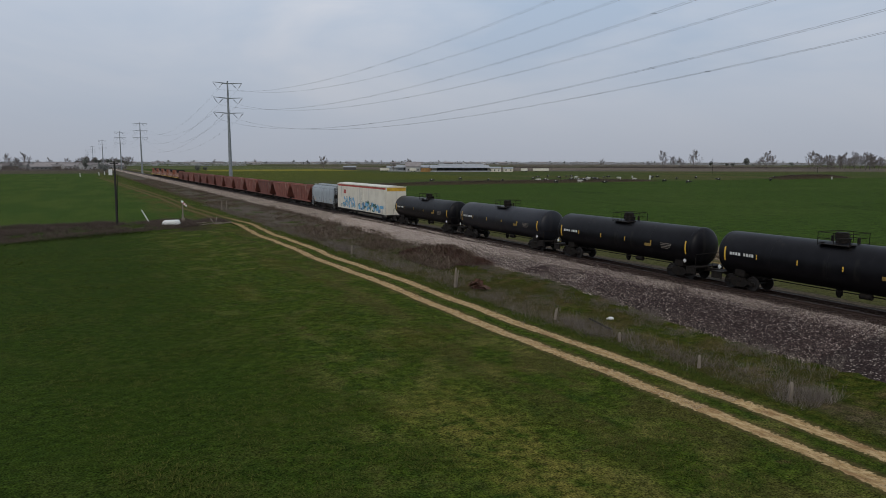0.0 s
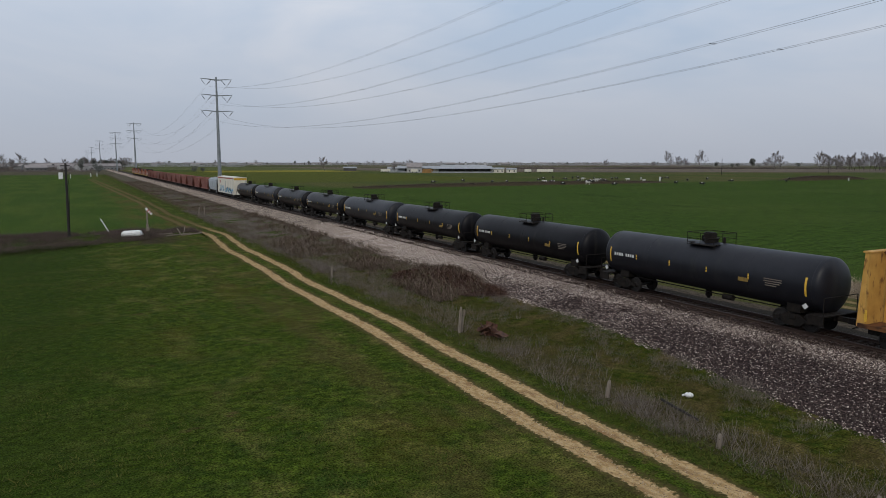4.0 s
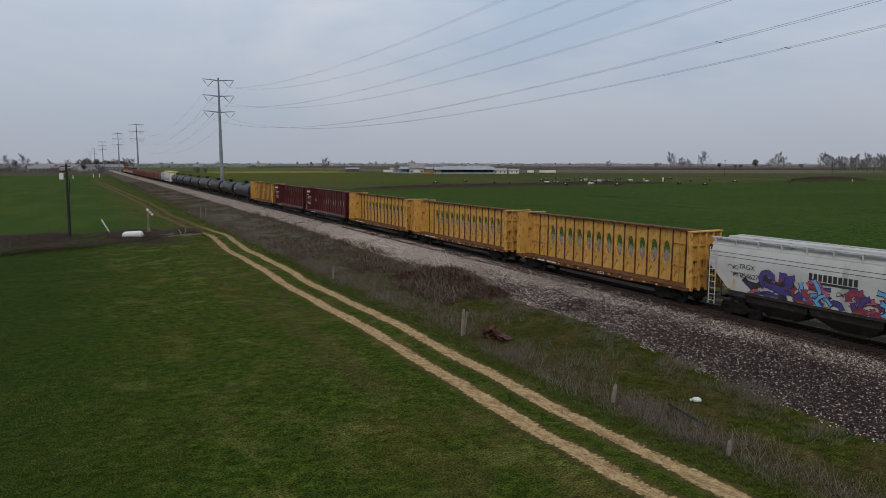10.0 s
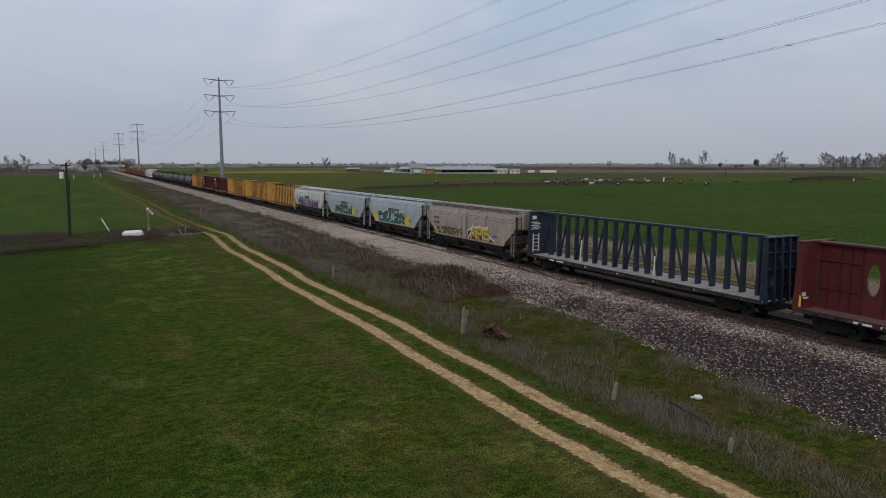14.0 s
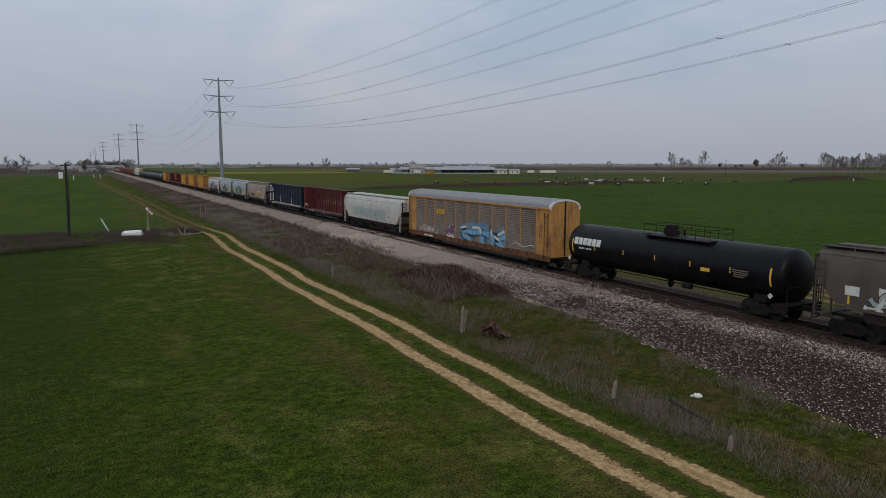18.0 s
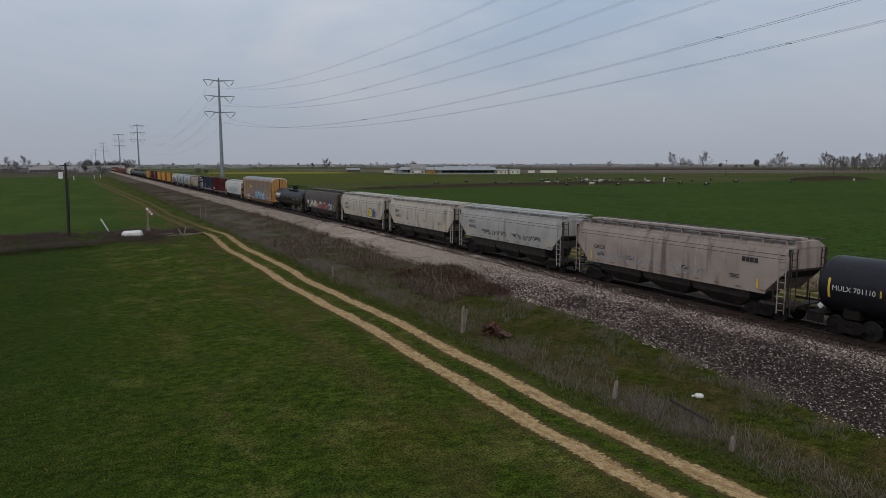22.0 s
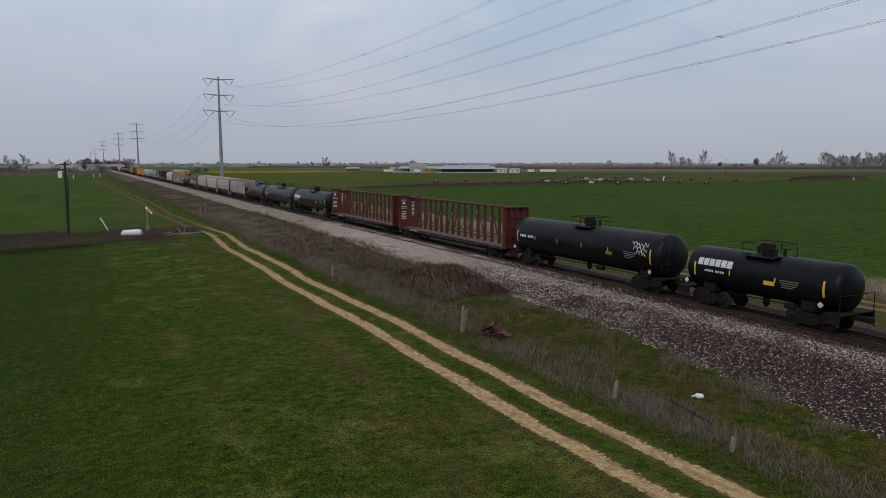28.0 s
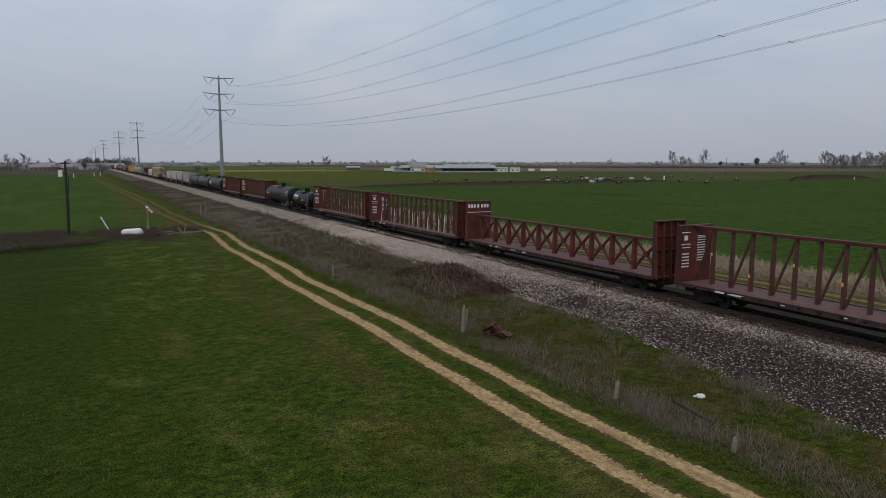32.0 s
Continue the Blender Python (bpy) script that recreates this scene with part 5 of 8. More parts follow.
    for y in (hl * 0.28, -hl * 0.30):  # weld lines between side sheets
        q = Shape()
        zs = (sill + 0.08, 1.9, 2.6, 3.3, 3.85, 4.08)
        q.add([(-side_x(z) - 0.003, y + dy, z) for z in zs for dy in (-0.012, 0.012)], [(2 * i, 2 * i + 1, 2 * i + 3, 2 * i + 2) for i in range(len(zs) - 1)])
        part("seam", q, M_gold_faded if paint is M_brown else M_grating, body)
    for y, w in ((-hl * 0.62, 0.7), (-hl * 0.2, 0.5), (hl * 0.35, 0.6)):  # small stencilled data too fine to read
        bars(body, y, sill + 0.62, -side_x(sill + 0.6) - 0.008, [(0, 0.10, w, 0.035), (0, 0.02, w * 0.8, 0.03), (0, -0.06, w, 0.03)], M_black if paint is not M_brown else M_letter, "stencil")
    s = Shape()
    for z in (3.74, 3.52) if hatch_posts else (3.86,):
        s.add([(-side_x(z + dz) - 0.004, y, z + dz) for dz in (-0.014, 0.014) for y in (-hl + 0.2, hl - 0.2)], [(0, 1, 3, 2)])
    part("seam", s, M_black if paint is not M_brown else M_brown, body)
    for y in (half - 1.9, -half + 1.9):
        part("marking", Shape().box(-1.585, -1.575, y - 0.05, y + 0.05, sill + 0.16, sill + 0.70), M_mark, body)
    return car


# ---- other cars ----
def auto_rack(length, label):
    car = thing("auto_rack", label, "rail car", group="train")
    running_gear(car, length, length / 2 - 3.6)
    half = length / 2 - 1.1
    s = Shape()
    s.box(-1.45, 1.45, -half, half, 0.98, 1.12)
    s.box(-0.35, 0.35, -half - 0.3, half + 0.3, 0.62, 1.0)
    part("deck", s, M_iron, car)
    for d in (-1, 1):
        a, b = sorted((d * 1.40, d * 1.52))
        part("side_sill", Shape().box(a, b, -half, half, 0.78, 1.24, 0.01), M_yellow_rust, car)
        a, b = sorted((d * 1.44, d * 1.53))
        part("top_rail", Shape().box(a, b, -half + 0.1, half - 0.1, 4.92, 5.08, 0.01), M_rack_yellow, car)
        n = 10
        pitch = (2 * half - 3.8) / n
        panel = Shape()
        k = 0
        rows = 44
        pts = []
        for i in range(rows + 1):
            z = 1.25 + (4.91 - 1.25) * i / rows
            pts.append((d * (1.42 + (0.035 if i % 2 else 0.0)), z))
        v = [(x, y, z) for x, z in pts for y in (-pitch / 2 + 0.03, pitch / 2 - 0.03)] + [(d * 1.36, y, z) for z in (1.25, 4.91) for y in (-pitch / 2 + 0.03, pitch / 2 - 0.03)]
        f = [(2 * i, 2 * i + 1, 2 * i + 3, 2 * i + 2) for i in range(rows)]
        q = 2 * rows
        f += [(q, q + 1, q + 5, q + 4), (q + 2, q + 3, q + 5, q + 4), (0, 1, q + 3, q + 2)]
        panel = Shape().add(v, f).mesh("screen_panel", M_screen)
        post = Shape().box(*sorted((d * 1.38, d * 1.485)), -0.06, 0.06, 1.2, 4.95, 0.01).mesh("post", M_rack_yellow)
        for i in range(n):
            part("screen_panel", panel, None, car, at=pose(0, -half + 1.9 + pitch * (i + 0.5), 0))
        for i in range(0, n + 1):
            part("post", post, None, car, at=pose(0, -half + 1.9 + pitch * i, 0))
    # arched corrugated roof
    arc = [(-1.50, 4.99), (-1.42, 5.30), (-1.2, 5.50), (-0.8, 5.64), (0, 5.72), (0.8, 5.64), (1.2, 5.50), (1.42, 5.30), (1.50, 4.99)]
    v, f = [], []
    ny = 110
    for j in range(ny + 1):
        y = -half + 0.05 + (2 * half - 0.1) * j / ny
        q = 0.075 if j % 2 else 0
        v += [(x, y, z + (q if abs(x) < 1.49 else 0)) for x, z in arc] + [(x * 0.98, y, z - 0.05) for x, z in reversed(arc)]
    m = 2 * len(arc)
    for j in range(ny):
        f += [(j * m + i, j * m + (i + 1) % m, (j + 1) * m + (i + 1) % m, (j + 1) * m + i) for i in range(m)]
    f += [tuple(range(m)), tuple(reversed(range(ny * m, ny * m + m)))]
    part("roof", Shape().add(v, f), M_roof, car)
    for d in (-1, 1):
        door = [(x * 0.985, z - 0.03) for x, z in arc] + [(1.46, 1.1), (-1.46, 1.1)]
        for sx in (-1, 1):
            out = [p for p in ([(max(0.012, x) if sx > 0 else min(-0.012, x), z) for x, z in door])]
            dd = part("end_door", Shape().prism(out, "y", *sorted((d * (half - 0.14), d * (half - 0.02)))), M_rack_yellow, car)
            s = Shape()
            for x in (0.35, 0.75, 1.1):
                s.box(sx * x - 0.03, sx * x + 0.03, *sorted((d * (half - 0.02), d * (half + 0.02))), 1.2, 5.2)
            part("rib", s, M_rack_yellow, dd)
            part("corner_panel", Shape().box(*sorted((sx * 1.40, sx * 1.47)), *sorted((d * (half - 1.9), d * (half - 0.15))), 1.24, 4.95), M_rack_yellow, car)
        part("trim", Shape().prism([(x * 1.01, z + 0.02) for x, z in arc] + [(x * 0.93, z - 0.10) for x, z in reversed(arc)], "y", *sorted((d * (half - 0.22), d * (half + 0.03)))), M_letter, car)
        ladder(car, -1.53, d * (half - 0.72), d * (half - 0.28), 0.8, 4.7, 7, M_yellow_rust)
        # a solid dark strip stands in for the shaded slit between the doors
        part("door_gap", Shape().box(-0.07, 0.07, *sorted((d * (half - 0.03), d * (half + 0.012))), 1.2, 5.6), M_iron, car, "dark strip in place of the shaded gap between the end doors")
        bars(car, d * (half - 1.35), 3.0, -1.472, [(0, 0.42, 0.36, 0.03), (0, 0.14, 0.36, 0.03), (0.17, 0.28, 0.03, 0.28), (-0.17, 0.28, 0.03, 0.28), (0.05, -0.15, 0.06, 0.42), (-0.15, -0.2, 0.05, 0.3), (-0.2, -0.75, 0.26, 0.04), (0.2, -0.7, 0.2, 0.04), (0.2, -0.85, 0.2, 0.04)], M_yellow_rust, "stencil")
    for k in range(3):
        part("name_mark", Shape().box(-1.475, -1.466, 6.05 - 0.62 * k, 6.55 - 0.62 * k, 3.42, 3.95), M_gold, car, "faded gold railway mark")
    bars(car, half - 5.0, 0.98, -1.524, [(0.5, 0, 0.8, 0.16), (-0.7, 0, 1.0, 0.16)])
    return car


def flat_stroke(parent, x, pts, width, material):
    """A painted stroke on a flat side."""
    v, f = [], []
    for i, (y, z) in enumerate(pts):
        a, b = pts[max(0, i - 1)], pts[min(len(pts) - 1, i + 1)]
        dy, dz = b[0] - a[0], b[1] - a[1]
        q = math.hypot(dy, dz) or 1
        v += [(x, y - d * dz / q * width / 2, z + d * dy / q * width / 2) for d in (-1, 1)]
        if i:
            k = 2 * i
            f.append((k - 2, k - 1, k + 1, k))
    return part("graffiti", Shape().add(v, f), material, parent)


def box_car(length, label):
    car = thing("box_car", label, "rail car", group="train")
    running_gear(car, length, length / 2 - 3.0)
    half = length / 2 - 1.0
    part("body", Shape().box(-1.56, 1.56, -half, half, 0.98, 4.98, 0.03), M_box_white, car)
    part("roof", Shape().prism([(-1.6, 4.98), (1.6, 4.98), (1.6, 5.08), (0, 5.24), (-1.6, 5.08)], "y", -half - 0.03, half + 0.03), M_box_white, car)
    for d in (-1, 1):
        part("stripe", Shape().box(*sorted((d * 1.561, d * 1.567)), -half + 0.4, half - 0.1, 4.66, 4.92), M_red, car)
    part("end_band", Shape().box(-1.5, 1.5, -half - 0.008, -half - 0.001, 4.45, 4.95), M_gold, car)
    part("underframe", Shape().box(-1.5, 1.5, -half, half, 0.75, 1.0).box(-0.35, 0.35, -half - 0.2, half + 0.2, 0.62, 0.8), M_iron, car)
    door = part("door", Shape().box(-1.60, -1.562, -1.5, 1.5, 1.05, 4.3, 0.01), M_box_white, car)
    part("handle", Shape().rod((-1.63, -0.6, 1.4), (-1.63, -0.6, 4.0), 0.03, 6), M_steel, door)
    part("name_mark", Shape().box(-1.567, -1.561, 6.4, 7.5, 3.45, 4.1), M_red, car, "red emblem")
    spray_clump(car, 8.6, 2.2, 1.2, 2.8, [M_sky_blue, M_green_grey, M_sky_blue], 26, 11, 0.36, lambda z: 1.566)
    spray_clump(car, 0.5, -8.6, 1.2, 2.6, [M_sky_blue, M_steel_blue, M_sky_blue, M_spray_green], 34, 21, 0.36, lambda z: 1.605)
    s = Shape()
    for x in np.linspace(-1.3, 1.3, 5):
        s.box(x - 0.05, x + 0.05, -half - 0.06, -half, 1.1, 4.2)
    part("end_rib", s, M_box_white, car)
    ladder(car, -1.62, -half + 0.1, -half + 0.55, 0.8, 4.6, 10, M_box_white)
    return car


def ore_car(length, label):
    """Short open-top hopper with sloped ends and side posts."""
    car = thing("hopper_car", label, "hopper car", group="train")
    running_gear(car, length, length / 2 - 2.2)
    half = length / 2 - 0.9
    body = part("body", Shape().loft([[(-1.5, -half + 2.0, 1.2), (1.5, -half + 2.0, 1.2), (1.5, half - 2.0, 1.2), (-1.5, half - 2.0, 1.2)],
                                      [(-1.55, -half, 3.5), (1.55, -half, 3.5), (1.55, half, 3.5), (-1.55, half, 3.5)],
                                      [(-1.55, -half, 3.95), (1.55, -half, 3.95), (1.55, half, 3.95), (-1.55, half, 3.95)],
                                      [(-1.42, -half + 0.12, 3.95), (1.42, -half + 0.12, 3.95), (1.42, half - 0.12, 3.95), (-1.42, half - 0.12, 3.95)],
                                      [(-1.35, -half + 1.6, 2.4), (1.35, -half + 1.6, 2.4), (1.35, half - 1.6, 2.4), (-1.35, half - 1.6, 2.4)]]), M_ore, car)
    part("top_chord", Shape().box(-1.62, -1.5, -half, half, 3.85, 4.02).box(1.5, 1.62, -half, half, 3.85, 4.02), M_ore, car)
    m = Shape().box(-1.59, -1.53, -0.04, 0.04, 1.3, 3.86).mesh("rib", M_ore)
    for k in np.linspace(-half + 2.1, half - 2.1, 6):
        part("rib", m, None, body, at=pose(0, k, 0))
    part("side_sill", Shape().box(-1.55, -1.42, -half, half, 1.0, 1.22).box(1.42, 1.55, -half, half, 1.0, 1.22), M_ore, car)
    s = Shape().box(-0.3, 0.3, -half, half, 0.7, 1.0)
    for y in (-2.0, 2.0):
        s.loft([[(-1.3, y - 1.6, 1.2), (1.3, y - 1.6, 1.2), (1.3, y + 1.6, 1.2), (-1.3, y + 1.6, 1.2)], [(-0.6, y - 0.5, 0.45), (0.6, y - 0.5, 0.45), (0.6, y + 0.5, 0.45), (-0.6, y + 0.5, 0.45)]])
    part("discharge_bay", s, M_iron, car)
    return car


def locomotive(length, label):
    car = thing("locomotive", label, "locomotive", group="train")
    running_gear(car, length, length / 2 - 4.4)
    half = length / 2 - 0.9
    part("frame", Shape().box(-1.5, 1.5, -half, half, 1.2, 1.6, 0.03), M_iron, car)
    part("hood", Shape().box(-0.95, 0.95, -half + 0.8, half - 5.2, 1.6, 4.2, 0.12), M_orange, car)
    part("radiator", Shape().loft([[(-0.95, -half + 1.2, 3.4), (0.95, -half + 1.2, 3.4), (0.95, -half + 6.5, 3.4), (-0.95, -half + 6.5, 3.4)], [(-1.5, -half + 1.2, 4.2), (1.5, -half + 1.2, 4.2), (1.5, -half + 6.5, 4.2), (-1.5, -half + 6.5, 4.2)], [(-1.4, -half + 1.2, 4.65), (1.4, -half + 1.2, 4.65), (1.4, -half + 6.5, 4.65), (-1.4, -half + 6.5, 4.65)]]), M_iron, car)
    cab = part("cab", Shape().box(-1.5, 1.5, half - 5.1, half - 2.5, 1.6, 4.5, 0.08), M_orange, car)
    for y in (half - 4.4, half - 3.3):
        part("window", Shape().box(-1.515, -1.502, y - 0.35, y + 0.35, 3.2, 3.9), M_pane, cab)
    part("nose", Shape().box(-1.3, 1.3, half - 2.45, half - 0.9, 1.6, 3.1, 0.15), M_orange, car)
    part("fuel_tank", Shape().box(-1.4, 1.4, -3.2, 3.2, 0.45, 1.2, 0.15), M_iron, car)
    part("stripe", Shape().box(-1.512, -1.502, -half, half, 1.25, 1.55), M_gold, car)
    s = Shape()
    k = -half + 0.3
    while k < half - 5:
        s.rod((-1.45, k, 1.6), (-1.45, k, 2.6), 0.02, 5)
        k += 2.0
    s.rod((-1.45, -half + 0.3, 2.6), (-1.45, half - 5.2, 2.6), 0.02, 5)
    part("railing", s, M_letter, car)
    part("exhaust", Shape().box(-0.4, 0.4, 0.2, 1.6, 4.2, 4.5, 0.05), M_iron, car)
    return car


# ---- the train, from its head to its tail; place: metres behind the mark that passes at 16 s ----
SPEED = 22.486


def enlist(car, start, end):
    CARS.append((car, -(start + end) / 2))


def numbered(car, text, size, y, z, material=None):
    words(text, size, material or M_black, car, on_side(-side_x(z) - 0.02, y, z), label="painted reporting marks")


def name_bar_hopper(car, y, z, w=1.9):
    n = 10
    for i in range(n):
        yy = y + w / 2 - w * (i + 0.5) / n
        s = Shape().box(-side_x(z) - 0.016, -side_x(z) - 0.012, yy - w / n * 0.36, yy + w / n * 0.36, z - 0.16, z + 0.20)
        part("name_mark", s, M_black, car, "black company mark over a bar")
    s = Shape().box(-side_x(z) - 0.016, -side_x(z) - 0.012, y - w / 2, y + w / 2, z - 0.32, z - 0.20)
    part("name_mark", s, M_black, car, "black company mark over a bar")


loco = locomotive(23.2, "orange and black diesel locomotive at the head of the train")
pitch = 23.2
lead = -475.0 - 13 * 14.6
enlist(loco, lead - pitch, lead)
for i in range(1, 5):
    enlist(copy_thing(loco, Matrix()), lead - pitch * (i + 1), lead - pitch * i)
ore = ore_car(14.6, "short oxide-red open hopper car with side ribs")
enlist(ore, -475 - 14.6, -475)
for i in range(1, 13):
    enlist(copy_thing(ore, Matrix()), -475 - 14.6 * (i + 1), -475 - 14.6 * i)
enlist(hopper_car(14.0, M_bluegrey, "short light grey covered hopper car", bays=2, cut=1.2), -475, -461.0)
enlist(box_car(23.1, "white refrigerated box car with red band and blue graffiti"), -461.0, -437.9)
t_black = tank_car(18.5, M_tank, "black tank car with yellow marks and white number")
t_grey = tank_car(18.5, M_tank_grey, "dusty blue-grey tank car with yellow marks", radius=1.5)
order = [t_black, t_grey, 0, 0, 1, 0, 0, 1]
joins = (-437.6, -418.9, -400.1, -381.5, -363.2, -345.3, -327.0, -308.4, -289.8)
for i, o in enumerate(order):
    enlist(o if i < 2 else copy_thing((t_black, t_grey)[o], Matrix()), joins[i], joins[i + 1])
y_car = opera_car(20.95, M_yellow, M_yellow_rust, "yellow centre-beam flat car with oval openings and rust")
tags = [(-0.95, 4.1, 0.5, 0.3), (-1.1, 3.6, 0.3, 0.08), (-0.8, 3.3, 0.6, 0.08), (-0.9, 3.05, 0.6, 0.07), (-0.9, 2.85, 0.5, 0.06), (-0.85, 2.5, 0.6, 0.06), (-0.9, 2.3, 0.5, 0.06), (-0.85, 2.1, 0.6, 0.06)]
m_car = opera_car(20.95, M_maroon, M_deck_red, "maroon centre-beam flat car with oval openings", tags)
for i, o in enumerate((0, 1, 1, 0, 0, 0)):
    a = -289.8 + 20.95 * i
    src = (y_car, m_car)[o]
    car = src if i in (0, 1) else copy_thing(src, Matrix())
    enlist(car, a, a + 20.95)
    if i == 2:
        scrawl(car, 8.2, 2.75, 1.1, 0.5, 0.05, M_letter, lambda z: 0.172, 5)
h1 = hopper_car(18.0, M_white, "white covered hopper car with blue and pink graffiti", hatch_posts=True, sill=1.60, sill_paint=M_grime)
spray_clump(h1, 5.0, 0.4, 1.55, 2.95, [M_spray_violet, M_spray_violet, M_spray_red, M_sky_blue, M_spray_pink, M_spray_violet, M_black], 46, 100)
spray_clump(h1, -0.2, -5.6, 1.55, 2.85, [M_spray_violet, M_spray_pink, M_spray_red, M_spray_violet, M_spray_red, M_sky_blue], 46, 107)
for k, (py, pz) in enumerate(((6.6, 3.0), (6.5, 2.6), (0.3, 2.45), (-5.2, 2.55), (-5.9, 2.6), (-7.2, 2.5), (-7.2, 2.15))):
    stroke(h1, [(py + 0.28 * math.cos(q * 0.9 + k) - 0.05 * q, pz + 0.13 * math.sin(q * 1.7 + k)) for q in range(9)], 0.04, M_black)
numbered(h1, "TRGX", 0.4, 5.6, 2.95)
numbered(h1, "854627", 0.4, 5.4, 2.45)
name_bar_hopper(h1, 0.6, 3.1, 2.6)
enlist(h1, -164.2, -146.2)
h2 = hopper_car(17.3, M_bluegrey, "light blue-grey covered hopper car with dark green graffiti", cut=1.9, sill=1.55)
for k in range(3):
    paint_patch(h2, blob(-2.9 - 0.3 * k, 1.75 + 0.15 * k, 0.55, 0.55, 300 + k, 0.95), M_spray_yellow, lift=0.005 + 0.0005 * k)
    paint_patch(h2, blob(4.0 - 0.25 * k, 1.75 + 0.15 * k, 0.45, 0.55, 310 + k, 0.95), M_spray_yellow, lift=0.005 + 0.0005 * k)
spray_piece(h2, "MEOW", 3.9, -2.9, 1.50, 2.9, M_spray_green, M_black, M_black, M_letter, 41, M_letter, 0.24)
name_bar_hopper(h2, 0.2, 3.1, 2.9)
enlist(h2, -146.2, -128.9)
h3 = hopper_car(17.0, M_bluegrey, "light blue-grey covered hopper car with green letter graffiti", cut=1.9, sill=1.55)
for k in range(3):
    paint_patch(h3, blob(5.3 - 0.35 * k, 1.8 + 0.12 * k, 0.65, 0.55, 330 + k, 0.95), M_spray_yellow, lift=0.005 + 0.0005 * k)
    paint_patch(h3, blob(-3.3 - 0.35 * k, 1.75 + 0.12 * k, 0.7, 0.55, 340 + k, 0.95), M_spray_yellow, lift=0.005 + 0.0005 * k)
spray_piece(h3, "DSLER", 4.5, -3.3, 1.50, 2.85, M_spray_green, M_green_deep, M_black, M_letter, 43, M_letter, 0.30)
name_bar_hopper(h3, -0.1, 3.12, 3.2)
enlist(h3, -128.9, -111.9)
h4 = hopper_car(18.4, M_tan, "dusty pinkish tan covered hopper car with yellow APE graffiti", cut=1.9, hatch_posts=True, sill=1.48)
spray_clump(h4, 6.3, 0.6, 1.45, 2.2, [M_brown, M_spray_yellow, M_brown, M_gold_faded], 34, 190, 0.17)
paint_patch(h4, [(-0.3, 1.25), (-0.1, 2.3), (-1.4, 2.75), (-3.6, 2.6), (-4.6, 1.9), (-5.4, 1.22)], M_letter, lift=0.006)
paint_patch(h4, [(-0.4, 1.22), (-0.25, 2.2), (-1.5, 2.62), (-3.5, 2.48), (-4.4, 1.8), (-5.1, 1.22)], M_black, lift=0.010)
spray_piece(h4, "APE", -0.7, -4.2, 1.48, 2.72, M_spray_yellow, M_gold_faded, M_black, M_letter, 47, None, 0.30)
numbered(h4, "NDYX", 0.42, 6.3, 2.95)
numbered(h4, "840443", 0.42, 6.2, 2.45)
enlist(h4, -111.9, -93.5)
navy_marks = [(-0.95, 4.2, 0.4, 0.3)] + [(-0.9 + 0.2 * (i % 2), 3.8 - 0.14 * i, 0.8, 0.07) for i in range(5)] + [(-1.05, 2.1, 0.12, 1.5), (-0.5, 2.1, 0.12, 1.5)] + [(-0.78, 1.5 + 0.3 * i, 0.5, 0.06) for i in range(5)]
enlist(truss_car(24.5, M_navy, M_deck_grey, "navy blue open centre-beam flat car with grey deck", navy_marks, posts=20, heavy=True, straps=(15, 8)), -93.5, -69.0)
enlist(opera_car(20.7, M_maroon, M_deck_red, "dark red centre-beam flat car with oval openings", [(-1.1, 1.9, 0.3, 0.2), (-0.9, 1.7, 0.4, 0.1)]), -69.0, -48.3)
hw = hopper_car(21.1, M_white, "white covered hopper car with pale sage side panel", bays=4, cut=1.6, sill=1.5)
paint_patch(hw, [(6.6, 2.8), (6.0, 1.75), (-5.0, 1.6), (-5.0, 2.9)], M_green_grey, name="panel_paint")
enlist(hw, -48.3, -27.2)
ar = auto_rack(28.9, "tall yellow and grey auto rack car with blue graffiti")
spray_clump(ar, 4.3, 2.2, 1.25, 2.4, [M_spray_purple, M_letter, M_spray_purple], 14, 31, 0.15, lambda z: 1.462)
spray_piece(ar, "STK", 1.5, -7.0, 1.05, 2.55, M_steel_blue, M_sky_blue, M_black, M_steel_blue, 51, M_letter, 0.36, lambda z: 1.462)
for k in range(3):
    scrawl(ar, 10.4 - 0.9 * k, 1.55 + 0.25 * (k % 2), 2.6, 0.55, 0.06, M_letter, lambda z: 1.462, 61 + k)
flat_stroke(ar, -1.475, [(-8.0 - 0.4 * q, 1.75 + 0.12 * math.sin(q * 1.1)) for q in range(9)], 0.06, M_letter)
enlist(ar, -27.2, 1.7)
tp = tank_car(20.6, M_tank, "long black tank car with white maker mark", radius=1.5, long_rail=True, name_bars=(2.88, 0.50, 0.43))
enlist(tp, 1.7, 22.3)
hb = hopper_car(18.0, M_brown, "grimy brown covered hopper car with red and silver graffiti", hatch_posts=False, cut=1.2, sill=1.68)
spray_clump(hb, 5.0, 1.6, 1.75, 2.7, [M_letter, M_green_grey, M_letter, M_spray_yellow, M_grating], 26, 220, 0.2)
spray_clump(hb, 1.0, -4.6, 1.72, 2.6, [M_spray_red, M_spray_pink, M_spray_red, M_letter, M_spray_red], 44, 240, 0.22)
paint_patch(hb, blob(-5.1, 1.95, 0.6, 0.5, 3, 0.9), M_sky_blue, lift=0.006)
part("panel_paint", Shape().box(-1.63, -1.60, 5.9, 6.6, 2.3, 2.75), M_letter, hb)
enlist(hb, 22.3, 40.3)
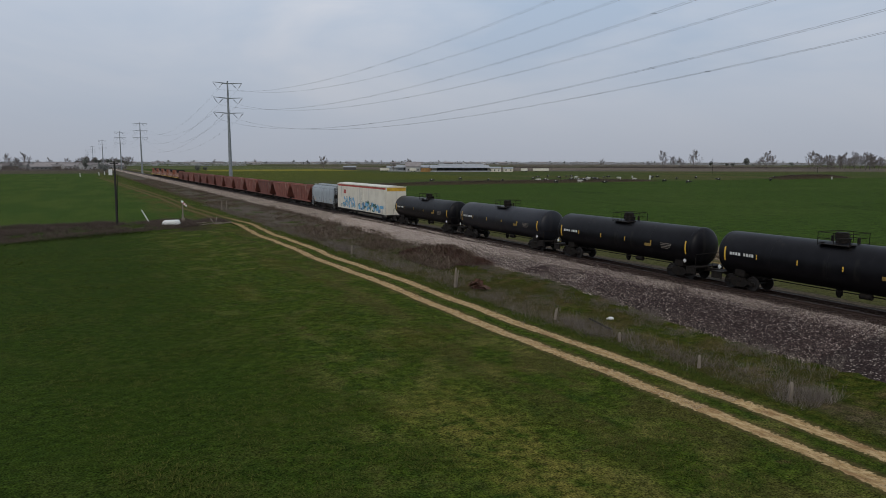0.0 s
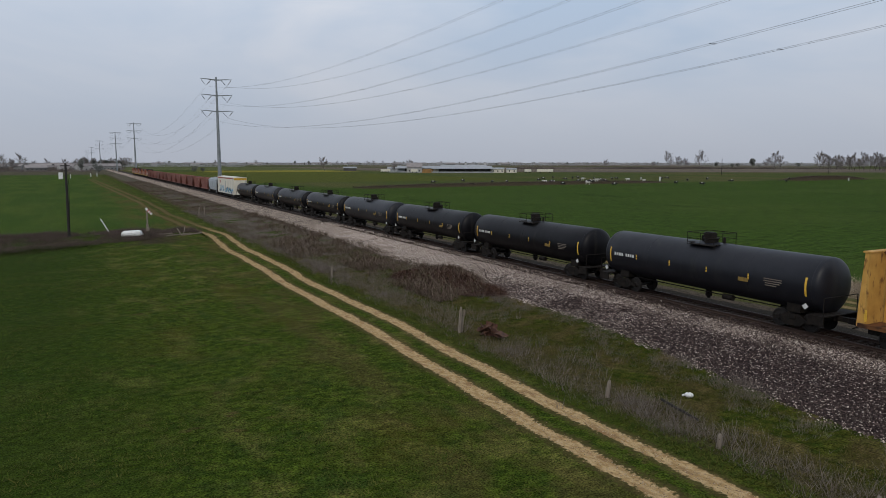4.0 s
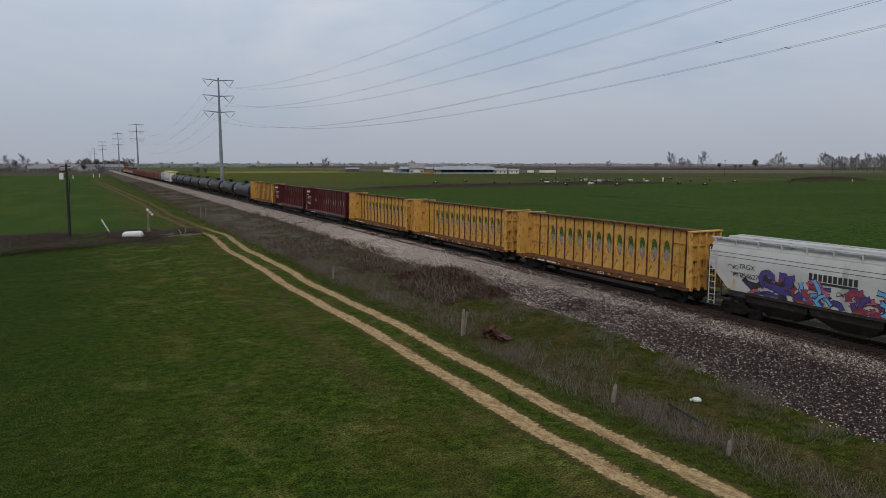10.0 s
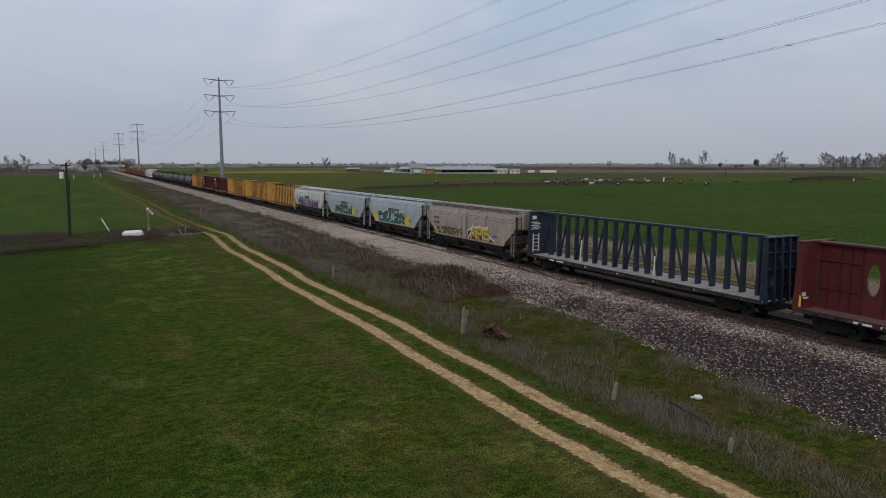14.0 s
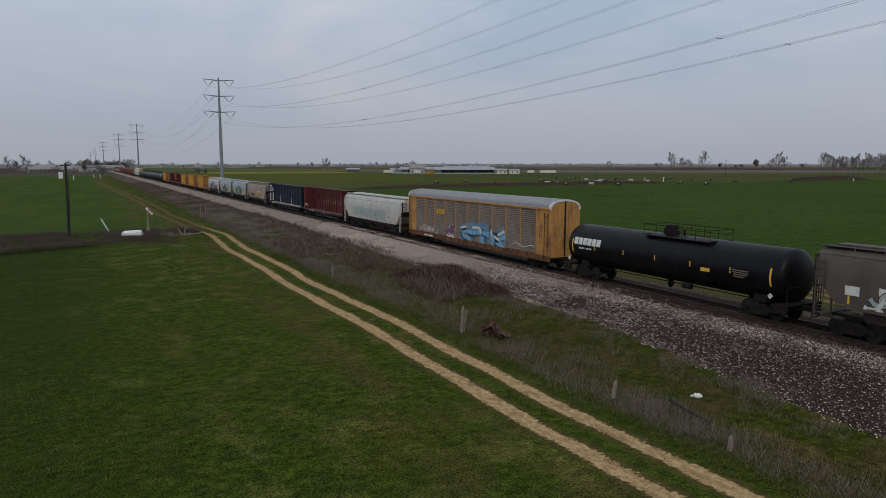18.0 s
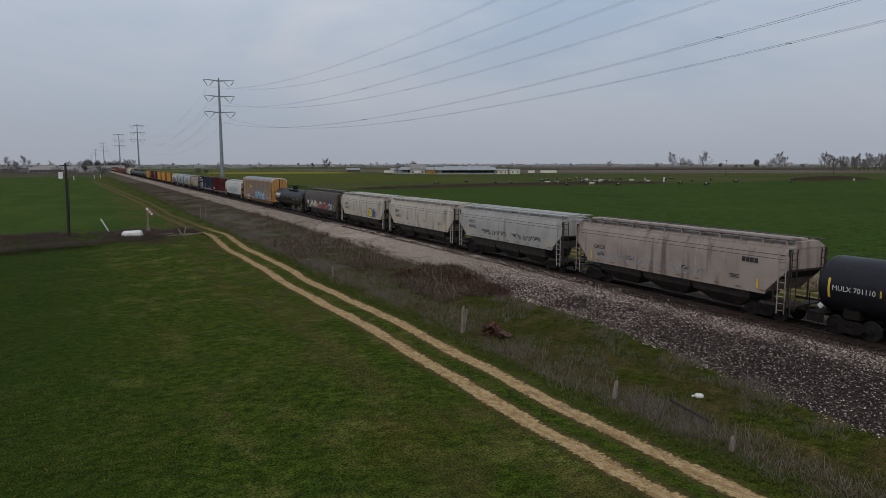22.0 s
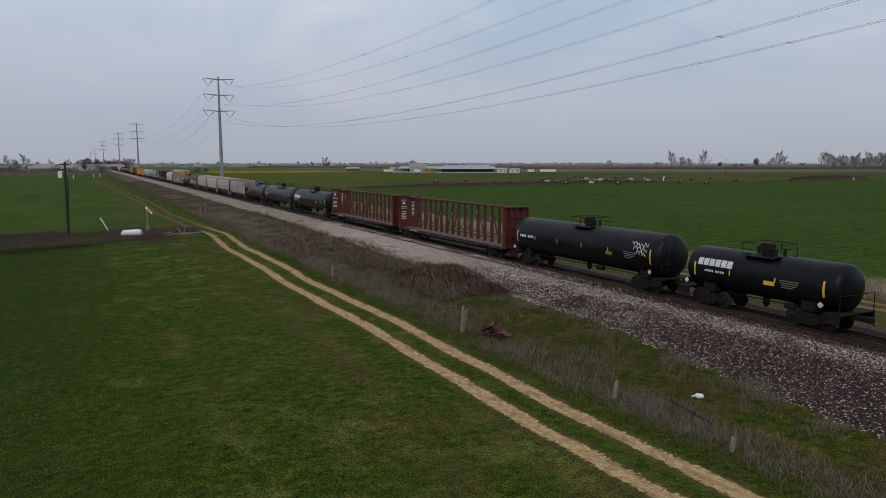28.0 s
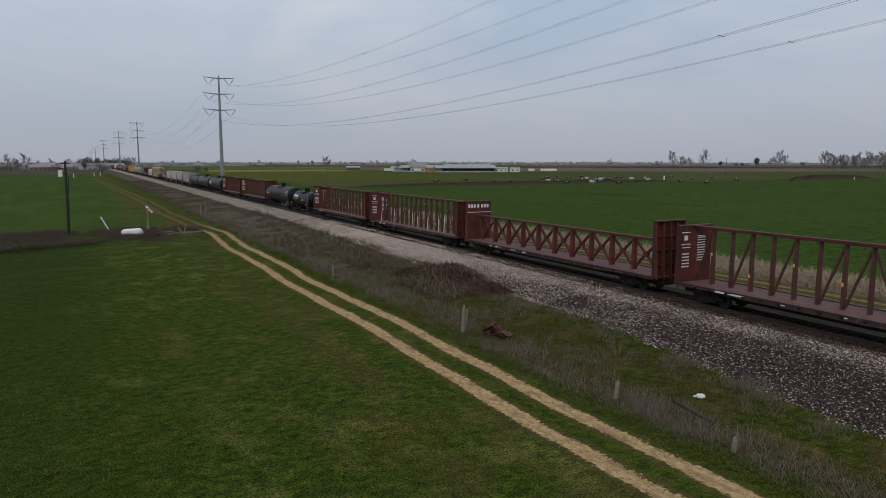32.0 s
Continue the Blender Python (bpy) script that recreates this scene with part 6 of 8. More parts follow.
for text, a, b, seed in (("353742", 40.3, 57.6, 1), ("353728", 57.6, 75.3, 0)):
    hc = hopper_car(b - a, M_cream, "cream covered hopper car with black numbers" + (" and a small painted tag" if seed else ""), hatch_posts=True, sill_paint=M_cream, cut=1.3, sill=1.74)
    numbered(hc, "CBFX", 0.5, 5.7, 2.95)
    numbered(hc, text, 0.5, 5.45, 2.42)
    if seed:
        paint_patch(hc, blob(-3.3, 2.28, 0.75, 0.62, 5, 0.1), M_black, lift=0.008)
        paint_patch(hc, blob(-3.3, 2.28, 0.66, 0.54, 5, 0.1), M_spray_yellow, lift=0.012)
        paint_patch(hc, blob(-4.4, 2.28, 0.55, 0.62, 9, 0.2), M_black, lift=0.008)
        paint_patch(hc, blob(-4.4, 2.28, 0.47, 0.54, 9, 0.2), M_tag_blue, lift=0.012)
        for cy, cz, r in ((-3.3, 2.28, 0.36), (-4.4, 2.32, 0.28), (-4.3, 2.05, 0.2)):
            stroke(hc, [(cy + r * (1 - q / 16) * math.cos(q * 0.8), cz + r * (1 - q / 16) * math.sin(q * 0.8)) for q in range(13)], 0.06, M_black, 0.016)
    enlist(hc, a, b)
hc3 = hopper_car(17.8, M_offwhite, "off-white covered hopper car with black scribbled tags", hatch_posts=True, cut=1.3, sill=1.86)
numbered(hc3, "NDYX", 0.42, 5.7, 3.05)
numbered(hc3, "846952", 0.42, 5.5, 2.58)
rnd = random.Random(4)
for k in range(11):
    y0 = 3.6 - k * 0.82
    if k == 5:
        continue
    stroke(hc3, [(y0 + 0.3 * math.cos(q * 0.9 + k) - 0.06 * q, 2.42 + 0.24 * math.sin(q * 1.3 + k * 2) * rnd.uniform(0.6, 1.1)) for q in range(9)], 0.05, M_black)
enlist(hc3, 75.0, 92.9)
ht = hopper_car(19.1, M_tan, "dusty tan covered hopper car with faded tags", hatch_posts=True, cut=1.4, sill=1.62)
numbered(ht, "GACX", 0.42, 6.1, 2.55)
numbered(ht, "5696", 0.42, 6.0, 2.08)
for k in range(10):
    y0 = 6.0 - k * 1.0
    stroke(ht, [(y0 + 0.35 * math.cos(q + k), 2.12 + 0.26 * math.sin(q * 1.4 + k * 2)) for q in range(8)], 0.06, M_bluegrey)
bars(ht, -6.4, 3.3, -1.6, [(0.36, 0, 0.22, 0.26), (0.09, 0, 0.22, 0.26), (-0.18, 0, 0.22, 0.26), (-0.45, 0, 0.22, 0.26)], M_black, "name_mark")
enlist(ht, 93.1, 112.2)
enlist(tank_car(17.0, M_tank_grey, "blue-grey tank car with a bright blue top lid", lid=M_lid_blue, number="MULX 701110"), 111.9, 128.75)
enlist(tank_car(21.2, M_tank_grey, "long dark blue-grey pressure tank car with long top rail", radius=1.52, long_rail=True, number="GATX 211265"), 128.75, 149.8)
enlist(tank_car(20.3, M_tank, "black tank car with large white maker mark", radius=1.5, name_bars=(2.85, 0.52, 0.48)), 149.8, 170.1)
red_marks = [(-0.9, 4.25, 0.7, 0.06), (-0.9, 3.9, 0.3, 0.3), (-0.9, 3.5, 0.8, 0.06), (-0.85, 3.3, 0.7, 0.06), (0.4, 4.0, 0.6, 0.06)] + [(0.45, 3.9 - 0.16 * i, 0.7, 0.06) for i in range(10)] + [(-0.9, 2.9 - 0.2 * i, 0.6, 0.08) for i in range(5)]
r1 = truss_car(24.4, M_oxide, M_deck_red, "oxide-red open centre-beam flat car with worn markings", red_marks, posts=17)
enlist(r1, 170.35, 194.75)
enlist(copy_thing(r1, Matrix()), 194.75, 219.6)
td = tank_car(19.1, M_tank, "black tank car with white scrawl near its end")
shell = lambda z: math.sqrt(max(0.05, 1.46 ** 2 - (z - 2.48) ** 2))
for k in range(3):
    scrawl(td, -5.9 - 0.3 * k, 3.15 - 0.28 * k, 1.6 - 0.4 * k, 0.34, 0.045, M_letter, shell, 21 + k)
enlist(td, 219.2, 237.9)
enlist(tank_car(11.9, M_tank, "short black acid tank car with yellow placard panels", radius=1.25, name_bars=(2.72, 0.40, 0.36)), 238.0, 250.0)
enlist(copy_thing(r1, Matrix()), 251.0, 275.4)
enlist(truss_car(24.8, M_oxide, M_deck_red, "oxide-red open centre-beam flat car with loose white straps", red_marks, posts=17, straps=(16, 13, 9, 8, 6, 4, 3)), 275.6, 300.5)
enlist(lattice_car(26.9, M_oxide, M_deck_red, "red flat car with low lattice beam and tall end walls"), 300.5, 327.4)
enlist(truss_car(24.5, M_oxide, M_deck_red, "red open centre-beam flat car with flaking paint and yellow markers", red_marks, posts=16), 327.4, 351.9)


# ---- power line ----
PYLONS = [(9.6, -32.0), (7.2, 236.4), (2.9, 537.0), (-1.0, 712.0), (-6.0, 1013.0), (-7.0, 1480.0), (-8.0, 2000.0)]
ARMS = (36.7, 31.7, 26.6)
REACH = (4.9, 4.9, 5.1)
HANG = 3.3
SAG = (8.3, 8.2, 7.8)


def pylon(x, y):
    p = thing("power_pylon", "tall grey steel monopole pylon with three cross-arms", "pylon", pose(x, y, 0), "power pylons")
    s = Shape()
    rings = []
    for z, r in ((-0.2, 0.85), (0.25, 0.85), (0.26, 0.70), (12, 0.56), (24, 0.42), (37.3, 0.24)):
        rings.append([(r * math.cos(k * math.tau / 12), r * math.sin(k * math.tau / 12), z) for k in range(12)])
    part("shaft", s.loft(rings), M_steel, p)
    for z, reach in zip(ARMS, REACH):
        for d in (-1, 1):
            a = Shape()
            a.loft([[(d * 0.2, -0.16, z - 0.55), (d * 0.2, 0.16, z - 0.55), (d * 0.2, 0.16, z - 0.15), (d * 0.2, -0.16, z - 0.15)],
                    [(d * reach * 0.55, -0.12, z - 0.25), (d * reach * 0.55, 0.12, z - 0.25), (d * reach * 0.55, 0.12, z + 0.02), (d * reach * 0.55, -0.12, z + 0.02)],
                    [(d * reach, -0.08, z - 0.08), (d * reach, 0.08, z - 0.08), (d * reach, 0.08, z + 0.08), (d * reach, -0.08, z + 0.08)]])
            arm = part("cross_arm", a, M_steel, p)
            low = Vector((d * HANG, 0, z - 2.25))
            for top in (Vector((d * (reach - 0.05), 0, z - 0.08)), Vector((d * 1.5, 0, z - 0.3))):
                i = Shape().rod(top, low, 0.03, 6)
                way = (low - top).normalized()
                for k in range(11):
                    c = top + way * (0.35 + 0.15 * k)
                    i.rod(c, c + way * 0.08, 0.13, 8)
                part("insulator", i, M_glass_ins, arm)
    return p


for px, py in PYLONS:
    pylon(px, py)
for level in range(3):
    for d in (-1, 1):
        wire = thing("power_cable", "thin sagging aluminium overhead conductor pair", "cable", pose(0, 0, 0), "power cables")
        for (ax, ay), (bx, by) in zip(PYLONS[:5], PYLONS[1:5]):
            za = ARMS[level] - 2.3
            span = by - ay
            sag = SAG[level] * (span / 268.4) ** 2
            pts = []
            for k in range(41):
                q = k / 40
                pts.append(Vector((ax + (bx - ax) * q + d * HANG, ay + span * q, za - 4 * sag * q * (1 - q))))
            r = 0.010
            for off in (-0.22, 0.22):  # twin conductors
                s = Shape()
                s.loft([[(p.x + off + r * math.cos(k * math.tau / 5), p.y, p.z + r * math.sin(k * math.tau / 5)) for k in range(5)] for p in pts])
                part("conductor", s, M_wire, wire)
        (ax, ay), (bx, by) = PYLONS[0], PYLONS[1]
        for q in ((0.2495, 0.497) if d < 0 else (0.2475, 0.4925)):
            z = ARMS[level] - 2.3 - 4 * SAG[level] * q * (1 - q)
            c = Shape().box(-0.22, 0.22, -0.012, 0.012, -0.012, 0.012).box(-0.25, -0.19, -0.06, 0.06, -0.03, 0.03).box(0.19, 0.25, -0.06, 0.06, -0.03, 0.03)
            part("spacer", c, M_wire, wire, at=pose(ax + (bx - ax) * q + d * HANG, ay + (by - ay) * q, z))


# ---- road-side things ----
def utility_pole(x, y):
    p = thing("utility_pole", "dark wooden utility pole with a grey meter box", "pole", pose(x, y, land(x, y)))
    part("pole", Shape().rod((0, 0, -0.4), (0.12, 0, 9.6), 0.19, 10, 0.13), M_pole, p, smooth=40)
    part("crossarm", Shape().box(-0.55, 0.62, -0.06, 0.06, 9.2, 9.34), M_pole, p)
    part("meter_box", Shape().box(-0.75, -0.25, -0.18, 0.18, 7.55, 8.4, 0.04), M_plastic, p, "pale metal equipment box")
    part("bracket", Shape().box(-0.35, 0.28, -0.05, 0.05, 7.9, 8.0).box(-0.62, 0.3, -0.05, 0.05, 8.55, 8.65), M_iron, p)
    part("conduit", Shape().rod((0.10, -0.17, 0.2), (0.40, -0.17, 7.6), 0.035, 6), M_iron, p)


utility_pole(-36.0, 102.2)

tub = thing("overturned_tub", "white overturned trough lying in dry weeds", "trough", pose(-28.6, 99.4, land(-28.6, 99.4), 6, -3, -20) @ Matrix.Diagonal((0.8, 0.8, 0.95, 1)))
part("shell", Shape().loft([[(-1.6, -0.6, 0.0), (1.6, -0.6, 0.0), (1.6, 0.6, 0.0), (-1.6, 0.6, 0.0)], [(-1.5, -0.52, 0.55), (1.45, -0.52, 0.55), (1.45, 0.52, 0.55), (-1.5, 0.52, 0.55)], [(-1.25, -0.4, 0.72), (1.2, -0.4, 0.72), (1.2, 0.4, 0.72), (-1.25, 0.4, 0.72)]]), M_plastic, tub)
part("rim", Shape().box(-1.68, 1.68, -0.68, -0.6, 0.0, 0.09).box(-1.68, 1.68, 0.6, 0.68, 0.0, 0.09), M_plastic, tub)
lean = single("leaning_post", Shape().bar((0, 0, -0.2), (-1.15, 0, 2.1), 0.16, 0.12, (0, 1, 0)), M_plastic, "white post leaning in the weeds", "post", at=pose(-30.9, 107.5, 0))
sign = thing("warning_sign", "weathered post with broken white and red crossing boards", "sign", pose(-26.25, 104.4, land(-26.25, 104.4)))
part("post", Shape().box(-0.08, 0.08, -0.08, 0.08, -0.3, 3.3), M_post, sign)
board = part("board", Shape().bar((-0.15, -0.1, 3.5), (0.62, -0.1, 2.6), 0.30, 0.04, (0, 1, 0)), M_plastic, sign)
part("stripe", Shape().bar((0.1, -0.125, 3.22), (0.22, -0.125, 3.07), 0.31, 0.012, (0, 1, 0)), M_red, board)
part("stripe", Shape().bar((0.36, -0.125, 2.9), (0.45, -0.125, 2.8), 0.31, 0.012, (0, 1, 0)), M_red, board)
part("board", Shape().box(-0.2, 0.14, -0.13, -0.09, 0.9, 1.25), M_post, sign)
part("base_block", Shape().box(-0.22, 0.22, -0.2, 0.2, 0.0, 0.75, 0.04), M_post, sign)
for i, (x, y, rz, ln, up) in enumerate(((-23.0, 97.6, 20, 3.4, 0.1), (-22.2, 98.2, 75, 1.7, 0.9), (-24.6, 99.0, -12, 2.0, 0.15), (-21.3, 97.2, 5, 2.6, 0.2), (-22.9, 97.4, 110, 1.1, 0.8))):
    single("scrap_board", Shape().bar((-ln / 2, 0, 0.08), (ln / 2, 0, 0.08 + up), 0.16, 0.06, (0, 1, 0)), M_post, "grey weathered board thrown in the weeds", "board", "scrap boards", at=pose(x, y, land(x, y), 0, 0, rz))
for dx in (0, 0.9):
    single("marker_post", Shape().box(-0.07, 0.07, -0.05, 0.05, -0.2, 1.9).box(-0.1, 0.1, -0.065, -0.05, 1.45, 1.85), M_post, "pale weathered marker post beside the bank", "post", "marker posts", at=pose(-15.4 + dx, 131.0, land(-15, 131), 0, 3, 12))

for i, (x, y, h, lean_x) in enumerate(((-15.05, 34.4, 1.6, 2), (-14.9, 21.6, 0.75, 12), (-15.0, 15.6, 0.55, -4), (-14.9, 10.1, 0.65, 3), (-15.3, 57.0, 1.0, 2), (-15.2, 5.0, 0.8, -2))):
    post = thing("fence_post", "grey split wooden fence post in dry weeds" if i else "pale split double fence post beside rusty scrap", "fence post", pose(x, y, land(x, y), 2, lean_x, 20 * i), "fence posts")
    part("stake", Shape().loft([[(q * math.cos(a + i), q * 0.8 * math.sin(a + i), z) for a in (0.2, 1.1, 2.0, 2.8, 3.9, 5.0, 5.7)] for z, q in ((-0.3, 0.11), (h * 0.3, 0.115), (h * 0.8, 0.10), (h, 0.06))]), M_post, post)
    if i == 0:
        part("stake", Shape().bar((0.15, 0.05, -0.2), (0.24, 0.02, 1.42), 0.09, 0.08), M_post, post)
    else:
        part("wire_loop", Shape().rod((-0.11, 0, h * 0.7), (0.11, 0.02, h * 0.72), 0.012, 5), M_rusty, post)
single("fallen_rail", Shape().bar((-0.9, 0.25, 0.10), (0.75, -0.35, 0.45), 0.09, 0.06, (0, 1, 0)), M_pole, "dark fallen fence rail propped in weeds", "fence rail", at=pose(-13.9, 18.6, 0, 0, 0, 118))

scrap = thing("scrap_heap", "rusty red-brown heap of bent scrap iron", "scrap heap", pose(-14.0, 32.8, land(-14.0, 32.8), 0, 0, 30) @ Matrix.Diagonal((0.92, 0.92, 1.05, 1)))
rnd = random.Random(12)
for i in range(22):
    a, r = rnd.uniform(0, 6.28), rnd.uniform(0.0, 0.85)
    w, h, z = rnd.uniform(0.18, 0.42), rnd.uniform(0.12, 0.4), 0.5 * max(0.0, 0.75 - r)
    if i % 3 == 0:
        d = Vector((rnd.uniform(-1, 1), rnd.uniform(-1, 1), rnd.uniform(0.1, 0.7))).normalized() * rnd.uniform(0.4, 0.8)
        s = Shape().bar(-0.5 * d, 0.5 * d, 0.07, 0.06, (0.3, 0.2, 1))
    else:
        k = rnd.uniform(-0.5, 0.5)
        s = Shape().loft([[(-w, q * w - 0.02, h * (0.3 * q + k * q * q)), (w * 0.8, q * w - 0.02, h * (0.5 * q * q - k)), (w * 0.85, q * w + 0.02, h * (0.5 * q * q - k) + 0.035), (-w, q * w + 0.02, h * (0.3 * q + k * q * q) + 0.035)] for q in (-1, -0.3, 0.4, 1)])
    part("scrap_piece", s, M_rusty, scrap, at=pose(r * math.cos(a) * 0.75, r * math.sin(a), z + 0.22, rnd.uniform(-50, 50), rnd.uniform(-50, 50), rnd.uniform(0, 360)))

bag = thing("plastic_sack", "white crumpled plastic sack lying on grass", "sack", pose(-11.75, 19.95, land(-11.75, 19.95), 0, 0, 35) @ Matrix.Diagonal((0.54, 0.54, 0.54, 1)))
s = Shape()
rings = []
for i in range(9):
    y = -0.34 + 0.68 * i / 8
    q = 0.21 * math.sqrt(max(0.05, 1 - (y / 0.36) ** 2)) * (1 + 0.12 * math.sin(i * 2.3))
    rings.append([(q * 1.2 * math.cos(k * math.tau / 12) * (1 + 0.1 * math.sin(k * 3 + i)), y, max(0.0, 0.17 + q * math.sin(k * math.tau / 12) * (1 + 0.1 * math.cos(k * 2 + i)))) for k in range(12)])
part("body", s.loft(rings), M_plastic, bag, smooth=60)
part("neck", Shape().rod((0, 0.32, 0.14), (0.08, 0.48, 0.05), 0.07, 8, 0.11), M_plastic, bag, smooth=60)


# ---- far buildings ----
def gable_house(name, label, category, x, y, w, d, h, turn, wall=None, roof=None, pitch=0.5, group="", windows=True):
    hs = thing(name, label, category, pose(x, y, 0, 0, 0, turn), group)
    part("wall", Shape().box(-w / 2, w / 2, -d / 2, d / 2, -0.3, h).prism([(-d / 2, h), (d / 2, h), (0, h + d / 2 * pitch)], "x", -w / 2, w / 2), wall or M_house, hs)
    rf = Shape()
    k = pitch * 0.5
    rf.prism([(-d / 2 - 0.5, h - 0.5 * pitch + 0.05), (0, h + d / 2 * pitch + 0.05), (d / 2 + 0.5, h - 0.5 * pitch + 0.05), (d / 2 + 0.5, h - 0.5 * pitch + 0.3), (0, h + d / 2 * pitch + 0.3), (-d / 2 - 0.5, h - 0.5 * pitch + 0.3)], "x", -w / 2 - 0.4, w / 2 + 0.4)
    part("roof", rf, roof or M_roof_hazed, hs)
    if windows:
        n = max(2, int(w / 4))
        for i in range(n):
            xx = -w / 2 + w * (i + 0.5) / n
            part("window", Shape().box(xx - 0.6, xx + 0.6, -d / 2 - 0.05, -d / 2 + 0.05, 1.0, 2.2), M_pane, hs)
    return hs


def open_barn(x, y, w, d, h, turn, label):
    b = thing("barn", label, "barn", pose(x, y, 0, 0, 0, turn), "dairy barns")
    part("roof", Shape().prism([(-d / 2 - 1, h), (0, h + d * 0.16), (d / 2 + 1, h), (d / 2 + 1, h + 0.25), (0, h + d * 0.16 + 0.3), (-d / 2 - 1, h + 0.25)], "x", -w / 2, w / 2), M_barn, b)
    part("wall", Shape().box(-w / 2, w / 2, d / 2 - 0.3, d / 2, 0, h), M_barn_dark, b)
    part("wall", Shape().box(-w / 2, w / 2, -d / 2 + 0.05, -d / 2 + 0.25, 0, 1.2), M_barn, b)
    m = Shape().box(-0.15, 0.15, -d / 2, -d / 2 + 0.3, 0, h).mesh("post", M_steel)
    n = int(w / 6)
    for i in range(n + 1):
        part("post", m, None, b, at=pose(-w / 2 + 0.2 + (w - 0.4) * i / n, 0, 0))


open_barn(279, 556, 56, 16, 3.6, -24, "long pale metal dairy barn with open side")
open_barn(292, 575, 44, 14, 4.6, -24, "pale metal dairy barn with low roof")
open_barn(255, 590, 46, 14, 3.8, -24, "grey metal dairy barn with open side and low roof")
hay = thing("hay_stack", "orange-brown stack of square hay bales by the barns", "hay stack", pose(249, 563, 0, 0, 0, -22))
bale = Shape().box(-1.2, 1.2, -0.6, 0.6, 0, 1.15, 0.06).mesh("bale", M_hay)
for i in range(24):
    part("bale", bale, None, hay, at=pose(-5.0 + 2.45 * (i % 4) + 0.3 * (i // 8), 0.65 * (i // 4 % 2), 1.16 * (i // 8), 0, 0, 4 * math.sin(i * 2.1)))
gable_house("farmhouse", "tan farmhouse with dark gabled roof", "house", 247, 590, 14, 11, 5.0, -22, None, None, 0.7)
gable_house("shed", "grey metal farm shed with open front", "shed", 233, 600, 16, 9, 3.6, -22, M_barn, M_barn, 0.3, "farm sheds", False)
gable_house("shed", "white farm shed with grey roof", "shed", 311, 545, 12, 7, 3.4, -25, M_box_white, M_barn, 0.3, "farm sheds")
gable_house("shed", "white farm shed with grey roof", "shed", 324, 541, 9, 6, 3.0, -25, M_box_white, M_barn, 0.3, "farm sheds")
gable_house("shed", "small dark hay shed on the pasture", "shed", 231, 720, 14, 8, 3.0, -20, M_barn_dark, M_barn, 0.3, "farm sheds", False)
for x, y, w in ((350, 524, 15), (222, 600, 9), (241, 577, 6), (335, 530, 6), (258, 566, 5)):
    tr = thing("stock_trailer", "long white farm trailer parked by the barns", "trailer", pose(x, y, 0, 0, 0, -24), "farm trailers")
    part("body", Shape().box(-w / 2, w / 2, -1.2, 1.2, 0.9, 3.2, 0.08), M_box_white, tr)
    for q in (-0.3, 0.3):
        part("wheel", Shape().rod((w * q, -1.25, 0.5), (w * q, 1.25, 0.5), 0.5, 10), M_iron, tr)
tractor = thing("tractor", "yellow farm loader beside the barn", "tractor", pose(252, 568, 0, 0, 0, 30))
part("body", Shape().box(-2.2, 1.6, -0.8, 0.8, 0.9, 2.0, 0.1), M_gold, tractor)
part("cab", Shape().box(-0.6, 0.9, -0.8, 0.8, 2.0, 3.2, 0.1), M_pane, tractor)
for x, y in ((-1.3, -1.0), (-1.3, 1.0), (1.1, -1.0), (1.1, 1.0)):
    part("wheel", Shape().rod((x, y - 0.25, 0.75), (x, y + 0.25, 0.75), 0.75, 12), M_iron, tractor)

rnd = random.Random(77)
house_protos = []
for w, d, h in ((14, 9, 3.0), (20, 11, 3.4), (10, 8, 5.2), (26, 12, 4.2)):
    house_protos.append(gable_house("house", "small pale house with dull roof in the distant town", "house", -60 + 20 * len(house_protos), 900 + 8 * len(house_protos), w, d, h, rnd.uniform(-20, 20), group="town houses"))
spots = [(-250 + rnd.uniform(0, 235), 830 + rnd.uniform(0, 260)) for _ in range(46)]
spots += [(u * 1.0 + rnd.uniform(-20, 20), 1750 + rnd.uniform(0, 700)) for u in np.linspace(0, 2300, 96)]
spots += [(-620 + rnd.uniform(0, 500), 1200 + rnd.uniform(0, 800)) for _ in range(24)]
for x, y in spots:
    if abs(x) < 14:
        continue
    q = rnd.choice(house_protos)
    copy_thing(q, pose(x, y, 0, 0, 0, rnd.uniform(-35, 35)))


# ---- trees ----
def island_material(name, tones, rough=0.9):
    """Many small pieces, each with its own tone."""
    m = bpy.data.materials.new(name)
    m.use_nodes = True
    n, l = m.node_tree.nodes, m.node_tree.links
    g = n.new("ShaderNodeNewGeometry")
    r = n.new("ShaderNodeValToRGB")
    e = r.color_ramp.elements
    while len(e) < len(tones):
        e.new(0.5)
    for k, c in enumerate(tones):
        e[k].position, e[k].color = k / (len(tones) - 1), (*c, 1)
    l.new(g.outputs["Random Per Island"], r.inputs["Fac"])
    l.new(r.outputs["Color"], n["Principled BSDF"].inputs["Base Color"])
    n["Principled BSDF"].inputs["Roughness"].default_value = rough
    n["Principled BSDF"].inputs["Specular IOR Level"].default_value = 0.04
    return m


M_twig = island_material("bare twigs", [(0.18, 0.16, 0.15), (0.22, 0.20, 0.19), (0.15, 0.13, 0.122)])
# needles kept pale so that the far crowns look hazed
M_needles_hazed = island_material("evergreen foliage paled by haze", [(0.12, 0.126, 0.112), (0.15, 0.155, 0.14), (0.10, 0.105, 0.095)])
LEAF = ([(-0.5, -0.3, -0.3), (0.5, -0.2, -0.2), (0.4, 0.35, 0.35), (-0.4, 0.25, 0.3)], [(0, 1, 2, 3)])


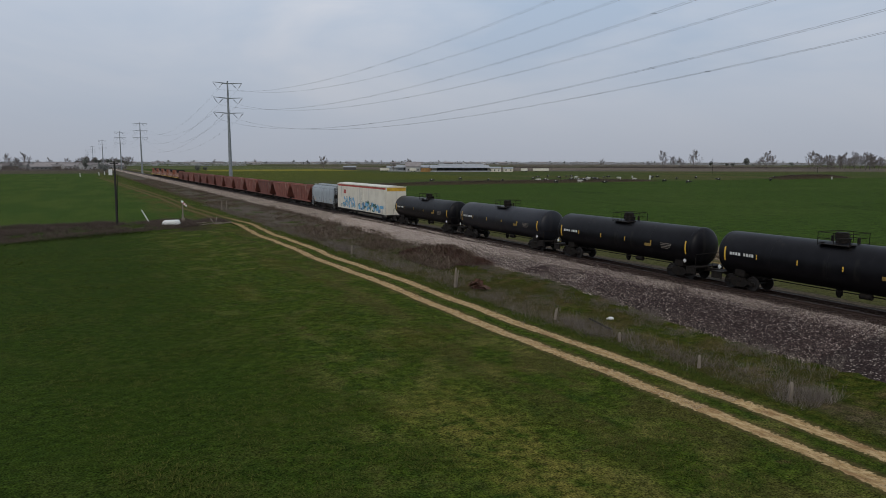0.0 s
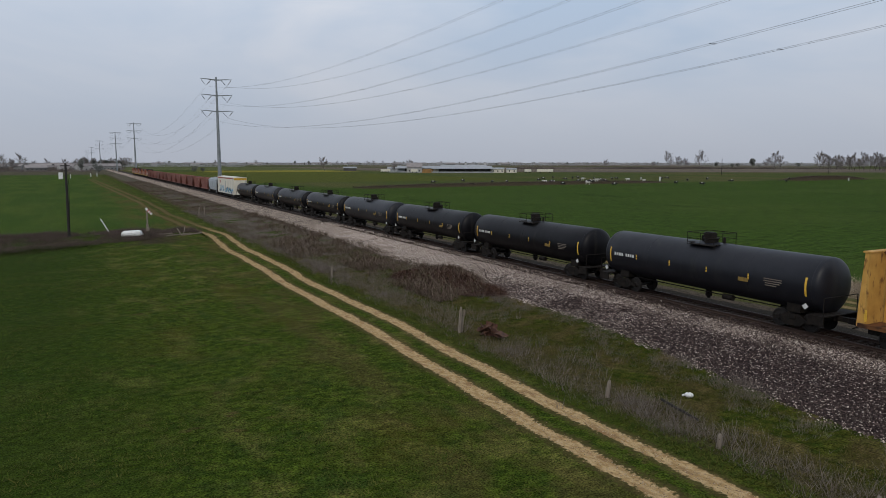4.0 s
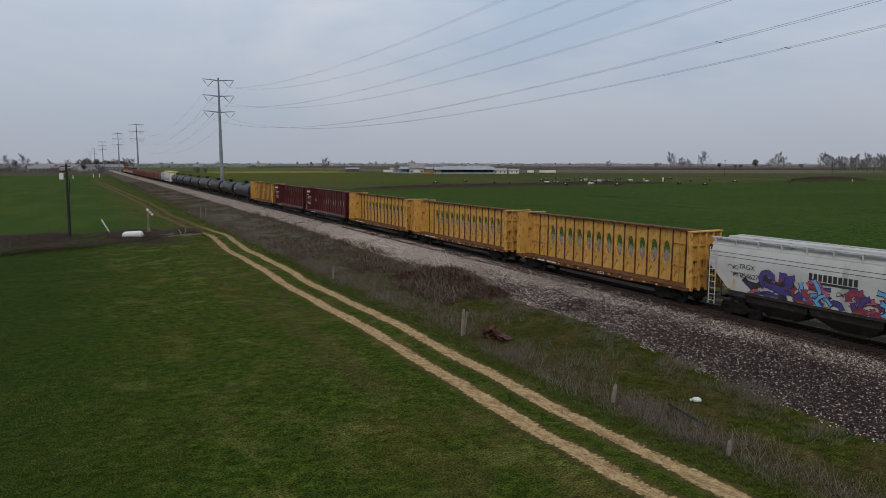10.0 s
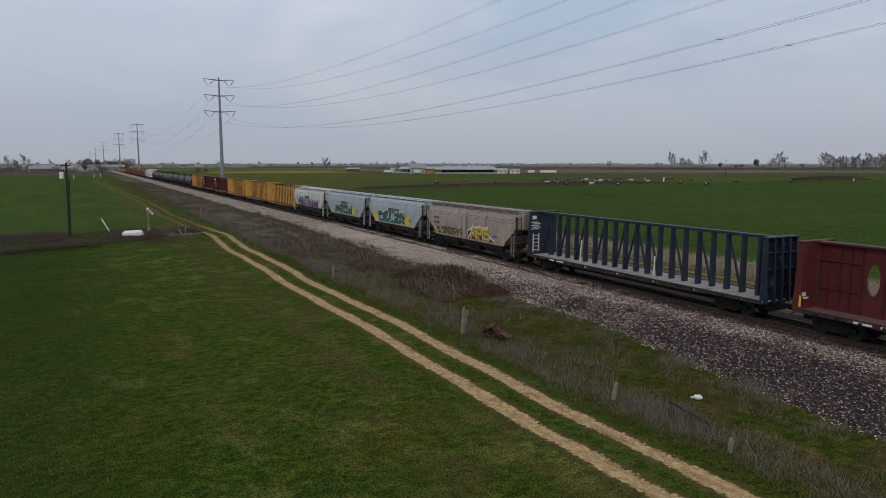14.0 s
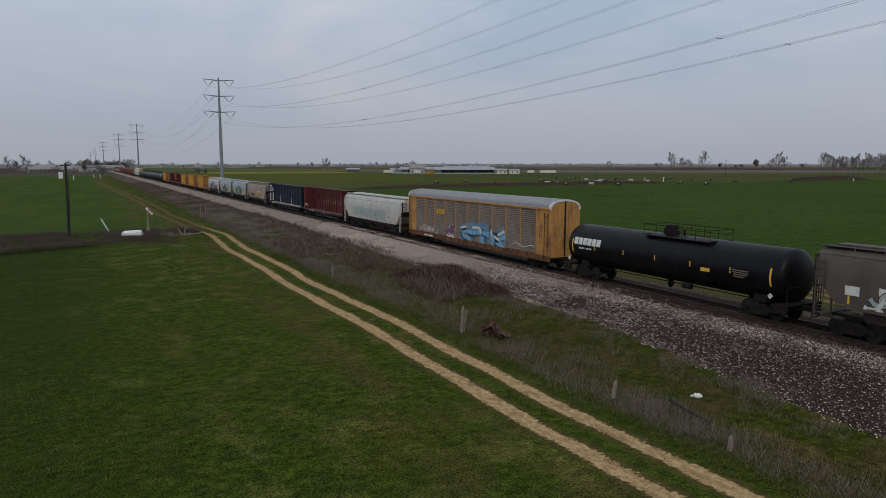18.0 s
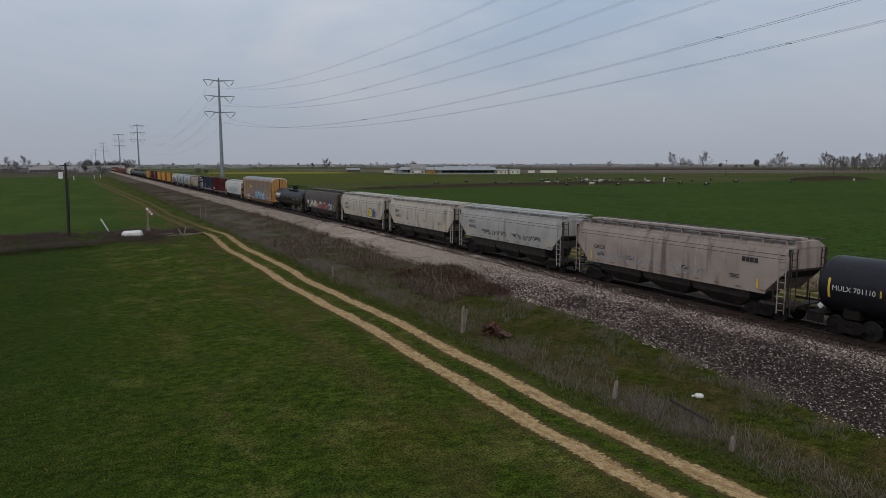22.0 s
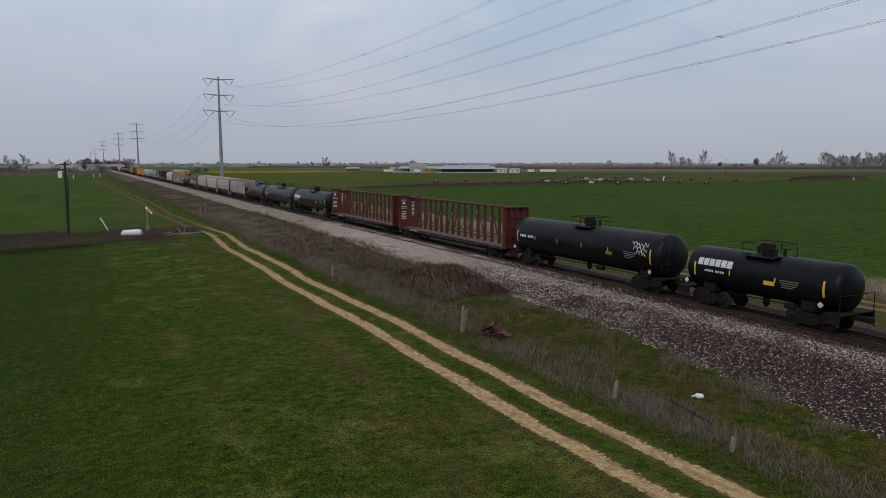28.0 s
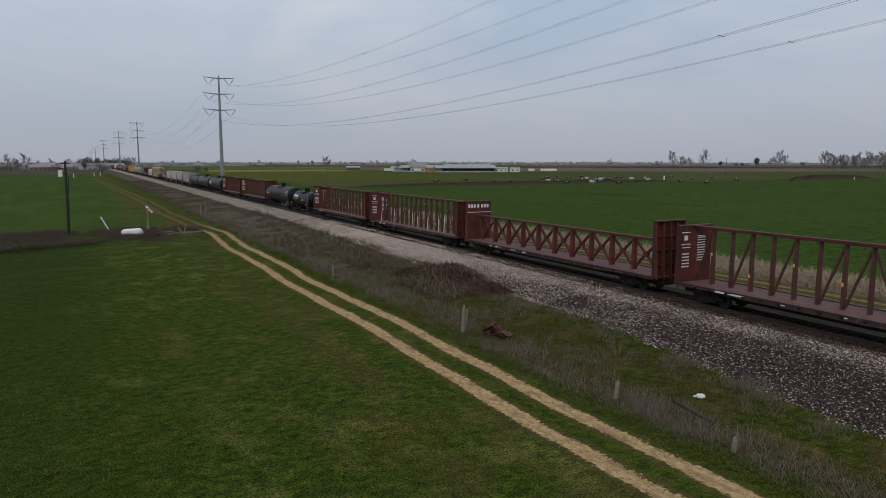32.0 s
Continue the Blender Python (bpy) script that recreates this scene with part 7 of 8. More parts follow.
def bare_tree_meshes(seed, h, spread, fine=0.006):
    """A trunk that runs up through the crown, rising limbs, branches and fine twigs."""
    r = random.Random(seed)
    s, tw = Shape(), Shape()

    def twigs(p, d, count, ln):
        for _ in range(count):
            nd = (d * 0.8 + Vector((r.uniform(-1, 1), r.uniform(-1, 1), r.uniform(-0.3, 1.0)))).normalized()
            w = Vector((r.uniform(-1, 1), r.uniform(-1, 1), 0)).normalized() * h * fine
            tw.add([p - w, p + w, p + nd * ln * r.uniform(0.5, 1.0)], [(0, 1, 2)])

    line = [Vector((0, 0, -0.3))]
    for k in range(5):
        line.append(line[-1] + Vector((r.uniform(-0.05, 0.05) * h, r.uniform(-0.05, 0.05) * h, h * 0.17)))
    rad = lambda z: h * 0.019 * max(0.12, 1 - z / h)
    for a, b in zip(line, line[1:]):
        s.rod(a, b, rad(a.z), 7, rad(b.z))
    twigs(line[-1], Vector((0, 0, 1)), 8, h * 0.13)
    for i in range(17):
        u = 0.16 + 0.78 * i / 16
        k = min(4, int(u * 5))
        p = line[k].lerp(line[k + 1], u * 5 - k)
        a, ln = r.uniform(0, math.tau), h * 0.40 * spread * (1.05 - 0.62 * u) * r.uniform(0.7, 1.1)
        d = Vector((math.cos(a), math.sin(a), 0.75 + 0.7 * u)).normalized()
        q = p + d * ln
        s.rod(p, q, rad(p.z) * 0.5, 5, rad(p.z) * 0.2)
        for j in range(5):
            c = p.lerp(q, 0.35 + 0.16 * j)
            nd = (d + Vector((r.uniform(-1, 1), r.uniform(-1, 1), r.uniform(-0.2, 0.8))) * 0.8).normalized()
            e = c + nd * ln * 0.42
            s.rod(c, e, rad(p.z) * 0.22, 4, rad(p.z) * 0.08)
            twigs(c.lerp(e, 0.5), nd, 5, h * 0.11)
            twigs(e, nd, 8, h * 0.11)
    return s.mesh("trunk", M_bark), tw.mesh("crown", M_twig)


def leafy_tree_meshes(seed, h, w):
    r = random.Random(seed)
    t = Shape().rod((0, 0, -0.3), (0, 0, h * 0.55), h * 0.025, 7, h * 0.012)
    for k in range(6):
        a = r.uniform(0, 6.28)
        t.rod((0, 0, h * (0.25 + 0.05 * k)), (w * 0.35 * math.cos(a), w * 0.35 * math.sin(a), h * (0.45 + 0.07 * k)), h * 0.01, 5, h * 0.004)
    c = Shape()
    lobes = [(r.uniform(-0.3, 0.3) * w, r.uniform(-0.3, 0.3) * w, h * r.uniform(0.35, 0.85), w * r.uniform(0.18, 0.34)) for _ in range(9)]
    for x, y, z, q in lobes:
        for _ in range(34):
            v = Vector((r.gauss(0, 1), r.gauss(0, 1), r.gauss(0, 1))).normalized() * q * r.uniform(0.5, 1.05)
            b = Vector((x, y, z)) + v
            u = Vector((r.uniform(-1, 1), r.uniform(-1, 1), r.uniform(-1, 1))).normalized() * h * 0.045
            o = u.orthogonal().normalized() * h * 0.04
            c.add([b - u - o, b + u - o, b + u + o, b - u + o], [(0, 1, 2, 3)])
    return t.mesh("trunk", M_bark), c.mesh("crown", M_needles_hazed)


BARE = [bare_tree_meshes(3, 22, 1.05, 0.007), bare_tree_meshes(8, 20, 1.15, 0.007), bare_tree_meshes(15, 14, 1.35, 0.011)]
LEAFY = [leafy_tree_meshes(2, 11, 9), leafy_tree_meshes(6, 14, 8), leafy_tree_meshes(9, 7, 9)]


def tree(x, y, meshes, scale, label, group):
    t = thing("tree", label, "tree", pose(x, y, 0, 0, 0, random.uniform(0, 360)) @ Matrix.Diagonal((scale, scale, scale, 1)), group)
    part("trunk", meshes[0], None, t)
    part("crown", meshes[1], None, t)


def far_place(px_angle, dist):
    """A place at a bearing (degrees right of the track) and distance from the drone's resting point."""
    a = radians(px_angle)
    return -34.3 + dist * math.sin(a), dist * math.cos(a)


for deg, dist, kind, sc in ((45.9, 1060, 0, 1.15), (48.2, 1060, 1, 1.25), (46.75, 1080, 2, 1.2), (47.2, 1080, 2, 1.05), (41.2, 1110, 2, 0.9), (44.8, 1100, 2, 0.7), (52.9, 1100, 2, 1.1)):
    tree(*far_place(deg, dist), BARE[kind], sc, "tall bare leafless tree on the far pasture edge", "bare trees")
rnd = random.Random(31)
for i in range(34):
    deg = (53.4, 53.8, 56.4)[i] if i < 3 else 56.8 + 5.6 * (i - 3) / 30 + rnd.uniform(-0.15, 0.15)
    tree(*far_place(deg, 1010 + rnd.uniform(-60, 90)), BARE[rnd.randrange(3)], rnd.uniform(0.75, 1.15), "bare leafless tree in a far row", "bare trees")
for deg, dist, k, sc in ((49.4, 1300, 0, 0.95), (51.9, 1300, 1, 1.2), (50.5, 1500, 2, 1.0), (50.9, 1500, 2, 1.1), (52.4, 1400, 2, 0.8), (55.0, 1400, 0, 0.8)):
    tree(*far_place(deg, dist), LEAFY[k], sc, "dark evergreen tree on the horizon", "evergreen trees")
tree(201, 715, BARE[2], 1.0, "round bare bush-like tree in the pasture", "bare trees")
tree(*far_place(25.2, 720), BARE[2], 0.8, "round bare bush-like tree in the pasture", "bare trees")
tree(*far_place(23.8, 640), BARE[2], 0.55, "small bare bush in the pasture", "bare trees")
tree(66, 700, LEAFY[2], 0.8, "low dark bush beside the track", "evergreen trees")
tree(74, 706, LEAFY[2], 0.6, "low dark bush beside the track", "evergreen trees")
tree(-18, 640, LEAFY[2], 1.25, "dark round bush near the track", "evergreen trees")
tree(-30, 800, LEAFY[1], 0.9, "dark evergreen tree among far houses", "evergreen trees")
for i in range(60):
    x, y = -320 + rnd.uniform(0, 300), 800 + rnd.uniform(0, 460)
    tree(x, y, LEAFY[i % 3] if i % 3 == 0 else BARE[i % 3], rnd.uniform(0.5, 0.95), "dull tree among far houses", "town trees")
for i in range(110):
    u = i / 109
    x, y = 20 + 2500 * u + rnd.uniform(-20, 20), 1900 + rnd.uniform(-150, 700)
    tree(x, y, LEAFY[i % 3] if i % 3 else BARE[2], rnd.uniform(0.5, 0.95), "dull tree on the distant town edge", "town trees")
for i in range(40):
    tree(14 + rnd.uniform(-40, 30), 1060 + 14 * i + rnd.uniform(-8, 8), BARE[2] if i % 3 else LEAFY[0], rnd.uniform(0.6, 1.1), "bare and dark tree beside the far track", "town trees")


# ---- cattle ----
def cow(x, y, turn, white):
    hide = M_hide_w if white else M_hide_b
    c = thing("cow", "white dairy cow standing in the pasture" if white else "black and white dairy cow in the pasture", "cow", pose(x, y, land(x, y), 0, 0, turn), "cattle")
    rings = []
    for px, r, z in ((-1.0, 0.22, 1.15), (-0.85, 0.38, 1.08), (-0.3, 0.43, 1.0), (0.35, 0.40, 1.02), (0.8, 0.34, 1.12), (0.98, 0.2, 1.2)):
        rings.append([(px, r * 0.75 * math.cos(k * math.tau / 10), z + r * math.sin(k * math.tau / 10)) for k in range(10)])
    part("body", Shape().loft(rings), hide, c, smooth=60)
    part("head", Shape().loft([[(0.85 + q, 0.14 * s * math.cos(k * math.tau / 8), 1.25 - 0.35 * q + 0.17 * s * math.sin(k * math.tau / 8)) for k in range(8)] for q, s in ((0, 1.3), (0.35, 1.1), (0.6, 1.0), (0.85, 0.6))]), M_hide_b if not white else hide, c, smooth=60)
    for lx in (-0.75, 0.65):
        for ly in (-0.2, 0.2):
            part("leg", Shape().rod((lx, ly, 0), (lx, ly, 0.85), 0.06, 6, 0.1), hide, c)
    part("tail", Shape().rod((-1.0, 0, 1.25), (-1.12, 0, 0.55), 0.03, 5), hide, c)
    if not white:
        part("patch", Shape().loft([[(px, 0.335 * math.cos(a), 1.02 + 0.44 * math.sin(a)) for a in (0.2, 0.8, 1.4, 1.9, 2.4, 2.9)] for px in (-0.25, 0.3)], cap=False), M_hide_w, c)


rnd = random.Random(5)
for i in range(46):
    d = rnd.uniform(300, 430)
    a = rnd.choice((rnd.uniform(27, 44), rnd.uniform(36, 43), rnd.uniform(43, 55)))
    cow(*far_place(a, d), rnd.uniform(0, 360), rnd.random() < 0.22)
single("pasture_post", Shape().box(-0.25, 0.25, -0.25, 0.25, 0, 2.3), M_plastic, "white post standing in the pasture", "post", "pasture posts", at=pose(*far_place(45.3, 385), 0))
single("pasture_post", Shape().box(-0.3, 0.3, -0.3, 0.3, 0, 2.6), M_plastic, "white post standing in the pasture", "post", "pasture posts", at=pose(*far_place(58.3, 440), 0) @ Matrix.Diagonal((0.6, 0.6, 0.6, 1)))


def far_pole(x, y, h):
    p = thing("utility_pole", "thin dark wooden utility pole in the far pasture", "pole", pose(x, y, land(x, y)), "far poles")
    part("pole", Shape().rod((0, 0, -0.3), (0, 0, h), 0.16, 8, 0.11), M_pole, p)
    part("crossarm", Shape().box(-1.2, 1.2, -0.06, 0.06, h - 0.7, h - 0.55), M_pole, p)


far_pole(*far_place(49.8, 580), 12.5)
far_pole(*far_place(57.0, 700), 11.5)
for px, py in ((-26.5, 505), (-22.5, 520), (-38, 470)):
    single("field_post", Shape().loft([[(q * math.cos(k * 0.785), q * math.sin(k * 0.785), z) for k in range(8)] for z, q in ((-0.3, 0.2), (2.3, 0.18), (2.45, 0.1))]), M_plastic, "short white post at the field end", "post", "field posts", at=pose(px, py, 0))


# ---- weeds, brush and grass ----
rng = np.random.default_rng(9)
M_weed = island_material("dry grey weeds", [(0.155, 0.130, 0.112), (0.24, 0.205, 0.178), (0.095, 0.078, 0.066), (0.175, 0.143, 0.115)])
M_brush = island_material("dark bramble brush", [(0.100, 0.070, 0.052), (0.165, 0.120, 0.092), (0.064, 0.043, 0.033), (0.22, 0.170, 0.132), (0.080, 0.056, 0.040), (0.062, 0.064, 0.022)])
M_grass = island_material("green grass blades", [(0.028, 0.048, 0.008), (0.060, 0.084, 0.014), (0.044, 0.066, 0.010), (0.110, 0.108, 0.026), (0.036, 0.056, 0.009), (0.085, 0.080, 0.020)])
M_grass_dry = island_material("olive and straw grass", [(0.050, 0.050, 0.0095), (0.074, 0.068, 0.016), (0.125, 0.098, 0.044), (0.040, 0.043, 0.0078), (0.062, 0.058, 0.012), (0.090, 0.072, 0.027)])
TUFT = ([], [])
for k in range(5):
    a = k * 1.257
    b = len(TUFT[0])
    TUFT[0].extend([(0.10 * math.cos(a) - 0.05 * math.sin(a), 0.10 * math.sin(a) + 0.05 * math.cos(a), 0), (0.10 * math.cos(a) + 0.05 * math.sin(a), 0.10 * math.sin(a) - 0.05 * math.cos(a), 0), (0.42 * math.cos(a + 0.2), 0.42 * math.sin(a + 0.2), 0.75 + 0.25 * math.sin(k * 2.1))])
    TUFT[1].append((b, b + 1, b + 2))
STALK = ([], [])
for k in range(7):
    a, q = k * 0.9, 0.10 + 0.05 * (k % 3)
    b = len(STALK[0])
    STALK[0].extend([(q * math.cos(a) - 0.007, q * math.sin(a), 0), (q * math.cos(a) + 0.007, q * math.sin(a), 0), (2.6 * q * math.cos(a + 0.4), 2.6 * q * math.sin(a + 0.4), 0.6 + 0.4 * math.sin(k * 1.7) ** 2)])
    STALK[1].append((b, b + 1, b + 2))
CANE = ([], [])
for k in range(6):  # arching bramble canes
    a, q, h = k * 1.05, 0.55 + 0.25 * math.sin(k * 2.7), 0.75 + 0.25 * math.cos(k * 1.9)
    b = len(CANE[0])
    for i in range(5):
        t = i / 4
        CANE[0].extend([(q * t * math.cos(a + 0.5 * t) - d * math.sin(a), q * t * math.sin(a + 0.5 * t) + d * math.cos(a), h * math.sin(t * 2.6)) for d in (-0.012, 0.012)])
    CANE[1].extend([(b + 2 * i, b + 2 * i + 1, b + 2 * i + 3, b + 2 * i + 2) for i in range(4)])


def rows(x, y, size, height):
    z = np.array([land(a, b) for a, b in zip(x, y)])
    return np.stack([x, y, z - 0.01, rng.uniform(0, 6.28, len(x)), size, height], 1)


def patchy(x, y, s, seed):
    return np.array([noise.noise((a * s, b * s, seed)) for a, b in zip(x, y)])


# pale weeds along the old fence line
n = 8000
y = 4 + 146 * rng.random(n) ** 1.35
x = -14.5 + rng.normal(0, 0.75, n) + 0.35 * np.sin(y * 0.2)
keep = (patchy(x, y, 0.25, 4.0) + rng.uniform(-0.6, 0.6, n) > 0.12) & (np.hypot(x + 14.2, (y - 32.0) * 0.7) > 1.5)
x, y = x[keep], y[keep]
cloud("weeds", *STALK, rows(x, y, rng.uniform(0.7, 1.5, len(x)), rng.uniform(0.2, 0.8, len(x)) * (1 + 0.6 * patchy(x, y, 0.6, 2.0))), M_weed, "pale dry weeds along a fence line", category="weeds")
# thinner weeds over the verge
n = 2600
y = 6 + 60 * rng.random(n) ** 1.2
x = rng.uniform(-15.8, -8.0, n)
keep = patchy(x, y, 0.22, 8.0) > 0.05
x, y = x[keep], y[keep]
cloud("weeds", *STALK, rows(x, y, rng.uniform(0.6, 1.2, len(x)), rng.uniform(0.25, 0.7, len(x))), M_weed, "sparse dry stalks on the verge", category="weeds")
# stray stalks along the foot of the ballast
n = 3600
y = 8 + 44 * rng.random(n) ** 1.1
x = np.array([ballast_edge(b) for b in y]) + rng.normal(-0.3, 0.7, n)
keep = patchy(x, y, 0.4, 21.0) + rng.uniform(-0.3, 0.3, n) > 0.05
x, y = x[keep], y[keep]
cloud("weeds", *STALK, np.stack([x, y, np.array([max(land(a, b), bed_height(a, b) if a > ballast_edge(b) else 0) for a, b in zip(x, y)]), rng.uniform(0, 6.28, len(x)), rng.uniform(0.5, 1.0, len(x)), rng.uniform(0.15, 0.45, len(x))], 1), M_weed, "stray dry stalks at the ballast foot", category="weeds")
# dark brush on the bank
n = 19000
y = 43 + 330 * rng.random(n) ** 2.2
lo = np.where(y < 70, -12.0, -14.6)
x = lo + (-5.6 - lo) * rng.random(n)
dense = patchy(x, y, 0.13, 2.0) + 0.5 * patchy(x, y, 0.5, 7.0) + rng.uniform(-0.25, 0.25, n) + 0.75 * np.exp(-((y - 50) / 6.0) ** 2 - ((x + 7.6) / 1.9) ** 2) + np.where(y > 56, 0.12, -0.10)
keep = dense > 0.05
x, y, dense = x[keep], y[keep], dense[keep]
far = np.clip(y / 70, 1, 2.6)
cloud("brush", *STALK, rows(x, y, rng.uniform(0.6, 1.2, len(x)) * far, rng.uniform(0.22, 0.62, len(x)) * (0.7 + np.clip(dense, 0, 0.8))), M_brush, "dark brown leafless bramble brush on the bank", category="brush")
near = (y < 130) & (rng.random(len(y)) < 0.25)
cloud("brush", *CANE, rows(x[near], y[near], rng.uniform(0.8, 1.7, near.sum()), rng.uniform(0.3, 0.8, near.sum()) * (0.7 + np.clip(dense[near], 0, 0.8))), M_brush, "tangled arching bramble canes on the bank", category="brush")
# the bramble thicket that spills onto the ballast
M_bramble = island_material("reddish bramble canes", [(0.060, 0.032, 0.024), (0.100, 0.056, 0.042), (0.038, 0.021, 0.017), (0.125, 0.080, 0.060), (0.078, 0.042, 0.031)])
M_bramble_leaf = island_material("withered bramble leaves", [(0.065, 0.030, 0.022), (0.105, 0.055, 0.038), (0.042, 0.022, 0.017), (0.085, 0.066, 0.030)])


def lumps(x, y):
    return 0.85 + 0.9 * patchy(x, y, 0.55, 5.0) + 0.4 * patchy(x, y, 1.6, 6.0)


n = 5200
a, q = rng.uniform(0, 6.28, n), np.sqrt(rng.random(n))
reach = 1 + 0.22 * np.sin(3 * a) + 0.16 * np.sin(5 * a + 1)
x, y = -8.0 + 2.3 * q * np.cos(a) * reach, 49.5 + 6.6 * q * np.sin(a) * reach
top = np.clip(1.15 - 0.75 * q * q, 0.2, 1.2) * np.clip(lumps(x, y), 0.25, 1.7)
cloud("brush", *CANE, rows(x, y, rng.uniform(0.6, 1.4, n), rng.uniform(0.30, 0.82, n) * top), M_bramble, "dense reddish-brown bramble thicket by the ballast", category="brush")
n = 17000
a, q = rng.uniform(0, 6.28, n), np.sqrt(rng.random(n))
reach = 1 + 0.22 * np.sin(3 * a) + 0.16 * np.sin(5 * a + 1)
x, y = -8.0 + 2.25 * q * np.cos(a) * reach, 49.5 + 6.4 * q * np.sin(a) * reach
top = np.clip(1.15 - 0.75 * q * q, 0.2, 1.2) * np.clip(lumps(x, y), 0.25, 1.7)
pr = rows(x, y, rng.uniform(0.05, 0.12, n), rng.uniform(0.04, 0.11, n))
pr[:, 2] += rng.random(n) ** 0.7 * 0.72 * top
cloud("brush", *LEAF, pr, M_bramble_leaf, "withered reddish bramble leaves", category="brush")
# ditch brush across the field
n = 26000
x = -110 + 90.2 * rng.random(n) ** 0.6
near_side = 88 + 0.5 * np.clip(x + 41, -20, 30)
y = near_side + (108.5 - near_side) * rng.random(n) ** 0.75
keep = patchy(x, y, 0.16, 6.0) + 0.5 * patchy(x, y, 0.6, 9.0) + rng.uniform(-0.35, 0.35, n) > -0.16
x, y = x[keep], y[keep]
M_ditch = island_material("dead purplish weeds", [(0.075, 0.052, 0.048), (0.12, 0.088, 0.078), (0.050, 0.036, 0.033), (0.16, 0.125, 0.105), (0.045, 0.050, 0.020)])
cloud("brush", *STALK, rows(x, y, rng.uniform(1.0, 2.2, len(x)), rng.uniform(0.2, 0.75, len(x)) * (1 + 0.7 * patchy(x, y, 0.3, 3.0))), M_ditch, "brown dead weeds in a ditch", category="brush")
M_weed_green = island_material("dark weed leaves", [(0.020, 0.034, 0.0065), (0.034, 0.050, 0.009), (0.026, 0.042, 0.008)])
n = 5000
x = rng.uniform(-90, -24, n)
y = 90 + 0.5 * np.clip(x + 41, -20, 30) + rng.normal(0, 2.0, n)
keep = patchy(x, y, 0.12, 16.0) > 0.0
x, y = x[keep], y[keep]
cloud("weeds", *TUFT, rows(x, y, rng.uniform(0.5, 1.1, len(x)), rng.uniform(0.10, 0.24, len(x))), M_weed_green, "low dark green weeds at the ditch edge", category="weeds")
# scrub hedge at the foot of the far ploughed land
n = 5000
a = np.radians(rng.uniform(34.0, 58.0, n))
d = 1010 / np.cos(a - radians(27.6)) + rng.normal(0, 9, n)
x, y = -34 + d * np.sin(a), d * np.cos(a)
keep = patchy(x, y, 0.012, 3.0) + rng.uniform(-0.3, 0.3, n) > -0.12
x, y = x[keep], y[keep]
M_hedge = island_material("far leafless scrub", [(0.14, 0.115, 0.10), (0.19, 0.16, 0.145), (0.11, 0.092, 0.082), (0.16, 0.14, 0.12)])
cloud("brush", *STALK, np.stack([x, y, np.zeros(len(x)), rng.uniform(0, 6.28, len(x)), rng.uniform(9, 18, len(x)), rng.uniform(2.0, 5.0, len(x))], 1), M_hedge, "grey-brown leafless scrub hedge far off", category="brush")
# distance haze is put into these pale grey tones; used past 1 km
M_hazed_wood = island_material("far woodland paled by haze", [(0.33, 0.33, 0.34), (0.40, 0.40, 0.415), (0.28, 0.28, 0.285), (0.46, 0.46, 0.47)])
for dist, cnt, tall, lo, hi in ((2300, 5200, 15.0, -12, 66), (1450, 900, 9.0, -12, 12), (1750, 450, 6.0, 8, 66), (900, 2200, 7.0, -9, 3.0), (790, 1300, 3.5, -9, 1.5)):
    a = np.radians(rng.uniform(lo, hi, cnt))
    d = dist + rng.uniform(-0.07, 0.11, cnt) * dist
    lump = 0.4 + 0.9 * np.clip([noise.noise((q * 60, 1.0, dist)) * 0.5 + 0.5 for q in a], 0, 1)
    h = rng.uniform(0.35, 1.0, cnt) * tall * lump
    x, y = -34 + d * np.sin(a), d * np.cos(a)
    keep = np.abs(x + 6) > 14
    cloud("far_woods", *STALK, np.stack([x, y, np.zeros(cnt), rng.uniform(0, 6.28, cnt), rng.uniform(1.4, 2.6, cnt) * tall, h], 1)[keep], M_hazed_wood if dist > 1000 else M_hedge, "grey-brown leafless tree belt on the horizon", category="woods")
# dry stalks behind the track
n = 9000
y = -10 + 260 * rng.random(n) ** 1.4
x = rng.uniform(16.6, 22.6, n)
M_straw = island_material("tan dry stalks", [(0.30, 0.235, 0.165), (0.38, 0.31, 0.23), (0.19, 0.145, 0.10)])
cloud("weeds", *STALK, rows(x, y, rng.uniform(2.2, 4.0, n), rng.uniform(0.5, 1.1, n)), M_straw, "tan dry stalks behind the track", category="weeds")
# mounds on the pasture
for mx, my, sx, sy, cnt in ((140, 250, 80, 4, 2600), (335, 242, 32, 5, 1400)):
    x, y = mx + sx * rng.uniform(-1, 1, cnt), my + rng.normal(0, sy * 0.6, cnt)
    y += 0.03 * (x - mx)
    cloud("brush", *STALK, rows(x, y, rng.uniform(3, 6, cnt), rng.uniform(0.4, 1.0, cnt)), M_ditch, "dark scrub on a low earth mound", category="brush")
# grass tufts of the field, thinning with distance
n = 64000
r = 11 + 72 * rng.random(n) ** 1.25
a = np.radians(rng.uniform(-10, 68, n))
x, y = -37.5 + r * np.sin(a), -9.0 + r * np.cos(a)
q = patchy(x, y, 0.35, 1.0)
worn = np.exp(-((x + 28.4) / 2.4) ** 4 - ((y - 4.0) / 11.0) ** 4) + 0.4 * np.exp(-((x + 21.5) / 2.0) ** 2)
keep = ((x < ROAD - 1.42) | (np.abs(x - ROAD) < 0.5)) & (q + rng.uniform(-0.3, 0.6, n) > 1.8 * worn)
x, y, q = x[keep], y[keep], q[keep]
cloud("grass", *TUFT, rows(x, y, rng.uniform(0.22, 0.5, len(x)) * (1 + 0.5 * q), rng.uniform(0.03, 0.10, len(x)) * (1 + 0.9 * q)), M_grass, "short mown green grass", category="grass")
n = 24000
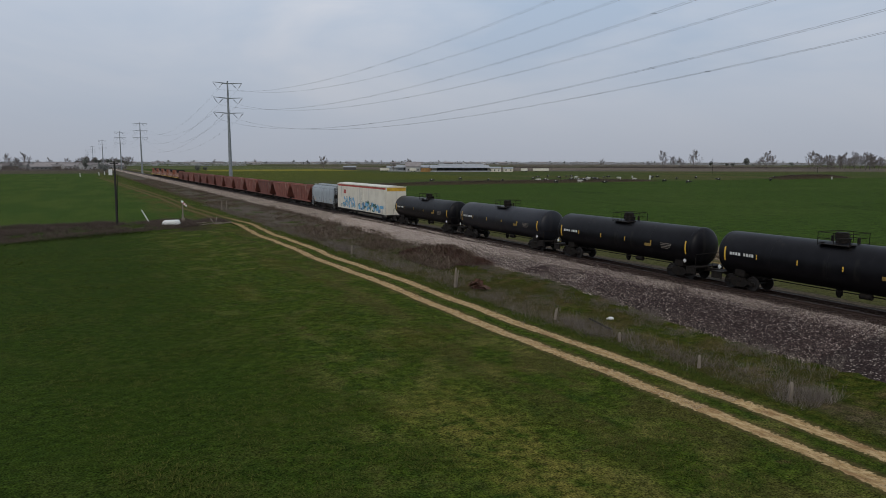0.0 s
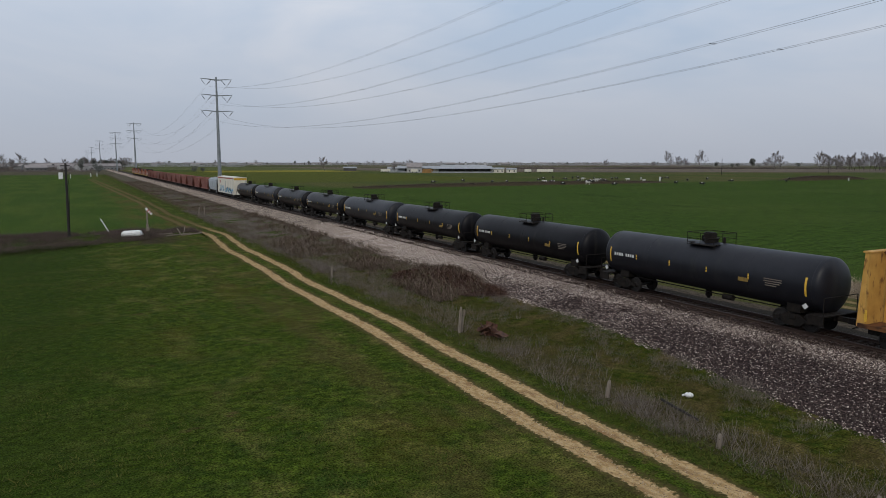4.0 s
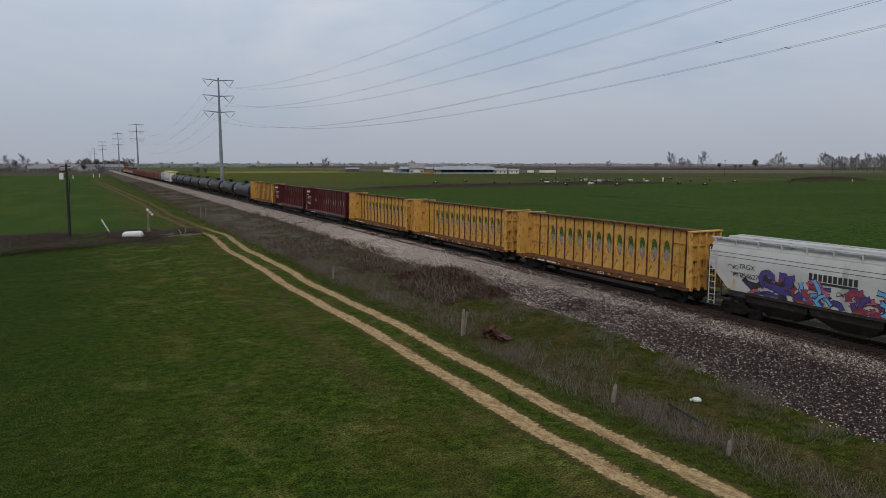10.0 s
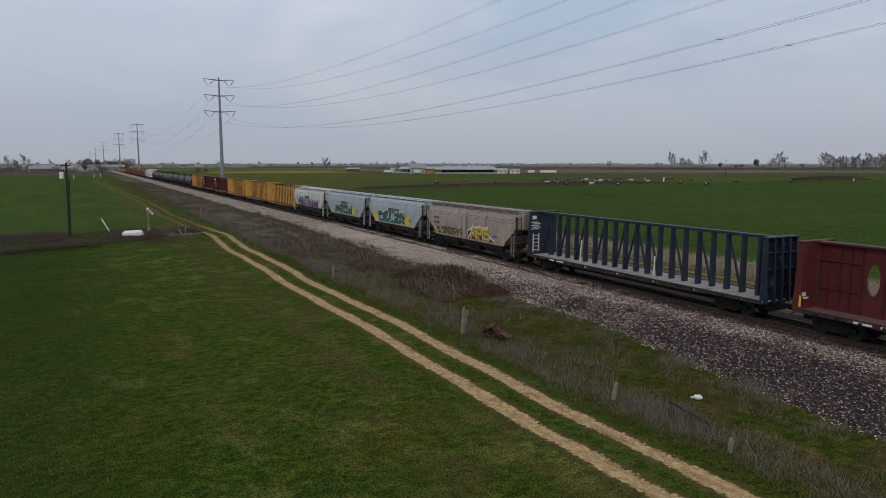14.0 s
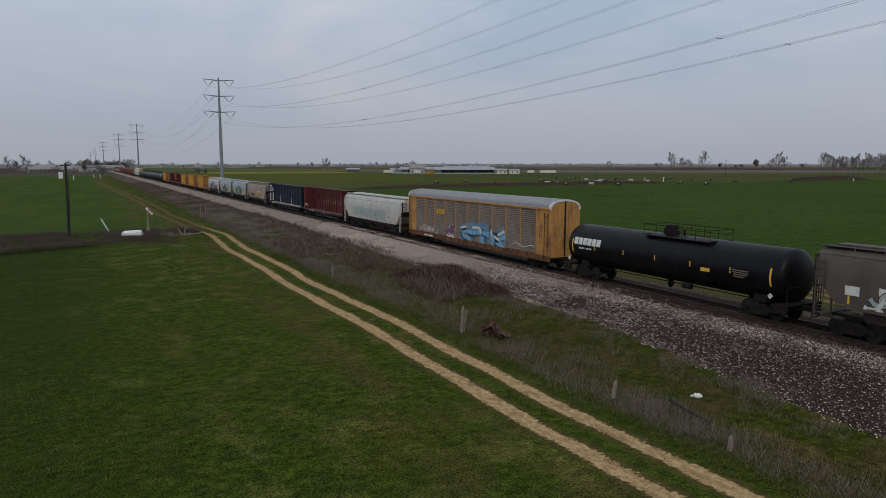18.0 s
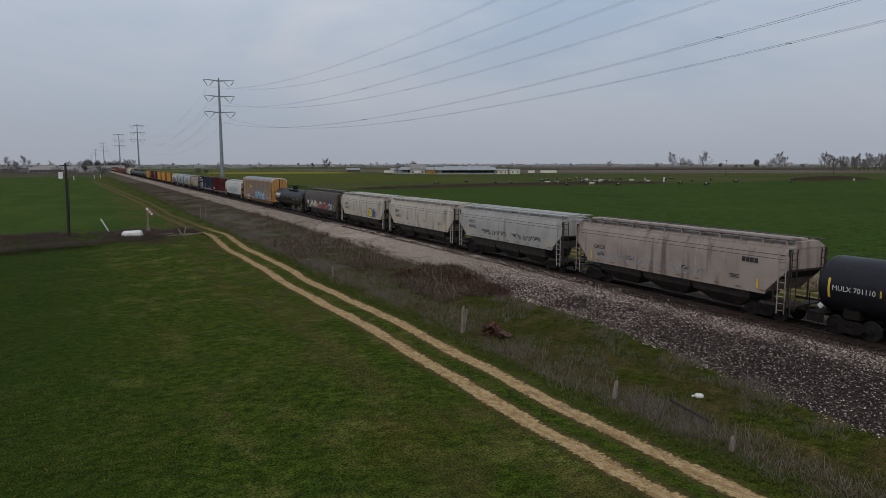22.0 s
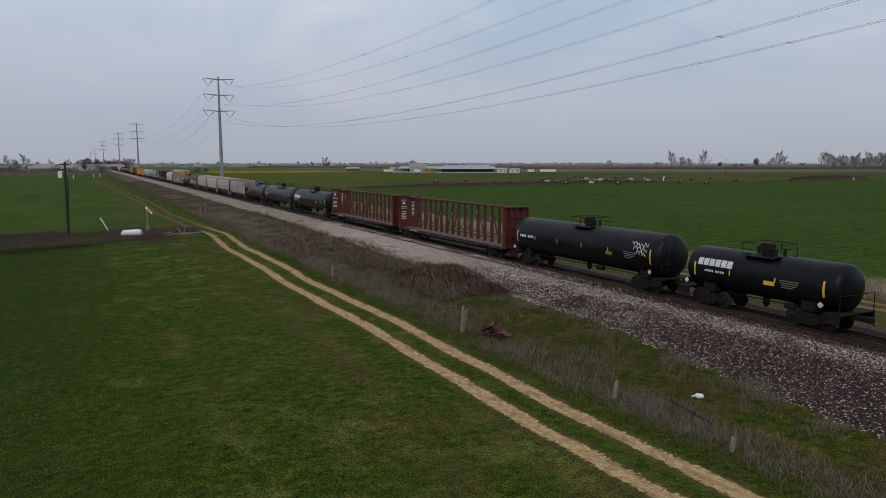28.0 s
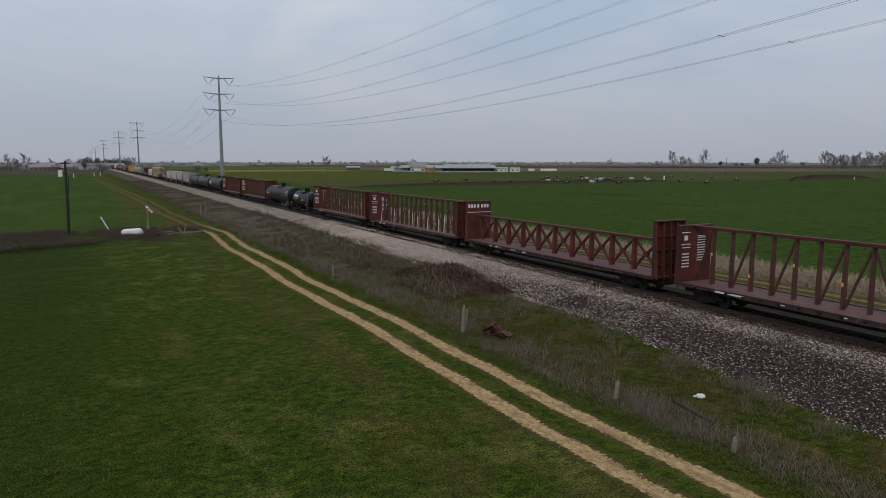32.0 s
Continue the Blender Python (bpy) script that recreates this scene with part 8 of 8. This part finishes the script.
y = 6 + 70 * rng.random(n) ** 1.2
x = rng.uniform(-16.95, -6.5, n)
e = np.array([ballast_edge(b) for b in y])
keep = (x < e - 0.2) & (patchy(x, y, 0.3, 3.0) > -0.25)
x, y = x[keep], y[keep]
lush = x + 0.5 * np.sin(y * 0.3) < -15.3
cloud("grass", *TUFT, rows(x[lush], y[lush], rng.uniform(0.3, 0.6, lush.sum()), rng.uniform(0.05, 0.16, lush.sum())), M_grass, "lush dark green grass beside the farm road", category="grass")
x, y = x[~lush], y[~lush]
cloud("grass", *TUFT, rows(x, y, rng.uniform(0.3, 0.65, len(x)), rng.uniform(0.035, 0.12, len(x))), M_grass_dry, "olive and straw-coloured verge grass", category="grass")

# ---- ballast stones and ties ----
M_rock = island_material("dark ballast stones", [(0.018, 0.0122, 0.0118), (0.039, 0.027, 0.025), (0.065, 0.045, 0.042), (0.098, 0.069, 0.064), (0.16, 0.117, 0.106)])
M_pale_rock = island_material("pale ballast stones", [(0.20, 0.15, 0.13), (0.41, 0.33, 0.285), (0.62, 0.52, 0.45), (0.80, 0.70, 0.62), (0.28, 0.215, 0.185)])
M_pebble = island_material("tan pebbles", [(0.26, 0.175, 0.10), (0.40, 0.29, 0.18), (0.52, 0.41, 0.28), (0.16, 0.10, 0.06)])
ROCK = ([(0.9, 0.1, 0.2), (0.1, 0.8, 0.3), (-0.8, 0.2, 0.1), (-0.1, -0.9, 0.25), (0.15, 0.1, 0.85), (0, 0, -0.3)], [(0, 1, 4), (1, 2, 4), (2, 3, 4), (3, 0, 4), (1, 0, 5), (2, 1, 5), (3, 2, 5), (0, 3, 5)])


def stones(n, y_reach, power, pick, low, high, material, label):
    """Loose stones strewn over the bank between its foot and the ties; pick says where they lie."""
    y = 8 + y_reach * rng.random(n) ** power
    e = np.array([ballast_edge(b) for b in y])
    x = e - 0.35 + (-0.55 - e) * rng.random(n)
    keep = pick(x, y, e) > rng.random(n)
    x, y = x[keep], y[keep]
    n = len(x)
    z = np.array([bed_height(a, b) for a, b in zip(x, y)]) + np.where(x > -1.35, 0.03, 0.0)
    size = rng.uniform(low, high, n) * (1 + 0.010 * np.clip(y - 20, 0, 70))
    cloud("ballast_stones", *ROCK, np.stack([x, y, z, rng.uniform(0, 6.28, n), size, size * rng.uniform(0.7, 1.1, n)], 1), material, label, category="stones")


def pale_share(x, y, e):
    crest = 1 / (1 + np.exp(-(x + 3.3) / 0.28))
    foot = np.exp(-((x - e) / 0.55) ** 2)
    out = 0.38 - 0.20 * np.clip((34 - y) / 12, 0, 1) + 0.75 * crest / (1 + np.exp((x + 2.0) / 0.12)) - 0.3 * (x > -1.9) + 0.45 * foot + np.clip((y - 36) / 24, 0, 0.8)
    return out * np.clip((104 - y) / 40, 0, 1) * np.clip(0.85 + 1.1 * patchy(x, y, 0.45, 11.0), 0.25, 1.6)


stones(42000, 70, 1.4, lambda x, y, e: 1.05 - np.clip((y - 36) / 30, 0, 0.9), 0.032, 0.062, M_rock, "dark brown-grey crushed ballast stones")
stones(62000, 92, 1.35, pale_share, 0.028, 0.060, M_pale_rock, "pale warm-white crushed ballast stones")
n = 9000
y = 6 + 60 * rng.random(n) ** 1.4
x = np.array([rut_line(ROAD, b) for b in y]) + np.where(rng.random(n) < 0.5, -1.02, 1.02) + rng.normal(0, 0.24, n)
size = rng.uniform(0.012, 0.036, n)
z = np.array([land(a, b) for a, b in zip(x, y)]) + 0.02
cloud("pebbles", *ROCK, np.stack([x, y, z, rng.uniform(0, 6.28, n), size, size * 0.8], 1), M_pebble, "tan pebbles strewn in the wheel ruts", category="pebbles")
spacing = 0.52
for i in range(300):
    part("tie", tie_mesh, None, track, at=pose(0.03 * math.sin(i * 7.1), 8 + spacing * i, RAIL_TOP - 0.172, 0, 0, 0.6 * math.sin(i * 3.3)))
box_v = [(xx, yy, zz) for xx in (-1.3, 1.3) for yy in (-0.115, 0.115) for zz in (-0.18, 0.0)]
box_f = [(0, 1, 3, 2), (4, 6, 7, 5), (0, 4, 5, 1), (2, 3, 7, 6), (1, 5, 7, 3)]
rest = [(0, 8 + spacing * i, RAIL_TOP - 0.172, 0, 1, 1) for i in range(300, 1100)] + [(0, 8 - spacing * i, RAIL_TOP - 0.172, 0, 1, 1) for i in range(1, 160)]
cloud("ties", box_v, box_f, rest, M_tie, parent=track, kind="stuff")


# brown stones that fill the cribs between and beside the ties
M_crib = island_material("rusty brown crib stones", [(0.021, 0.013, 0.010), (0.038, 0.024, 0.018), (0.060, 0.040, 0.031), (0.014, 0.0095, 0.008), (0.10, 0.074, 0.060)])
n = 26000
y = 8 + 85 * rng.random(n) ** 1.3
x = rng.uniform(-2.1, 1.6, n)
keep = np.abs(np.abs(x) - 0.753) > 0.1
x, y = x[keep], y[keep]
size = rng.uniform(0.028, 0.055, len(x)) * (1 + 0.008 * np.clip(y - 20, 0, 70))
cloud("ballast_stones", *ROCK, np.stack([x, y, np.full(len(x), RAIL_TOP - 0.175) - 0.03 * (np.abs(x) > 1.3), rng.uniform(0, 6.28, len(x)), size, size * 0.9], 1), M_crib, "rust-brown stones between the ties", category="stones")


# ---- movement of the train ----
def motions():
    for car, ahead in CARS:
        walk(car, [(t, pose(0, SPEED * (t - 16.0) + ahead, RAIL_TOP)) for t in (0, 8, 16, 24, 32)])
    # the wheels roll on the rail: all leading axles turn alike, and all trailing ones
    first = {}
    for ob in [o for o in scene.objects if o.name.startswith("wheelset")]:
        k = 1 if ob.location.y > 0 else -1
        if k not in first:
            first[k] = ob
            y, z = ob.location.y, ob.location.z
            walk(ob, [(i / FPS, pose(0, y, z) @ Matrix.Rotation(-SPEED * i / FPS / 0.52, 4, "X")) for i in range(32 * FPS + 1)])
        else:
            ob.rotation_mode = "QUATERNION"
            lead = first[k].animation_data
            ob.animation_data_create()
            ob.animation_data.action = lead.action
            ob.animation_data.action_slot = lead.action_slot


motions()
